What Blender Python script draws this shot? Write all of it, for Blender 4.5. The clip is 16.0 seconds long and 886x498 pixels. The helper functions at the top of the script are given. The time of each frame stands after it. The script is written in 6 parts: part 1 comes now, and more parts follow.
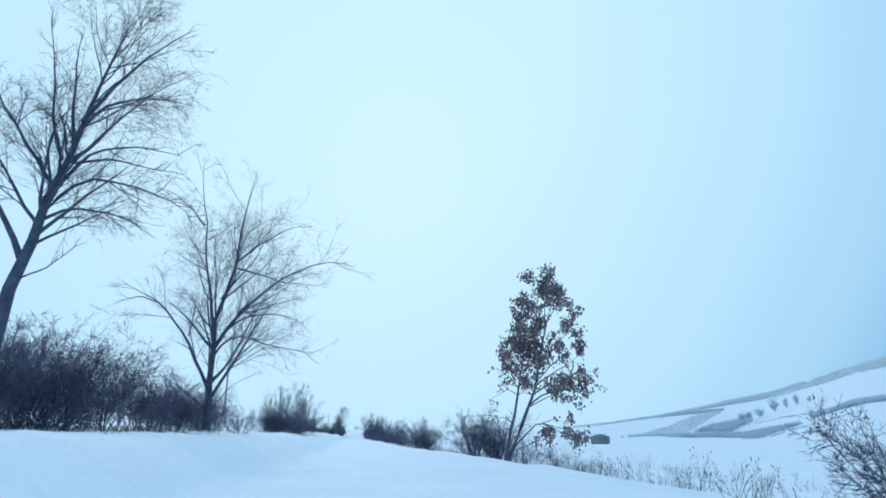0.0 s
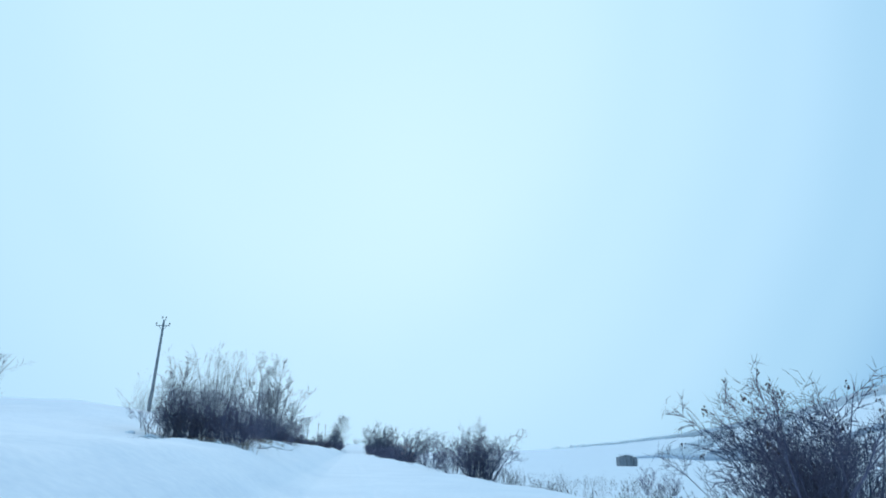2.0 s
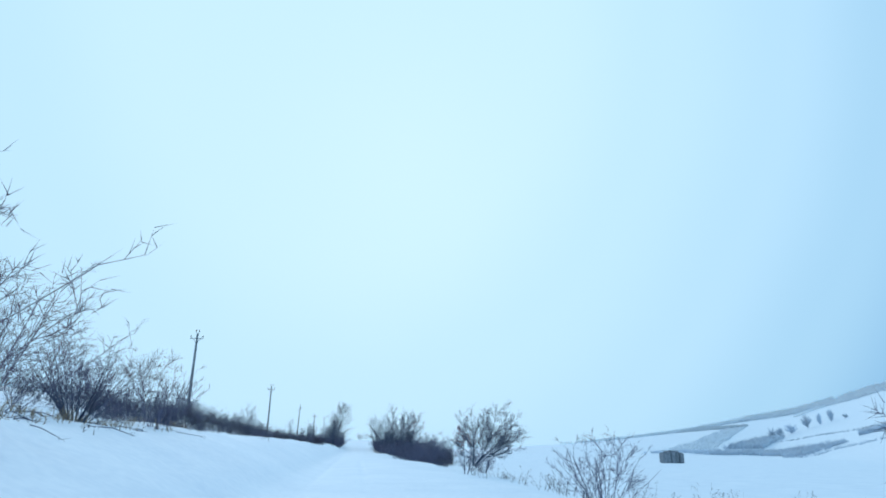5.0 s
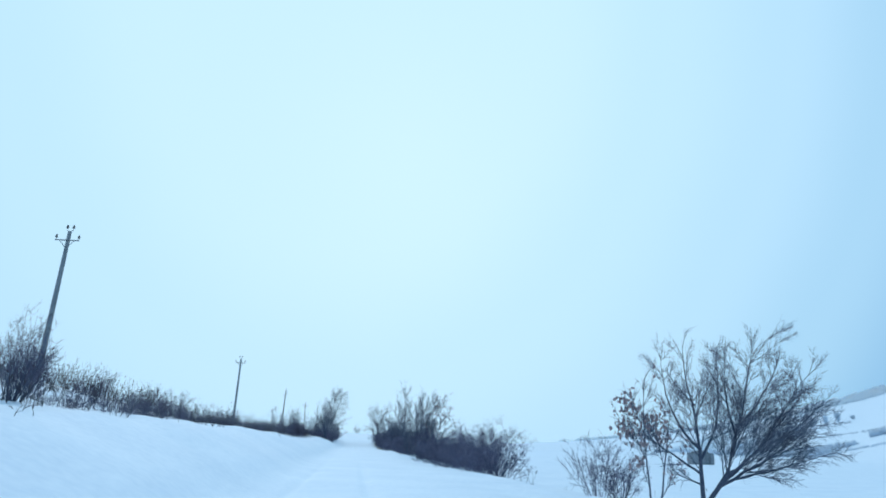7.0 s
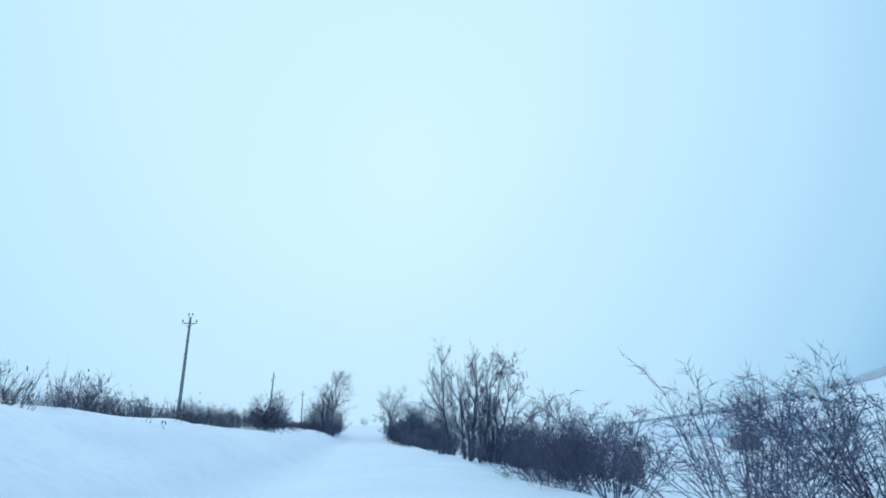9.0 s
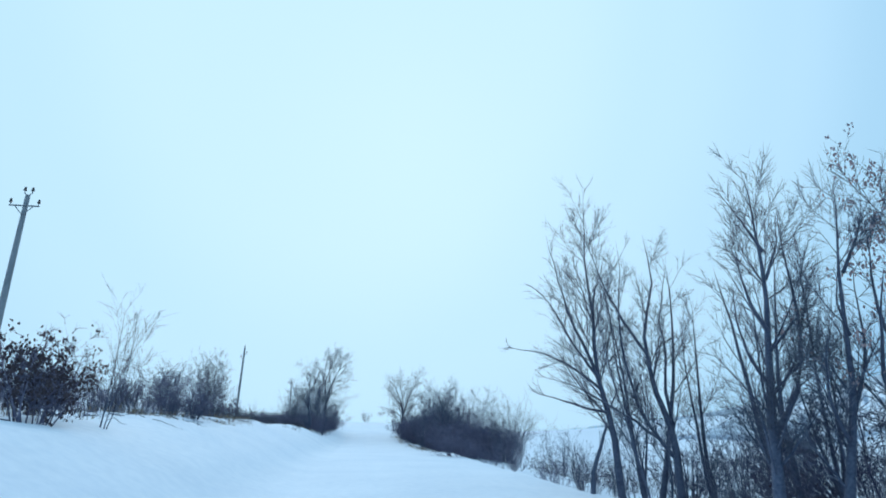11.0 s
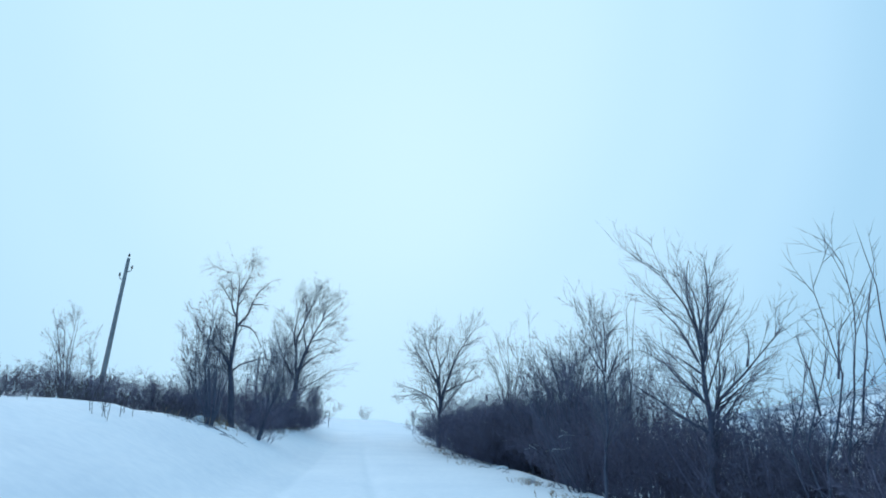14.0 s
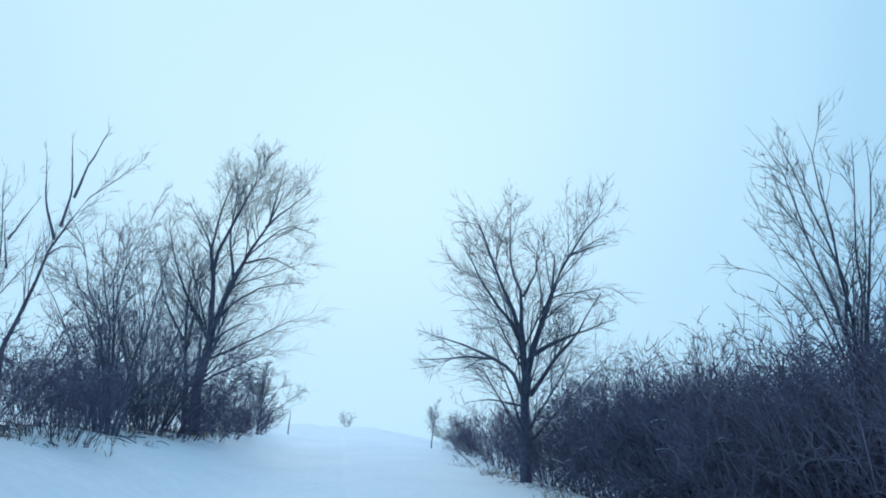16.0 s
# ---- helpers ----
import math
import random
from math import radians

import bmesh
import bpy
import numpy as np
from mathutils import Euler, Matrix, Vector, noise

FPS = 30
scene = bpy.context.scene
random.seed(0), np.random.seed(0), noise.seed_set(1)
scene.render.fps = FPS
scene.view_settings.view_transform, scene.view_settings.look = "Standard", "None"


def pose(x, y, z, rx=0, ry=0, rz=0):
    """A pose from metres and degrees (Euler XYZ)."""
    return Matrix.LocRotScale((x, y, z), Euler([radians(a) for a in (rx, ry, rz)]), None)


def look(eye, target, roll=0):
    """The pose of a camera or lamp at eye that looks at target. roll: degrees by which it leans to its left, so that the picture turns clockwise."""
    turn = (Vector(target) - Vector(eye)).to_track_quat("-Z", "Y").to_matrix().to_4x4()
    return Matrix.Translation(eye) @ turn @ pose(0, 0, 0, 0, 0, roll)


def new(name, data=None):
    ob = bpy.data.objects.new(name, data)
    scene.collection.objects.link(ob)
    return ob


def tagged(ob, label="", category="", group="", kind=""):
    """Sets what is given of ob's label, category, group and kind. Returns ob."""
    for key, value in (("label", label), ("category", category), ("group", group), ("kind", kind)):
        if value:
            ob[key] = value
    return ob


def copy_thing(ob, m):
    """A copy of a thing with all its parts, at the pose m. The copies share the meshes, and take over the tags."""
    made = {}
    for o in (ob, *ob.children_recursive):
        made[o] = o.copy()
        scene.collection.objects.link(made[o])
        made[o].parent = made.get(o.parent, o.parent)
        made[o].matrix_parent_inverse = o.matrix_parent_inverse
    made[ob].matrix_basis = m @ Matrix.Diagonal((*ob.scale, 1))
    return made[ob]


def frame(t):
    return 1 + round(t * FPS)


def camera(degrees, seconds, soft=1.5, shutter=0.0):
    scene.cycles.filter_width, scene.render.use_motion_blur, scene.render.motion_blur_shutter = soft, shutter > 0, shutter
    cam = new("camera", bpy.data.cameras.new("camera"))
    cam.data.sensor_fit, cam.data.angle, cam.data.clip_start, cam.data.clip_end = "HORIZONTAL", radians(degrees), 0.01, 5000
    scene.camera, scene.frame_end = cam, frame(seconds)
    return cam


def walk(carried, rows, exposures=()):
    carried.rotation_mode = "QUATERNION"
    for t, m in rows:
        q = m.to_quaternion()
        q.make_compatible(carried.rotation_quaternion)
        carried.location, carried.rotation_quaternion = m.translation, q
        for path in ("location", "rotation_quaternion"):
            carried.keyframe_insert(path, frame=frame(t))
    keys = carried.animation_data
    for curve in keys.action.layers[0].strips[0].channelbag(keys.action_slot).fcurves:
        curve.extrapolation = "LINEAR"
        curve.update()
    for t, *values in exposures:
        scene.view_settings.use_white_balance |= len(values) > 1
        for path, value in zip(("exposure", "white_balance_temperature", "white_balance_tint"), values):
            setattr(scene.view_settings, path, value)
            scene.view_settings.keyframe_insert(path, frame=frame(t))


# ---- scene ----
cam = camera(73.5, 16.0, soft=1.8)
PATH_ROWS = [  # seconds, x, y, heading to the right, pitch up, roll
    (0.0, 0.62, 0.00, 8.53, 17.25, -1.06),
    (0.5, 0.25, 10.08, 8.39, 17.19, -0.92),
    (1.0, -0.10, 19.19, 7.89, 17.47, -0.15),
    (1.5, -0.15, 27.57, 8.28, 17.28, 0.20),
    (2.0, -0.12, 35.93, 8.28, 18.70, 0.28),
    (2.5, -0.07, 44.15, 8.18, 17.69, 0.31),
    (3.0, -0.03, 51.88, 7.91, 17.50, 0.61),
    (3.5, -0.04, 59.14, 7.59, 17.31, 0.77),
    (4.0, -0.01, 66.50, 8.08, 18.79, 0.26),
    (6.5, 0.04, 104.03, 7.77, 17.58, -0.47),
    (7.0, -0.02, 110.67, 8.15, 17.97, 0.78),
    (7.5, -0.08, 117.02, 7.86, 17.41, 0.37),
    (8.0, -0.05, 123.83, 7.91, 17.21, -0.08),
    (10.5, 0.07, 159.62, 7.96, 17.16, -1.23),
    (11.0, -0.04, 166.31, 7.83, 17.05, -0.05),
    (11.5, -0.10, 172.88, 8.03, 17.07, -0.35),
    (12.0, -0.14, 179.38, 7.88, 16.89, -0.06),
    (12.5, -0.17, 185.87, 8.01, 17.17, 0.31),
    (13.0, -0.15, 192.33, 8.17, 16.67, -0.61),
    (13.5, -0.10, 198.76, 8.11, 17.48, 0.51),
    (14.0, -0.02, 205.08, 7.90, 17.13, 0.91),
    (14.5, 0.07, 211.13, 8.33, 17.08, 0.93),
    (15.0, 0.13, 216.85, 8.88, 17.05, 0.49),
    (15.5, 0.15, 222.65, 9.20, 17.56, 1.06),
    (16.0, 0.28, 228.73, 9.46, 18.07, 1.24),
]
EYE = 1.3


def seat(x, y, heading, pitch, roll):
    h, p = radians(heading), radians(pitch)
    eye = Vector((x, y, EYE))
    return look(eye, eye + Vector((math.sin(h) * math.cos(p), math.cos(h) * math.cos(p), math.sin(p))), roll)


walk(cam, [(t, seat(*r)) for t, *r in PATH_ROWS])


# ---- daylight under a low snow cloud ----
SKY_TOP = (0.45, 0.765, 1.03)
SKY_WHITE, SKY_PALE, SKY_MID, SKY_BLUE, SKY_DEEP = (0.61, 0.895, 1.07), (0.555, 0.85, 1.07), (0.50, 0.795, 1.03), (0.415, 0.71, 0.96), (0.27, 0.545, 0.84)

world = bpy.data.worlds.new("overcast")
scene.world = world
world.use_nodes = True
wn, wl = world.node_tree.nodes, world.node_tree.links
wn.clear()
w_out = wn.new("ShaderNodeOutputWorld")
w_co = wn.new("ShaderNodeTexCoord")
w_sky = wn.new("ShaderNodeTexSky")
w_sky.sky_type, w_sky.sun_disc = "NISHITA", False
w_sky.sun_elevation, w_sky.sun_rotation = radians(28), radians(4)
w_sky.dust_density = 4.0
w_clear = wn.new("ShaderNodeBackground")
w_clear.inputs["Strength"].default_value = 0.05
wl.new(w_sky.outputs["Color"], w_clear.inputs["Color"])
# the cloud is thinnest in a broad upright patch towards the hidden sun
w_dot = wn.new("ShaderNodeVectorMath")
w_dot.operation = "DOT_PRODUCT"
w_dot.inputs[1].default_value = Vector((-0.03, 0.85, 0.53)).normalized()
w_norm = wn.new("ShaderNodeVectorMath")
w_norm.operation = "NORMALIZE"
wl.new(w_co.outputs["Generated"], w_norm.inputs[0])
w_flat, w_even = wn.new("ShaderNodeVectorMath"), wn.new("ShaderNodeVectorMath")
w_flat.operation, w_even.operation = "MULTIPLY", "NORMALIZE"
w_flat.inputs[1].default_value = (1.0, 1.0, 0.80)
wl.new(w_norm.outputs["Vector"], w_flat.inputs[0])
wl.new(w_flat.outputs["Vector"], w_even.inputs[0])
wl.new(w_even.outputs["Vector"], w_dot.inputs[0])
w_noise = wn.new("ShaderNodeTexNoise")
w_noise.inputs["Scale"].default_value, w_noise.inputs["Detail"].default_value = 1.7, 3.0
wl.new(w_norm.outputs["Vector"], w_noise.inputs["Vector"])
w_sum = wn.new("ShaderNodeMath")
w_sum.operation = "MULTIPLY_ADD"
w_sum.inputs[1].default_value, w_sum.inputs[2].default_value = 0.05, -0.025
wl.new(w_noise.outputs["Fac"], w_sum.inputs[0])
w_add = wn.new("ShaderNodeMath")
w_add.operation = "ADD"
wl.new(w_dot.outputs["Value"], w_add.inputs[0])
wl.new(w_sum.outputs["Value"], w_add.inputs[1])
w_ramp = wn.new("ShaderNodeValToRGB")
cr = w_ramp.color_ramp
cr.interpolation = "EASE"
cr.elements[0].position, cr.elements[0].color = 0.58, (*SKY_DEEP, 1)
cr.elements[1].position, cr.elements[1].color = 0.96, (*SKY_WHITE, 1)
cr.elements.new(0.69).color = (*SKY_BLUE, 1)
cr.elements.new(0.78).color = (*SKY_MID, 1)
cr.elements.new(0.88).color = (*SKY_PALE, 1)
wl.new(w_add.outputs["Value"], w_ramp.inputs["Fac"])
# brighter and whiter overhead
w_sep = wn.new("ShaderNodeSeparateXYZ")
wl.new(w_norm.outputs["Vector"], w_sep.inputs["Vector"])
w_high = wn.new("ShaderNodeMapRange")
w_high.interpolation_type = "SMOOTHSTEP"
w_high.inputs["From Min"].default_value, w_high.inputs["From Max"].default_value = 0.66, 0.95
wl.new(w_sep.outputs["Z"], w_high.inputs["Value"])
w_zen = wn.new("ShaderNodeMix")
w_zen.data_type = "RGBA"
w_zen.inputs[7].default_value = (*SKY_TOP, 1)
wl.new(w_high.outputs["Result"], w_zen.inputs[0])
wl.new(w_ramp.outputs["Color"], w_zen.inputs[6])
w_cloud = wn.new("ShaderNodeBackground")
w_cloud.inputs["Strength"].default_value = 1.0
wl.new(w_zen.outputs[2], w_cloud.inputs["Color"])
w_mix = wn.new("ShaderNodeMixShader")
w_mix.inputs["Fac"].default_value = 0.985
wl.new(w_clear.outputs["Background"], w_mix.inputs[1])
wl.new(w_cloud.outputs["Background"], w_mix.inputs[2])
wl.new(w_mix.outputs["Shader"], w_out.inputs["Surface"])

sun = new("sun", bpy.data.lights.new("sun", "SUN"))
sun.data.energy, sun.data.angle, sun.data.color = 0.9, radians(40), (0.98, 0.98, 0.97)
sun.matrix_world = look((-20, 90, 50), (0, 0, 0))
scene.view_settings.exposure = 0.0


# ---- materials ----
def material(name, low, high, rough, scale, fine=9.0, bump=0.2, dist=0.02, spec=0.3, per_object=0.0, translucent=0.0):
    """Two scales of noise mix two colours; the same noise gives relief."""
    m = bpy.data.materials.new(name)
    m.use_nodes = True
    n, l = m.node_tree.nodes, m.node_tree.links
    b = n["Principled BSDF"]
    co = n.new("ShaderNodeTexCoord")
    big, small = n.new("ShaderNodeTexNoise"), n.new("ShaderNodeTexNoise")
    for t, s, d in ((big, scale, 4.0), (small, scale * fine, 5.0)):
        t.inputs["Scale"].default_value, t.inputs["Detail"].default_value = s, d
        l.new(co.outputs["Object"], t.inputs["Vector"])
    mid = n.new("ShaderNodeMath")
    mid.operation = "MULTIPLY_ADD"
    mid.inputs[1].default_value = 0.5
    half = n.new("ShaderNodeMath")
    half.operation = "MULTIPLY"
    half.inputs[1].default_value = 0.5
    l.new(small.outputs["Fac"], half.inputs[0])
    l.new(big.outputs["Fac"], mid.inputs[0])
    l.new(half.outputs["Value"], mid.inputs[2])
    ramp = n.new("ShaderNodeValToRGB")
    ramp.color_ramp.elements[0].position, ramp.color_ramp.elements[0].color = 0.34, (*low, 1)
    ramp.color_ramp.elements[1].position, ramp.color_ramp.elements[1].color = 0.66, (*high, 1)
    l.new(mid.outputs["Value"], ramp.inputs["Fac"])
    colour = ramp.outputs["Color"]
    if per_object:
        info, hsv = n.new("ShaderNodeObjectInfo"), n.new("ShaderNodeHueSaturation")
        span = n.new("ShaderNodeMapRange")
        span.inputs["To Min"].default_value, span.inputs["To Max"].default_value = 1 - per_object, 1 + per_object
        l.new(info.outputs["Random"], span.inputs["Value"])
        l.new(span.outputs["Result"], hsv.inputs["Value"])
        l.new(colour, hsv.inputs["Color"])
        colour = hsv.outputs["Color"]
    l.new(colour, b.inputs["Base Color"])
    b.inputs["Roughness"].default_value = rough
    b.inputs["Specular IOR Level"].default_value = spec
    if bump:
        bm = n.new("ShaderNodeBump")
        bm.inputs["Strength"].default_value, bm.inputs["Distance"].default_value = bump, dist
        l.new(mid.outputs["Value"], bm.inputs["Height"])
        l.new(bm.outputs["Normal"], b.inputs["Normal"])
    return m


SNOW = material("snow", (0.70, 0.765, 0.84), (0.82, 0.865, 0.915), 0.75, 0.35, 14.0, 0.22, 0.06, 0.25)
SNOW_CLOD = material("snow_crust", (0.72, 0.77, 0.83), (0.86, 0.885, 0.915), 0.8, 2.0, 8.0, 0.5, 0.05, 0.2)
BARK = material("bark", (0.056, 0.064, 0.096), (0.132, 0.145, 0.197), 0.9, 3.0, 7.0, 0.7, 0.02, 0.2, 0.2)
TWIG = material("twig_bark", (0.091, 0.100, 0.132), (0.180, 0.190, 0.238), 0.85, 2.0, 5.0, 0.0, 0.0, 0.2, 0.25)
BUSH = material("thicket_bark", (0.084, 0.084, 0.130), (0.186, 0.179, 0.252), 0.88, 2.0, 5.0, 0.0, 0.0, 0.15, 0.25)
LEAF = material("dry_leaf", (0.25, 0.18, 0.19), (0.44, 0.325, 0.325), 0.8, 4.0, 6.0, 0.2, 0.01, 0.2, 0.15)
LEAF_DARK = material("withered_leaf", (0.055, 0.042, 0.05), (0.13, 0.095, 0.10), 0.8, 4.0, 6.0, 0.2, 0.01, 0.2, 0.15)
WEED = material("dry_weed", (0.050, 0.048, 0.060), (0.128, 0.118, 0.128), 0.85, 3.0, 6.0, 0.0, 0.0, 0.2, 0.2)
# distance haze on ridge and upper slope, put into the woods' base colour
HAZED = material("hazed_wood", (0.80, 0.85, 0.90), (0.90, 0.93, 0.96), 0.9, 0.02, 9.0, 0.0, 0.0, 0.1, 0.2)
# weaker haze, painted into the growth lower down the far slope
HALF_HAZED = material("half_hazed_wood", (0.58, 0.65, 0.74), (0.72, 0.78, 0.86), 0.9, 0.02, 9.0, 0.0, 0.0, 0.1, 0.2)
CONCRETE = material("pole_concrete", (0.17, 0.18, 0.19), (0.30, 0.31, 0.32), 0.85, 1.6, 12.0, 0.4, 0.01, 0.3, 0.1)
STEEL = material("galvanised_steel", (0.10, 0.11, 0.12), (0.20, 0.21, 0.22), 0.55, 5.0, 6.0, 0.1, 0.003, 0.5)
GLAZE = material("dark_glazed_ceramic", (0.035, 0.03, 0.03), (0.07, 0.055, 0.05), 0.25, 6.0, 4.0, 0.0, 0.0, 0.6)
STRAW = material("weathered_straw", (0.18, 0.192, 0.215), (0.32, 0.325, 0.34), 0.95, 1.2, 12.0, 0.8, 0.06, 0.1, 0.15)


# ---- mesh helpers ----
def smooth(a, b, v):
    q = np.clip((v - a) / (b - a), 0.0, 1.0)
    return q * q * (3 - 2 * q)


def mesh_from(name, verts, quads=None, tris=None, soft=True):
    """A mesh from numpy arrays of vertices and faces."""
    me = bpy.data.meshes.new(name)
    sets = [f for f in (quads, tris) if f is not None and len(f)]
    loops = np.concatenate([f.ravel() for f in sets]).astype(np.int32)
    sizes = np.concatenate([np.full(len(f), f.shape[1]) for f in sets]).astype(np.int32)
    me.vertices.add(len(verts))
    me.vertices.foreach_set("co", np.ascontiguousarray(verts, dtype=np.float32).ravel())
    me.loops.add(len(loops))
    me.loops.foreach_set("vertex_index", loops)
    me.polygons.add(len(sizes))
    me.polygons.foreach_set("loop_start", np.concatenate([[0], np.cumsum(sizes)[:-1]]).astype(np.int32))
    me.polygons.foreach_set("use_smooth", np.full(len(sizes), soft))
    me.update(calc_edges=True)
    me.validate()
    return me


def part_mesh(name, me, mat, parent=None, label="", m=None):
    if not me.materials:
        me.materials.append(mat)
    ob = new(name, me)
    if parent is not None:
        ob.parent = parent
    if m is not None:
        ob.matrix_basis = m
    if label:
        ob["label"] = label
    return ob


def part(name, bm, mat, parent=None, label="", m=None):
    me = bpy.data.meshes.new(name)
    bm.to_mesh(me)
    bm.free()
    return part_mesh(name, me, mat, parent, label, m)


def joined(pieces):
    """Arrays of (verts, quads, tris) laid into one set."""
    v, f, g, n = [], [], [], 0
    for a, b, c in pieces:
        v.append(a), f.append(b + n), g.append(c + n)
        n += len(a)
    return np.concatenate(v), np.concatenate(f), np.concatenate(g)


# ---- the lie of the land ----
def waves(x, y, cell, seed):
    """Soft value noise on a square lattice, -1 to 1."""
    gx, gy = x / cell, y / cell
    i, j = np.floor(gx), np.floor(gy)
    fx, fy = gx - i, gy - j
    fx, fy = fx * fx * (3 - 2 * fx), fy * fy * (3 - 2 * fy)

    def r(a, b):
        s = np.sin(a * 127.1 + b * 311.7 + seed * 74.7) * 43758.5453
        return (s - np.floor(s)) * 2 - 1
    return (r(i, j) * (1 - fx) + r(i + 1, j) * fx) * (1 - fy) + (r(i, j + 1) * (1 - fx) + r(i + 1, j + 1) * fx) * fy


def curve(points, v):
    a = np.array(points, dtype=float)
    return np.interp(v, a[:, 0], a[:, 1])


ROAD_RISE = [(-100, 0), (228, 0), (240, 0.15), (262, 1.2), (300, 2.3), (345, 3.7), (380, 3.9), (520, 2.5), (900, 0), (5000, 0)]
LEFT_EDGE = [(-100, -4.0), (20, -4.2), (60, -3.6), (100, -3.9), (150, -4.2), (180, -3.8), (200, -4.0), (225, -3.6), (250, -3.9), (270, -2.8), (300, -3.5)]
RIGHT_EDGE = [(-100, 5.5), (0, 7.6), (15, 8.1), (30, 8.4), (55, 7.4), (75, 6.0), (85, 5.8), (120, 5.4), (138, 6.0), (150, 5.1), (178, 5.4), (205, 5.8), (222, 5.6), (232, 6.1), (241, 5.7), (250, 5.7), (262, 6.3), (300, 7.2)]

BANK = [(-2.6, 0.12), (-1.4, 0.4), (-0.4, 0.85), (0.6, 1.35), (1.6, 1.75), (3, 1.95), (5, 2.2), (8, 3.0), (11, 3.8), (14, 4.2), (20, 4.4), (60, 5.0), (400, 6)]

BANK_RISE = [(-100, 0.3), (20, 0.3), (45, 0.4), (60, 0.5), (68, 0.6), (78, 1.0), (150, 1.0), (166, 0.6), (176, 0.45), (186, 0.6), (196, 0.9), (208, 0.85), (225, 0.75), (238, 0.65), (255, 0.4), (400, 0.3)]
BANK_LOW = [(-100, 1.0), (220, 1.0), (230, 0.9), (236, 0.84), (244, 0.7), (252, 0.5), (264, 0.26), (400, 0.2)]


# bearing east of north, in degrees: height of the far ridge, and distance of the slope's foot
RIDGE = [(8, -8), (14, -3), (19.4, 6), (24.5, 22), (29, 42), (33.5, 71), (38, 98), (42, 135), (44.6, 163), (50, 205), (60, 250), (90, 250), (130, 60), (180, -15)]
SLOPE_FOOT = [(0, 1150), (36, 1150), (39, 1000), (42, 860), (45, 720), (60, 600), (180, 600)]


def height(x, y):
    x, y = np.asarray(x, dtype=float), np.asarray(y, dtype=float)
    rise = curve(ROAD_RISE, y)
    left, right = curve(LEFT_EDGE, y) + 0.25 * waves(y, y * 0, 9.0, 1), curve(RIGHT_EDGE, y) + 0.3 * waves(y, y * 0, 11.0, 2)
    # road bed, bank on one side, falling field on the other
    bank = curve(BANK, left - x) * smooth(-2.6, -0.6, left - x)
    bank = np.where(bank > 1.3, 1.3 + (bank - 1.3) * curve(BANK_RISE, y), bank) * curve(BANK_LOW, y)
    b = np.maximum(x - right, 0)
    field = -0.10 * smooth(-2.5, 0.0, x - right) - 0.45 * smooth(0.0, 1.8, b) - 1.7 * smooth(1.5, 12.0, b) - 1.0 * smooth(8, 40, b) - 3.2 * smooth(50, 150, x) - 1.6 * smooth(120, 230, x) - 7.5 * smooth(200, 300, x)
    rise = rise * (1 - smooth(14, 60, x))
    z = rise + np.where(x < 0, bank, field)
    # the far side of the valley: a long slope that climbs away to a wooded ridge
    bearing, away = np.degrees(np.arctan2(x, y - 80)), np.hypot(x, y - 80)
    foot = curve(SLOPE_FOOT, bearing)
    climb = np.clip((away - foot) / (2000 - foot), 0.0, 1.0) ** 1.12
    z = z + ((curve(RIDGE, bearing) + 15 + 3 * waves(x, y, 260, 5)) * climb - 12 * smooth(2000, 2600, away)) * smooth(240, 380, x)
    far = smooth(10, 60, np.abs(x))
    z = z + 0.05 * waves(x, y, 2.3, 3) * smooth(2.5, 5.0, np.abs(x)) + 0.10 * waves(x, y, 1.15, 12) * smooth(-0.6, 0.8, left - x) * smooth(5.0, 2.0, left - x) + 0.012 * waves(x, y, 0.7, 13) + 0.10 * waves(x, y, 6.1, 4) * smooth(2.8, 6.0, np.abs(x)) + 0.35 * far * waves(x, y, 34, 6)
    return z


def ruts(x, y):
    """Two shallow wheel tracks under drifted snow."""
    fade = 0.55 + 0.45 * waves(y, y * 0, 17.0, 8)
    z = 0 * x
    for c in (-1.5, 0.58):
        z = z - 0.07 * fade * np.exp(-((x - c - 0.06 * waves(y, y * 0, 13.0, 9)) / 0.17) ** 2)
    return z


def grid_lines(parts):
    out = [parts[0][0]]
    for a, b, s in parts:
        out += list(np.linspace(a, b, max(1, int(round((b - a) / s))) + 1)[1:])
    return np.array(out)


gx = grid_lines([(-3200, -400, 280), (-400, -80, 32), (-80, -24, 4), (-24, -8, 0.6), (-8, -2.4, 0.3), (-2.4, 2.4, 0.1), (2.4, 9, 0.3), (9, 18, 0.6), (18, 60, 3), (60, 320, 13), (320, 2700, 34), (2700, 4000, 260)])
gy = grid_lines([(-2500, -200, 230), (-200, -20, 10), (-20, 0, 2), (0, 270, 0.9), (270, 360, 2.0), (360, 700, 14), (700, 2500, 40), (2500, 4600, 210)])
GX, GY = np.meshgrid(gx, gy, indexing="ij")
GZ = height(GX, GY) + ruts(GX, GY)
idx = np.arange(GX.size).reshape(GX.shape)
quads = np.stack([idx[:-1, :-1], idx[1:, :-1], idx[1:, 1:], idx[:-1, 1:]], -1).reshape(-1, 4)
ground = part_mesh("ground", mesh_from("ground", np.stack([GX, GY, GZ], -1).reshape(-1, 3), quads), SNOW)
tagged(ground, "snow-covered road, drifted bank and white fields under low cloud", "snow field", kind="structure")


def on(x, y, sink=0.0):
    return Vector((x, y, float(height(x, y)) - sink))


# ---- bare trees and shrubs ----
def unit(v):
    return v / np.maximum(np.linalg.norm(v, axis=-1, keepdims=True), 1e-9)


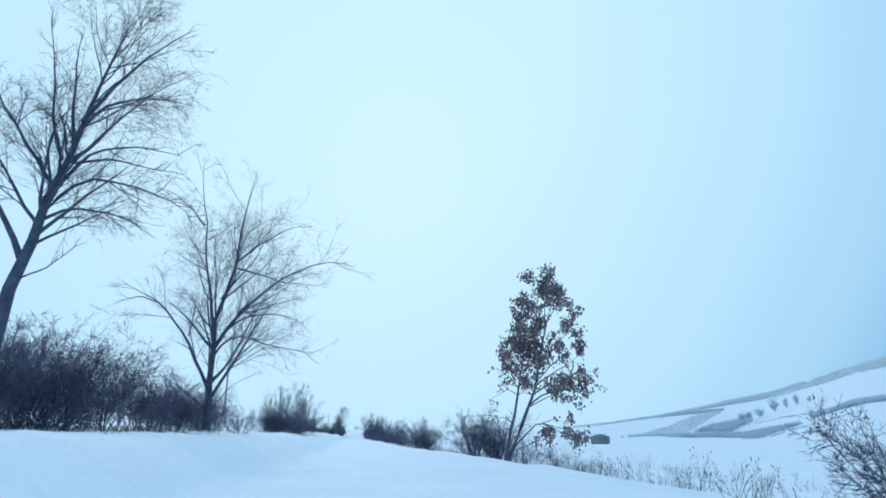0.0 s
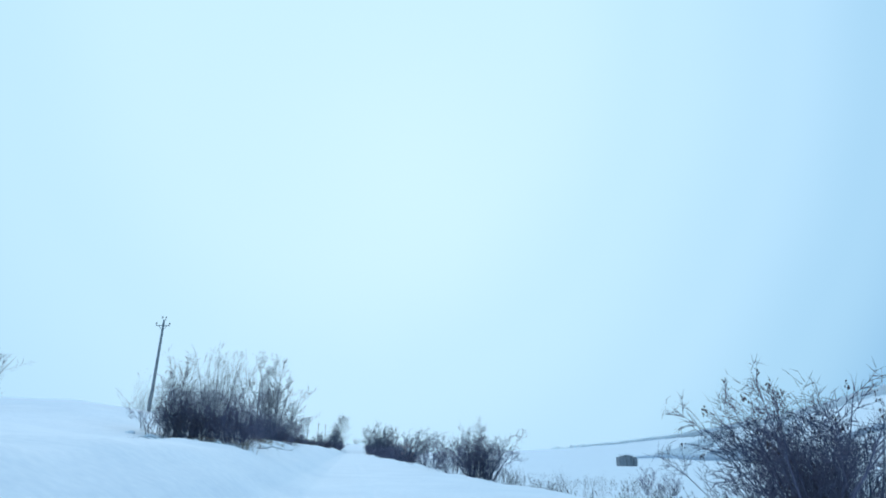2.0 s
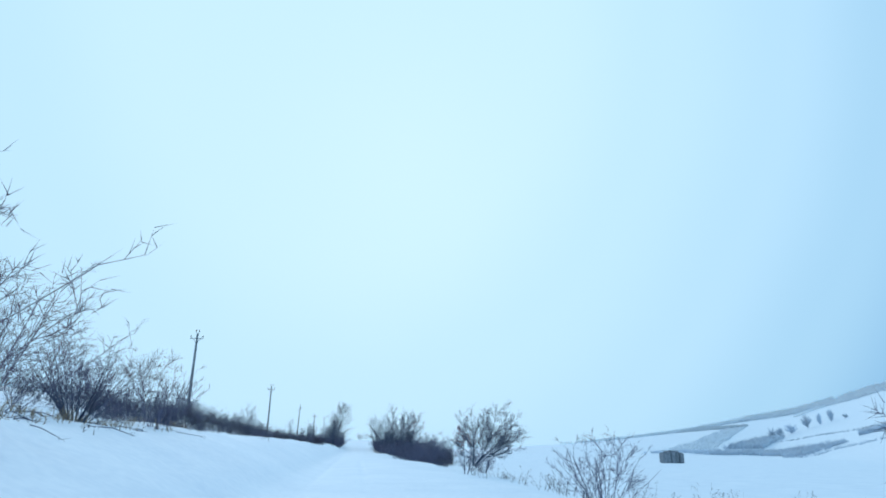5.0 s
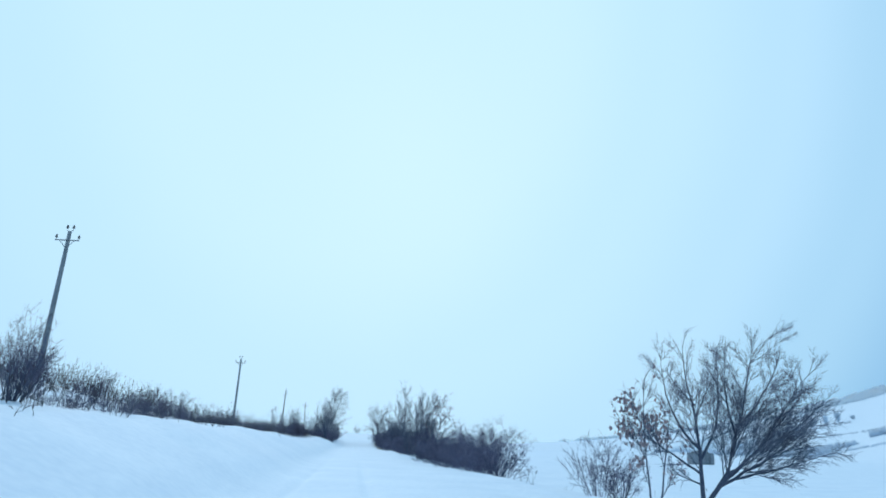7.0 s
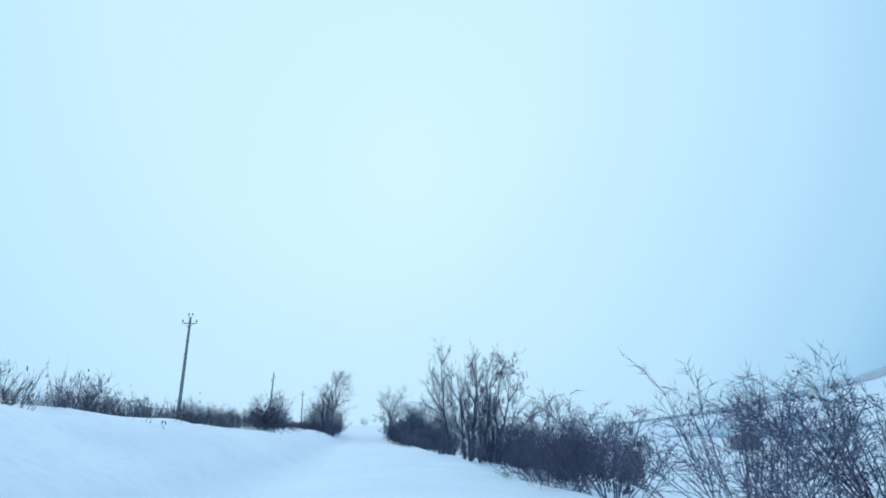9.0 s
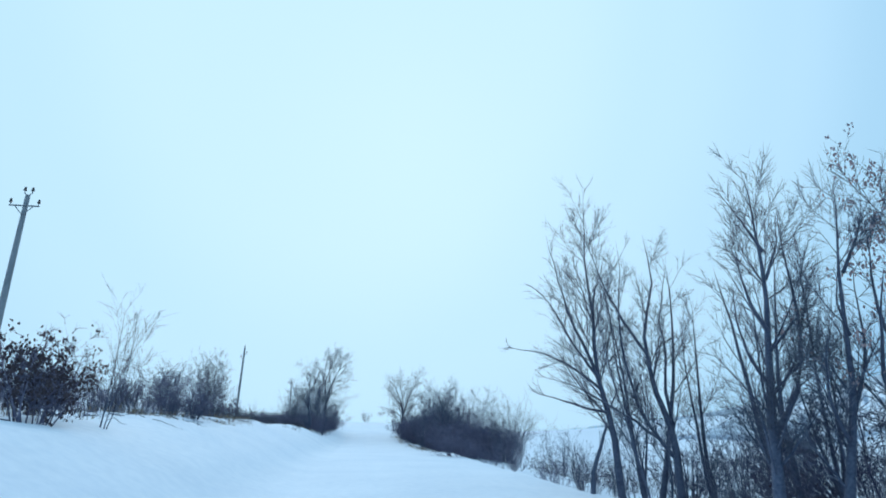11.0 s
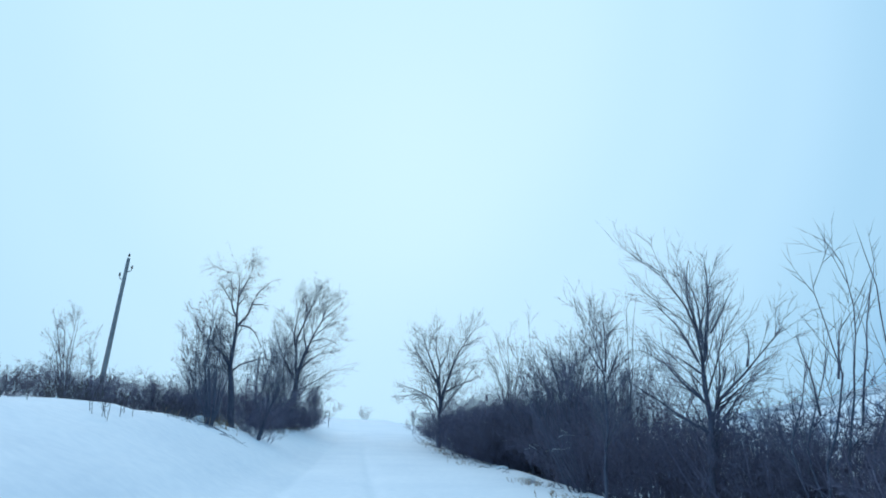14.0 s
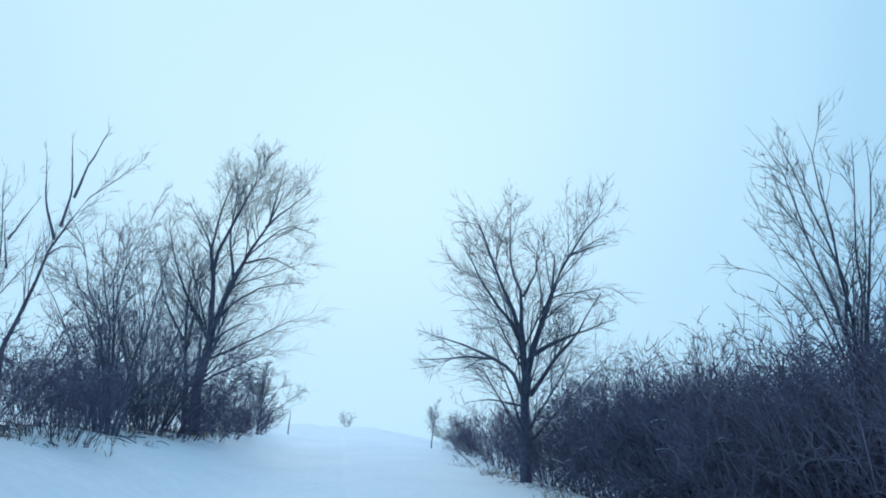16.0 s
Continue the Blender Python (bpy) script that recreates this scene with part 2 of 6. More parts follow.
def tubes(P, R, sides):
    """Round bars along N polylines of k points, drawn to a point: vertices, quads and the tips' triangles."""
    N, k, _ = P.shape
    T = unit(np.gradient(P, axis=1))
    ref = np.where(np.abs(T[..., 2:3]) > 0.9, np.array([1.0, 0, 0]), np.array([0, 0, 1.0]))
    A = unit(np.cross(T, ref))
    B = np.cross(T, A)
    w = np.arange(sides) * 2 * math.pi / sides
    ring = A[:, :, None, :] * np.cos(w)[None, None, :, None] + B[:, :, None, :] * np.sin(w)[None, None, :, None]
    V = (P[:, :, None, :] + ring * R[:, :, None, None])[:, :-1].reshape(-1, 3)
    i = np.arange(N * (k - 1) * sides).reshape(N, k - 1, sides)
    j = np.roll(i, -1, axis=2)
    F = np.stack([i[:, :-1], j[:, :-1], j[:, 1:], i[:, 1:]], -1).reshape(-1, 4)
    tip = np.broadcast_to((len(V) + np.arange(N))[:, None], (N, sides))
    G = np.stack([i[:, -1], j[:, -1], tip], -1).reshape(-1, 3)
    return np.concatenate([V, P[:, -1]]), F, G


def sprout(rng, P, R, n, u=(0.25, 1.0), angle=(25, 55), ratio=(0.35, 0.6), up=0.05, wig=0.12, m=4, thick=0.55, least=0.006, drop=0.45, short=0.12):
    """n side shoots from each of the polylines P."""
    N, k, _ = P.shape
    run = np.linalg.norm(np.diff(P, axis=1), axis=2).sum(1)
    par = rng.choice(N, N * n, p=run / run.sum())
    q = rng.uniform(u[0], u[1], len(par))
    s = q * (k - 1)
    i = np.minimum(s.astype(int), k - 2)
    f = (s - i)[:, None]
    base = P[par, i] * (1 - f) + P[par, i + 1] * f
    t = unit(P[par, i + 1] - P[par, i])
    rad = R[par, i] * (1 - f[:, 0]) + R[par, i + 1] * f[:, 0]
    length = run[par] * rng.uniform(*ratio, len(par)) * (1 - drop * q)
    length = np.maximum(length, short)
    v = rng.normal(size=(len(par), 3))
    v = unit(v - (v * t).sum(1, keepdims=True) * t)
    a = np.radians(rng.uniform(*angle, len(par)))[:, None]
    d = np.cos(a) * t + np.sin(a) * v
    pts = [base]
    for _ in range(m):
        d = unit(d + wig * rng.normal(size=d.shape) + np.array([0, 0, up]))
        pts.append(pts[-1] + d * (length / m)[:, None])
    r0 = np.maximum(np.minimum(rad * thick * rng.uniform(0.7, 1.0, len(par)), length * (0.014 if thick < 0.58 else 0.018)), least)
    taper = np.linspace(1.0, 0.15, m + 1)
    return np.stack(pts, 1), np.maximum(r0[:, None] * taper[None], least * 0.35)


def limb(points, r0, r1, rng, k=9, wig=0.02):
    """A main limb through a few guide points (x, y, z), rounded, with a little unrest."""
    g = np.array(points, dtype=float)
    s = np.concatenate([[0], np.cumsum(np.linalg.norm(np.diff(g, axis=0), axis=1))])
    q = np.linspace(0, s[-1], 40)
    fine = np.stack([np.interp(q, s, g[:, c]) for c in range(3)], 1)
    for _ in range(4):
        fine[1:-1] = (fine[:-2] + 2 * fine[1:-1] + fine[2:]) / 4
    w = np.linspace(0, 39, k)
    P = np.stack([np.interp(w, np.arange(40), fine[:, c]) for c in range(3)], 1)
    P[1:-1] += rng.normal(size=(k - 2, 3)) * wig * s[-1] / 4
    R = r1 * 0.6 + (r0 - r1 * 0.6) * (1 - np.linspace(0, 1, k)) ** 1.25
    return P, R


def leaves_at(rng, P, share, size, hang=0.8):
    """Curled dry leaves, hanging in small clusters from the shoots."""
    pick = rng.random(len(P)) < share
    tips = np.concatenate([P[pick, -1], P[pick, P.shape[1] // 2]])
    tips = np.repeat(tips, 3, axis=0) + rng.normal(size=(len(tips) * 3, 3)) * size * 0.6
    n = len(tips)
    L, W = size * rng.uniform(0.7, 1.3, n), size * rng.uniform(0.25, 0.42, n)
    d = unit(rng.normal(size=(n, 3)) * (1 - hang) + np.array([0, 0, -1.0]) * hang + rng.normal(size=(n, 3)) * 0.25)
    a = unit(np.cross(d, rng.normal(size=(n, 3))))
    b = np.cross(d, a)
    mid = tips + d * (L * 0.5)[:, None]
    V = np.stack([tips, mid + a * W[:, None] + b * (W * 0.5)[:, None], tips + d * L[:, None], mid - a * W[:, None] + b * (W * 0.5)[:, None]], 1)
    F = np.arange(n * 4).reshape(n, 4)
    return V.reshape(-1, 3), np.concatenate([F[:, [0, 1, 2]], F[:, [0, 2, 3]]])


def tree(name, rng, limbs, levels, mats=(BARK, TWIG), leafy=None, sides=(8, 5, 4, 3, 3, 3), stem="trunk", apart=False, leaf=None):
    """limbs: main polylines with radii; levels: shoots on shoots. Each stem is a part where they stand apart; branches and twigs follow."""
    root = new(name)
    P, R = np.stack([a for a, _ in limbs]), np.stack([b for _, b in limbs])
    groups = [(P[i:i + 1], R[i:i + 1]) for i in range(len(P))] if apart else [(P, R)]
    for A, B in groups:
        ob = part_mesh(stem, mesh_from(stem, *tubes(A, B, sides[0])), mats[0], root)
        if not apart and stem == "brushwood":
            ob["kind"] = "stuff"
    twigs, boughs = [], []
    for n, lv in enumerate(levels):
        P, R = sprout(rng, P, R, **lv)
        (boughs if n == 0 else twigs).append(tubes(P, R, sides[min(n + 1, 5)]))
    for nm, pieces, mat in (("branchwork", boughs, mats[0]), ("crown", twigs, mats[1])):
        part_mesh(nm, mesh_from(nm, *joined(pieces)), mat, root)["kind"] = "stuff"
    if leafy:
        share, size = leafy
        V, F = leaves_at(rng, P, share, size)
        part_mesh("leaves", mesh_from("leaves", V, None, F), leaf or LEAF, root, "curled dry brown leaves")["kind"] = "stuff"
    return root


def place(ob, x, y, turn=0.0, size=1.0, sink=0.12, lean=(0, 0)):
    p = on(x, y, sink)
    ob.matrix_basis = pose(p.x, p.y, p.z, lean[0], lean[1], turn) @ Matrix.Diagonal((size, size, size, 1))
    return ob


def stems(rng, n, spread, tall, lean, r0, k=7, base=0.25, up=0.06, wig=0.05, least_tall=0.65):
    """n stems from one stool, fanning out."""
    out = []
    for i in range(n):
        w = rng.uniform(0, 2 * math.pi)
        q = rng.uniform(0.15, 1.0) * spread
        d = np.array([math.cos(w) * q, math.sin(w) * q, 1.0])
        h = tall * rng.uniform(least_tall, 1.0)
        p = np.array([math.cos(w) * base * rng.uniform(0, 1), math.sin(w) * base * rng.uniform(0, 1), 0.0])
        pts = [p]
        for _ in range(k - 1):
            d = unit(d + np.array([0, 0, up]) + rng.normal(size=3) * wig + np.array([lean * 0.05, 0, 0]))
            p = p + d * h / (k - 1)
            pts.append(p)
        r = r0 * rng.uniform(0.6, 1.0)
        out.append((np.array(pts), np.maximum(r * (1 - np.linspace(0, 1, k) ** 0.85 * 0.93), 0.008)))
    return out


def shrub(name, seed, n=22, spread=0.9, tall=3.2, r0=0.03, kids=(5, 5, 3), lean=0.0, base=0.5, up=0.06, mats=(BUSH, BUSH), leafy=None, least=0.008, open_angle=1.0, wig=1.0, rise=1.0, least_tall=0.65, drop=0.45):
    rng = np.random.default_rng(seed)
    q = open_angle
    lv = [dict(n=kids[0], u=(0.12, 0.95), angle=(20 * q, 55 * q), ratio=(0.35, 0.6), up=0.06 * rise, wig=0.14 * wig, m=3, thick=0.55, least=least, drop=drop),
          dict(n=kids[1], u=(0.15, 1.0), angle=(25 * q, 60 * q), ratio=(0.4, 0.7), up=0.05 * rise, wig=0.18 * wig, m=2 if n < 20 else 1, thick=0.6, least=least),
          dict(n=kids[2], u=(0.15, 1.0), angle=(25 * q, 60 * q), ratio=(0.45, 0.85), up=0.04 * rise, wig=0.2 * wig, m=1, thick=0.75, least=least, short=0.25)]
    return tree(name, rng, stems(rng, n, spread, tall, lean, r0, base=base, up=up, least_tall=least_tall), lv, mats, leafy, sides=(5 if n < 20 else 3, 3, 3, 3, 3, 3), stem="stem" if n < 20 else "brushwood", apart=n < 20, leaf=LEAF_DARK)


# ---- power line ----
def ball(bm, at, sx, sz, seg=10, ring=6):
    r = bmesh.ops.create_uvsphere(bm, u_segments=seg, v_segments=ring, radius=1.0)
    bmesh.ops.scale(bm, vec=(sx, sx, sz), verts=r["verts"])
    bmesh.ops.translate(bm, vec=at, verts=r["verts"])


def rod(bm, a, b, r0, r1=None, seg=8):
    a, b = Vector(a), Vector(b)
    d = b - a
    m = Matrix.Translation((a + b) / 2) @ d.to_track_quat("Z", "Y").to_matrix().to_4x4()
    bmesh.ops.create_cone(bm, cap_ends=True, segments=seg, radius1=r0, radius2=r0 if r1 is None else r1, depth=d.length, matrix=m)


def insulator(parent, at):
    bm = bmesh.new()
    rod(bm, (0, 0, -0.12), (0, 0, 0.05), 0.012)
    pin = part("pin", bm, STEEL, parent, "", Matrix.Translation(at))
    bm = bmesh.new()
    for z, r in ((0.02, 0.075), (0.08, 0.06), (0.14, 0.045)):
        ball(bm, (0, 0, z), r, 0.05)
    part("insulator", bm, GLAZE, parent, "dark glazed ceramic insulator", Matrix.Translation(at))


def power_pole(x, y, tall, lean=(0, 0), turn=0.0, staggered=False):
    root = new("power_pole")
    bm = bmesh.new()
    rod(bm, (0, 0, -0.4), (0, 0, tall), 0.16, 0.095, 14)
    bmesh.ops.bevel(bm, geom=[e for e in bm.edges if abs(e.verts[0].co.z - e.verts[1].co.z) < 0.01], offset=0.015, segments=2, affect="EDGES")
    part("shaft", bm, CONCRETE, root)
    if staggered:
        for s, z in ((1, tall - 0.75), (-1, tall - 1.25)):
            bm = bmesh.new()
            rod(bm, (0.08 * s, 0, z - 0.12), (0.30 * s, 0, z), 0.022)
            rod(bm, (0.30 * s, 0, z), (0.30 * s, 0, z + 0.12), 0.018)
            part("hook", bm, STEEL, root)
            insulator(root, (0.30 * s, 0, z + 0.14))
        insulator(root, (0.0, 0, tall + 0.12))
    else:
        z = tall - 0.55
        bm = bmesh.new()
        rod(bm, (-0.62, -0.1, z), (0.62, -0.1, z), 0.035, None, 4)
        rod(bm, (-0.4, -0.1, z), (0, -0.1, z - 0.45), 0.018, None, 6)
        rod(bm, (0.4, -0.1, z), (0, -0.1, z - 0.45), 0.018, None, 6)
        part("crossarm", bm, STEEL, root)
        insulator(root, (-0.58, -0.1, z + 0.14))
        insulator(root, (0.58, -0.1, z + 0.14))
        bm = bmesh.new()
        rod(bm, (0, 0, tall - 0.1), (-0.16, 0, tall + 0.1), 0.02)
        rod(bm, (0, 0, tall - 0.1), (0.16, 0, tall + 0.1), 0.02)
        part("bracket", bm, STEEL, root)
        insulator(root, (-0.16, 0, tall + 0.2))
        insulator(root, (0.16, 0, tall + 0.2))
    p = on(x, y)
    root.matrix_basis = pose(p.x, p.y, p.z, *lean, turn)
    return tagged(root, "grey concrete power pole with insulators standing in snow", "power pole", "poles of the power line")


for x, y, tall, lean, stag in ((-18.4, 94.8, 8.6, (0, 0.6), False), (-16.3, 144.7, 8.25, (0, 0.3), False), (-15.2, 193.3, 8.1, (0, 0.8), False),
                               (-14.5, 242.1, 8.8, (0, 2.2), True), (-13.6, 291, 8.6, (0, 0), False), (-12.8, 340, 8.6, (0, 0), False)):
    power_pole(x, y, tall, lean, 0.0, stag)


# ---- straw stack in the field ----
def straw_stack(x, y):
    root = new("straw_stack")
    for i in range(5):
        bm = bmesh.new()
        bmesh.ops.create_cube(bm, size=1.0)
        bmesh.ops.scale(bm, vec=(2.1, 3.6, 6.0 - 0.5 * abs(i - 2) ** 1.3), verts=bm.verts)
        bmesh.ops.bevel(bm, geom=bm.edges[:], offset=0.32, segments=4, affect="EDGES")
        bmesh.ops.subdivide_edges(bm, edges=[e for e in bm.edges if e.calc_length() > 1.0], cuts=5, use_grid_fill=True)
        for v in bm.verts:
            v.co += Vector((noise.noise(v.co * 1.1 + Vector((i * 7.0, 0, 0))), noise.noise(v.co * 1.3 + Vector((3, i * 4.0, 0))), noise.noise(v.co + Vector((i, 2, 9.0))))) * 0.22
        part("bale", bm, STRAW, root, "", pose((i - 2) * 1.92, 0.3 * (i % 2) - 0.1, 2.95 - 0.22 * abs(i - 2), 0, (i - 2) * 1.2, (-1) ** i * 2.0))
    for i, (a, w) in enumerate(((-3.1, 1.2), (-0.2, 1.7), (3.0, 1.3))):
        bm = bmesh.new()
        bmesh.ops.create_icosphere(bm, subdivisions=3, radius=1.0)
        for v in bm.verts:
            v.co = Vector((v.co.x * w, v.co.y * 1.6, v.co.z * 0.30)) * (1 + 0.2 * noise.noise(v.co * 1.7 + Vector((i * 3.0, 0, 0))))
        part("snow_cap", bm, SNOW_CLOD, root, "white snow lying on top", Matrix.Translation((a, 0.1, 6.1)))
    p = on(x, y, 0.15)
    root.matrix_basis = pose(p.x, p.y, p.z, 0, 0, 2) @ Matrix.Diagonal((1.12, 1.0, 1.0, 1))
    return tagged(root, "large weathered straw bales stacked in snow field", "straw stack")


straw_stack(150.7, 364.8)


# ---- stakes at the verge ----
def stake(x, y, tall, lean):
    root = new("stake")
    bm = bmesh.new()
    rod(bm, (0, 0, -0.3), (0.02, 0, tall * 0.55), 0.035, 0.03, 7)
    rod(bm, (0.02, 0, tall * 0.55), (0.05, 0.02, tall), 0.03, 0.016, 7)
    part("pole", bm, BARK, root)
    p = on(x, y)
    root.matrix_basis = pose(p.x, p.y, p.z, 0, lean, 0)
    return tagged(root, "thin weathered wooden stake leaning in roadside drift", "stake", "stakes at the verge")


stake(-3.6, 262.5, 1.75, 22)
stake(-3.3, 262.0, 1.45, 4)
stake(-2.6, 268.0, 1.3, 0)


# ---- large trees ----
def grown(name, seed, x, y, guides, label, levels, reach=0.6, tall=1.0, stout=1.0, leafy=None):
    """A tree along drawn limbs: (across, above the road) of each, its thickness at foot and tip, its reach in depth;
    the shoots make up the rest of each limb."""
    rng = np.random.default_rng(seed)
    foot = float(height(x, y)) - 0.12
    limbs = []
    for g, r0, r1, deep in guides:
        n = len(g) - 1
        path = [(a, deep * (i / n) ** 1.5, (z - foot) * tall) for i, (a, z) in enumerate(g)]
        path[-1] = tuple(p + (q - p) * reach for p, q in zip(path[-2], path[-1]))
        limbs.append(limb(path, r0 * stout, r1 * stout, rng, 11, 0.012))
    return tagged(place(tree(name, rng, limbs, levels, leafy=leafy), x, y), label, "tree")


LV_W = [dict(n=9, u=(0.12, 0.94), angle=(22, 52), ratio=(0.27, 0.52), up=0.03, wig=0.11, m=6, thick=0.6, least=0.015, drop=0.6),
        dict(n=4, u=(0.12, 0.96), angle=(22, 52), ratio=(0.42, 0.72), up=0.0, wig=0.13, m=3, thick=0.45, least=0.008, drop=0.35),
        dict(n=5, u=(0.12, 1.0), angle=(25, 58), ratio=(0.4, 0.75), up=-0.03, wig=0.16, m=2, thick=0.55, least=0.006),
        dict(n=2, u=(0.2, 1.0), angle=(25, 60), ratio=(0.5, 0.9), up=-0.04, wig=0.2, m=1, thick=0.8, least=0.006, short=0.3)]

LV_H = [dict(LV_W[0], u=(0.36, 0.94), ratio=(0.20, 0.40))] + LV_W[1:]

# spreading tree with a long limb over the road
grown("bare_tree", 11, -7.1, 34.5, [
    ([(-0.05, 1.0), (-0.1, 2.2), (-0.1, 4.0), (-0.1, 6.0), (-0.15, 7.5), (0.26, 9.2), (0.76, 11.0), (0.8, 12.8), (1.28, 15.3), (1.64, 18.0)], 0.29, 0.02, 0.3),
    ([(-0.15, 6.9), (-0.3, 8.0), (-0.67, 9.65), (-1.07, 11.15), (-1.17, 13.5), (-1.77, 16.0), (-1.94, 18.5)], 0.13, 0.018, 0.8),
    ([(-0.05, 6.0), (0.49, 7.05), (1.87, 8.75), (3.5, 10.1), (5.2, 10.85), (6.8, 11.1), (8.2, 10.3)], 0.16, 0.016, -0.6),
    ([(0.76, 11.0), (2.03, 12.2), (3.38, 13.2), (5.4, 14.0)], 0.09, 0.014, 0.7),
    ([(0.9, 10.6), (2.43, 10.15), (3.63, 9.7), (4.8, 9.6), (6.0, 9.3)], 0.08, 0.013, -1.0),
    ([(0.59, 7.1), (1.51, 7.8), (3.07, 7.95), (4.2, 7.6), (5.4, 7.0)], 0.09, 0.013, -0.8),
    ([(-0.04, 5.6), (0.5, 6.41), (1.51, 6.68), (2.92, 6.05), (4.47, 5.75), (6.09, 5.12)], 0.09, 0.013, -2.2),
    ([(2.92, 6.05), (3.37, 6.12), (3.72, 5.54), (3.98, 5.04), (4.14, 4.42)], 0.03, 0.009, -0.7),
    ([(-0.2, 3.9), (-1.15, 5.65), (-1.49, 6.65), (-3.3, 8.7), (-4.4, 9.15), (-6.1, 10.4)], 0.14, 0.015, -0.4),
    ([(-3.2, 8.55), (-4.2, 8.9), (-5.0, 8.6), (-6.2, 7.9)], 0.06, 0.012, -0.7),
    ([(-1.45, 6.7), (-1.29, 8.4), (-1.7, 9.1), (-2.4, 9.8)], 0.06, 0.012, 0.5),
    ([(-1.2, 13.2), (-2.29, 14.5), (-3.45, 15.4), (-4.7, 15.7)], 0.07, 0.013, 0.5),
    ([(-0.2, 2.8), (-1.6, 3.9), (-2.9, 4.75), (-3.9, 6.2)], 0.05, 0.012, -0.5),
    ([(0.05, 2.6), (0.66, 3.59), (1.45, 4.34), (2.54, 4.78)], 0.05, 0.012, 0.7),
    ([(0.1, 8.8), (0.5, 9.6), (1.6, 11.0), (2.2, 12.6), (2.7, 14.8)], 0.08, 0.014, 0.9),
], "large bare spreading tree with grey bark on snowy bank", LV_W, 0.75, 1.0, 0.74)

# leaning tree behind the thicket
grown("bare_tree", 12, -11.2, 20.0, [
    ([(0.2, 1.2), (0.55, 3.0), (0.86, 5.0), (1.3, 7.6), (1.56, 8.6), (1.76, 10.05), (2.02, 11.2), (2.3, 12.35), (2.64, 13.9), (3.02, 15.3), (3.5, 17.4)], 0.33, 0.03, 0.2),
    ([(1.35, 7.8), (1.5, 8.5), (2.13, 9.3), (2.9, 9.75), (4.0, 9.5), (5.3, 9.1), (6.2, 8.5), (6.5, 7.8)], 0.09, 0.013, -0.5),
    ([(1.3, 8.1), (1.84, 8.4), (2.42, 8.6), (3.67, 8.45), (4.6, 8.05), (5.1, 7.6), (5.8, 7.2)], 0.07, 0.012, -0.9),
    ([(1.5, 8.7), (2.11, 10.05), (2.7, 10.9), (4.0, 11.15), (5.1, 11.0), (6.0, 10.8)], 0.10, 0.013, 0.5),
    ([(2.2, 10.3), (3.3, 10.6), (4.6, 10.4), (5.9, 10.45)], 0.06, 0.012, 0.9),
    ([(1.8, 10.1), (2.6, 10.95), (3.5, 12.4), (4.4, 13.6), (4.8, 14.5)], 0.09, 0.014, 0.6),
    ([(2.05, 11.3), (2.84, 12.5), (3.82, 12.8), (5.0, 12.75), (5.7, 12.5), (6.4, 12.4)], 0.08, 0.013, -0.6),
    ([(2.2, 11.9), (3.0, 13.2), (3.83, 14.3), (5.0, 15.4), (6.2, 16.1)], 0.10, 0.014, -0.3),
    ([(1.78, 10.4), (1.23, 11.8), (1.05, 13.3), (0.58, 15.4), (0.1, 17.0)], 0.08, 0.014, 0.4),
    ([(1.7, 9.4), (0.86, 10.6), (-0.06, 11.9), (-0.8, 13.2), (-1.4, 15.0)], 0.09, 0.014, -0.4),
    ([(2.02, 11.2), (1.76, 12.6), (1.44, 15.0), (1.37, 16.8)], 0.08, 0.014, 0.7),
    ([(1.1, 6.9), (0.3, 8.4), (-0.8, 9.6), (-1.8, 11.6), (-2.4, 13.8)], 0.13, 0.016, 0.6),
    ([(1.0, 6.2), (1.9, 6.5), (2.8, 7.2), (3.2, 7.9)], 0.04, 0.010, -0.6),
], "tall bare leaning tree with dark forked trunk", LV_H, 0.7, 1.0, 0.88)

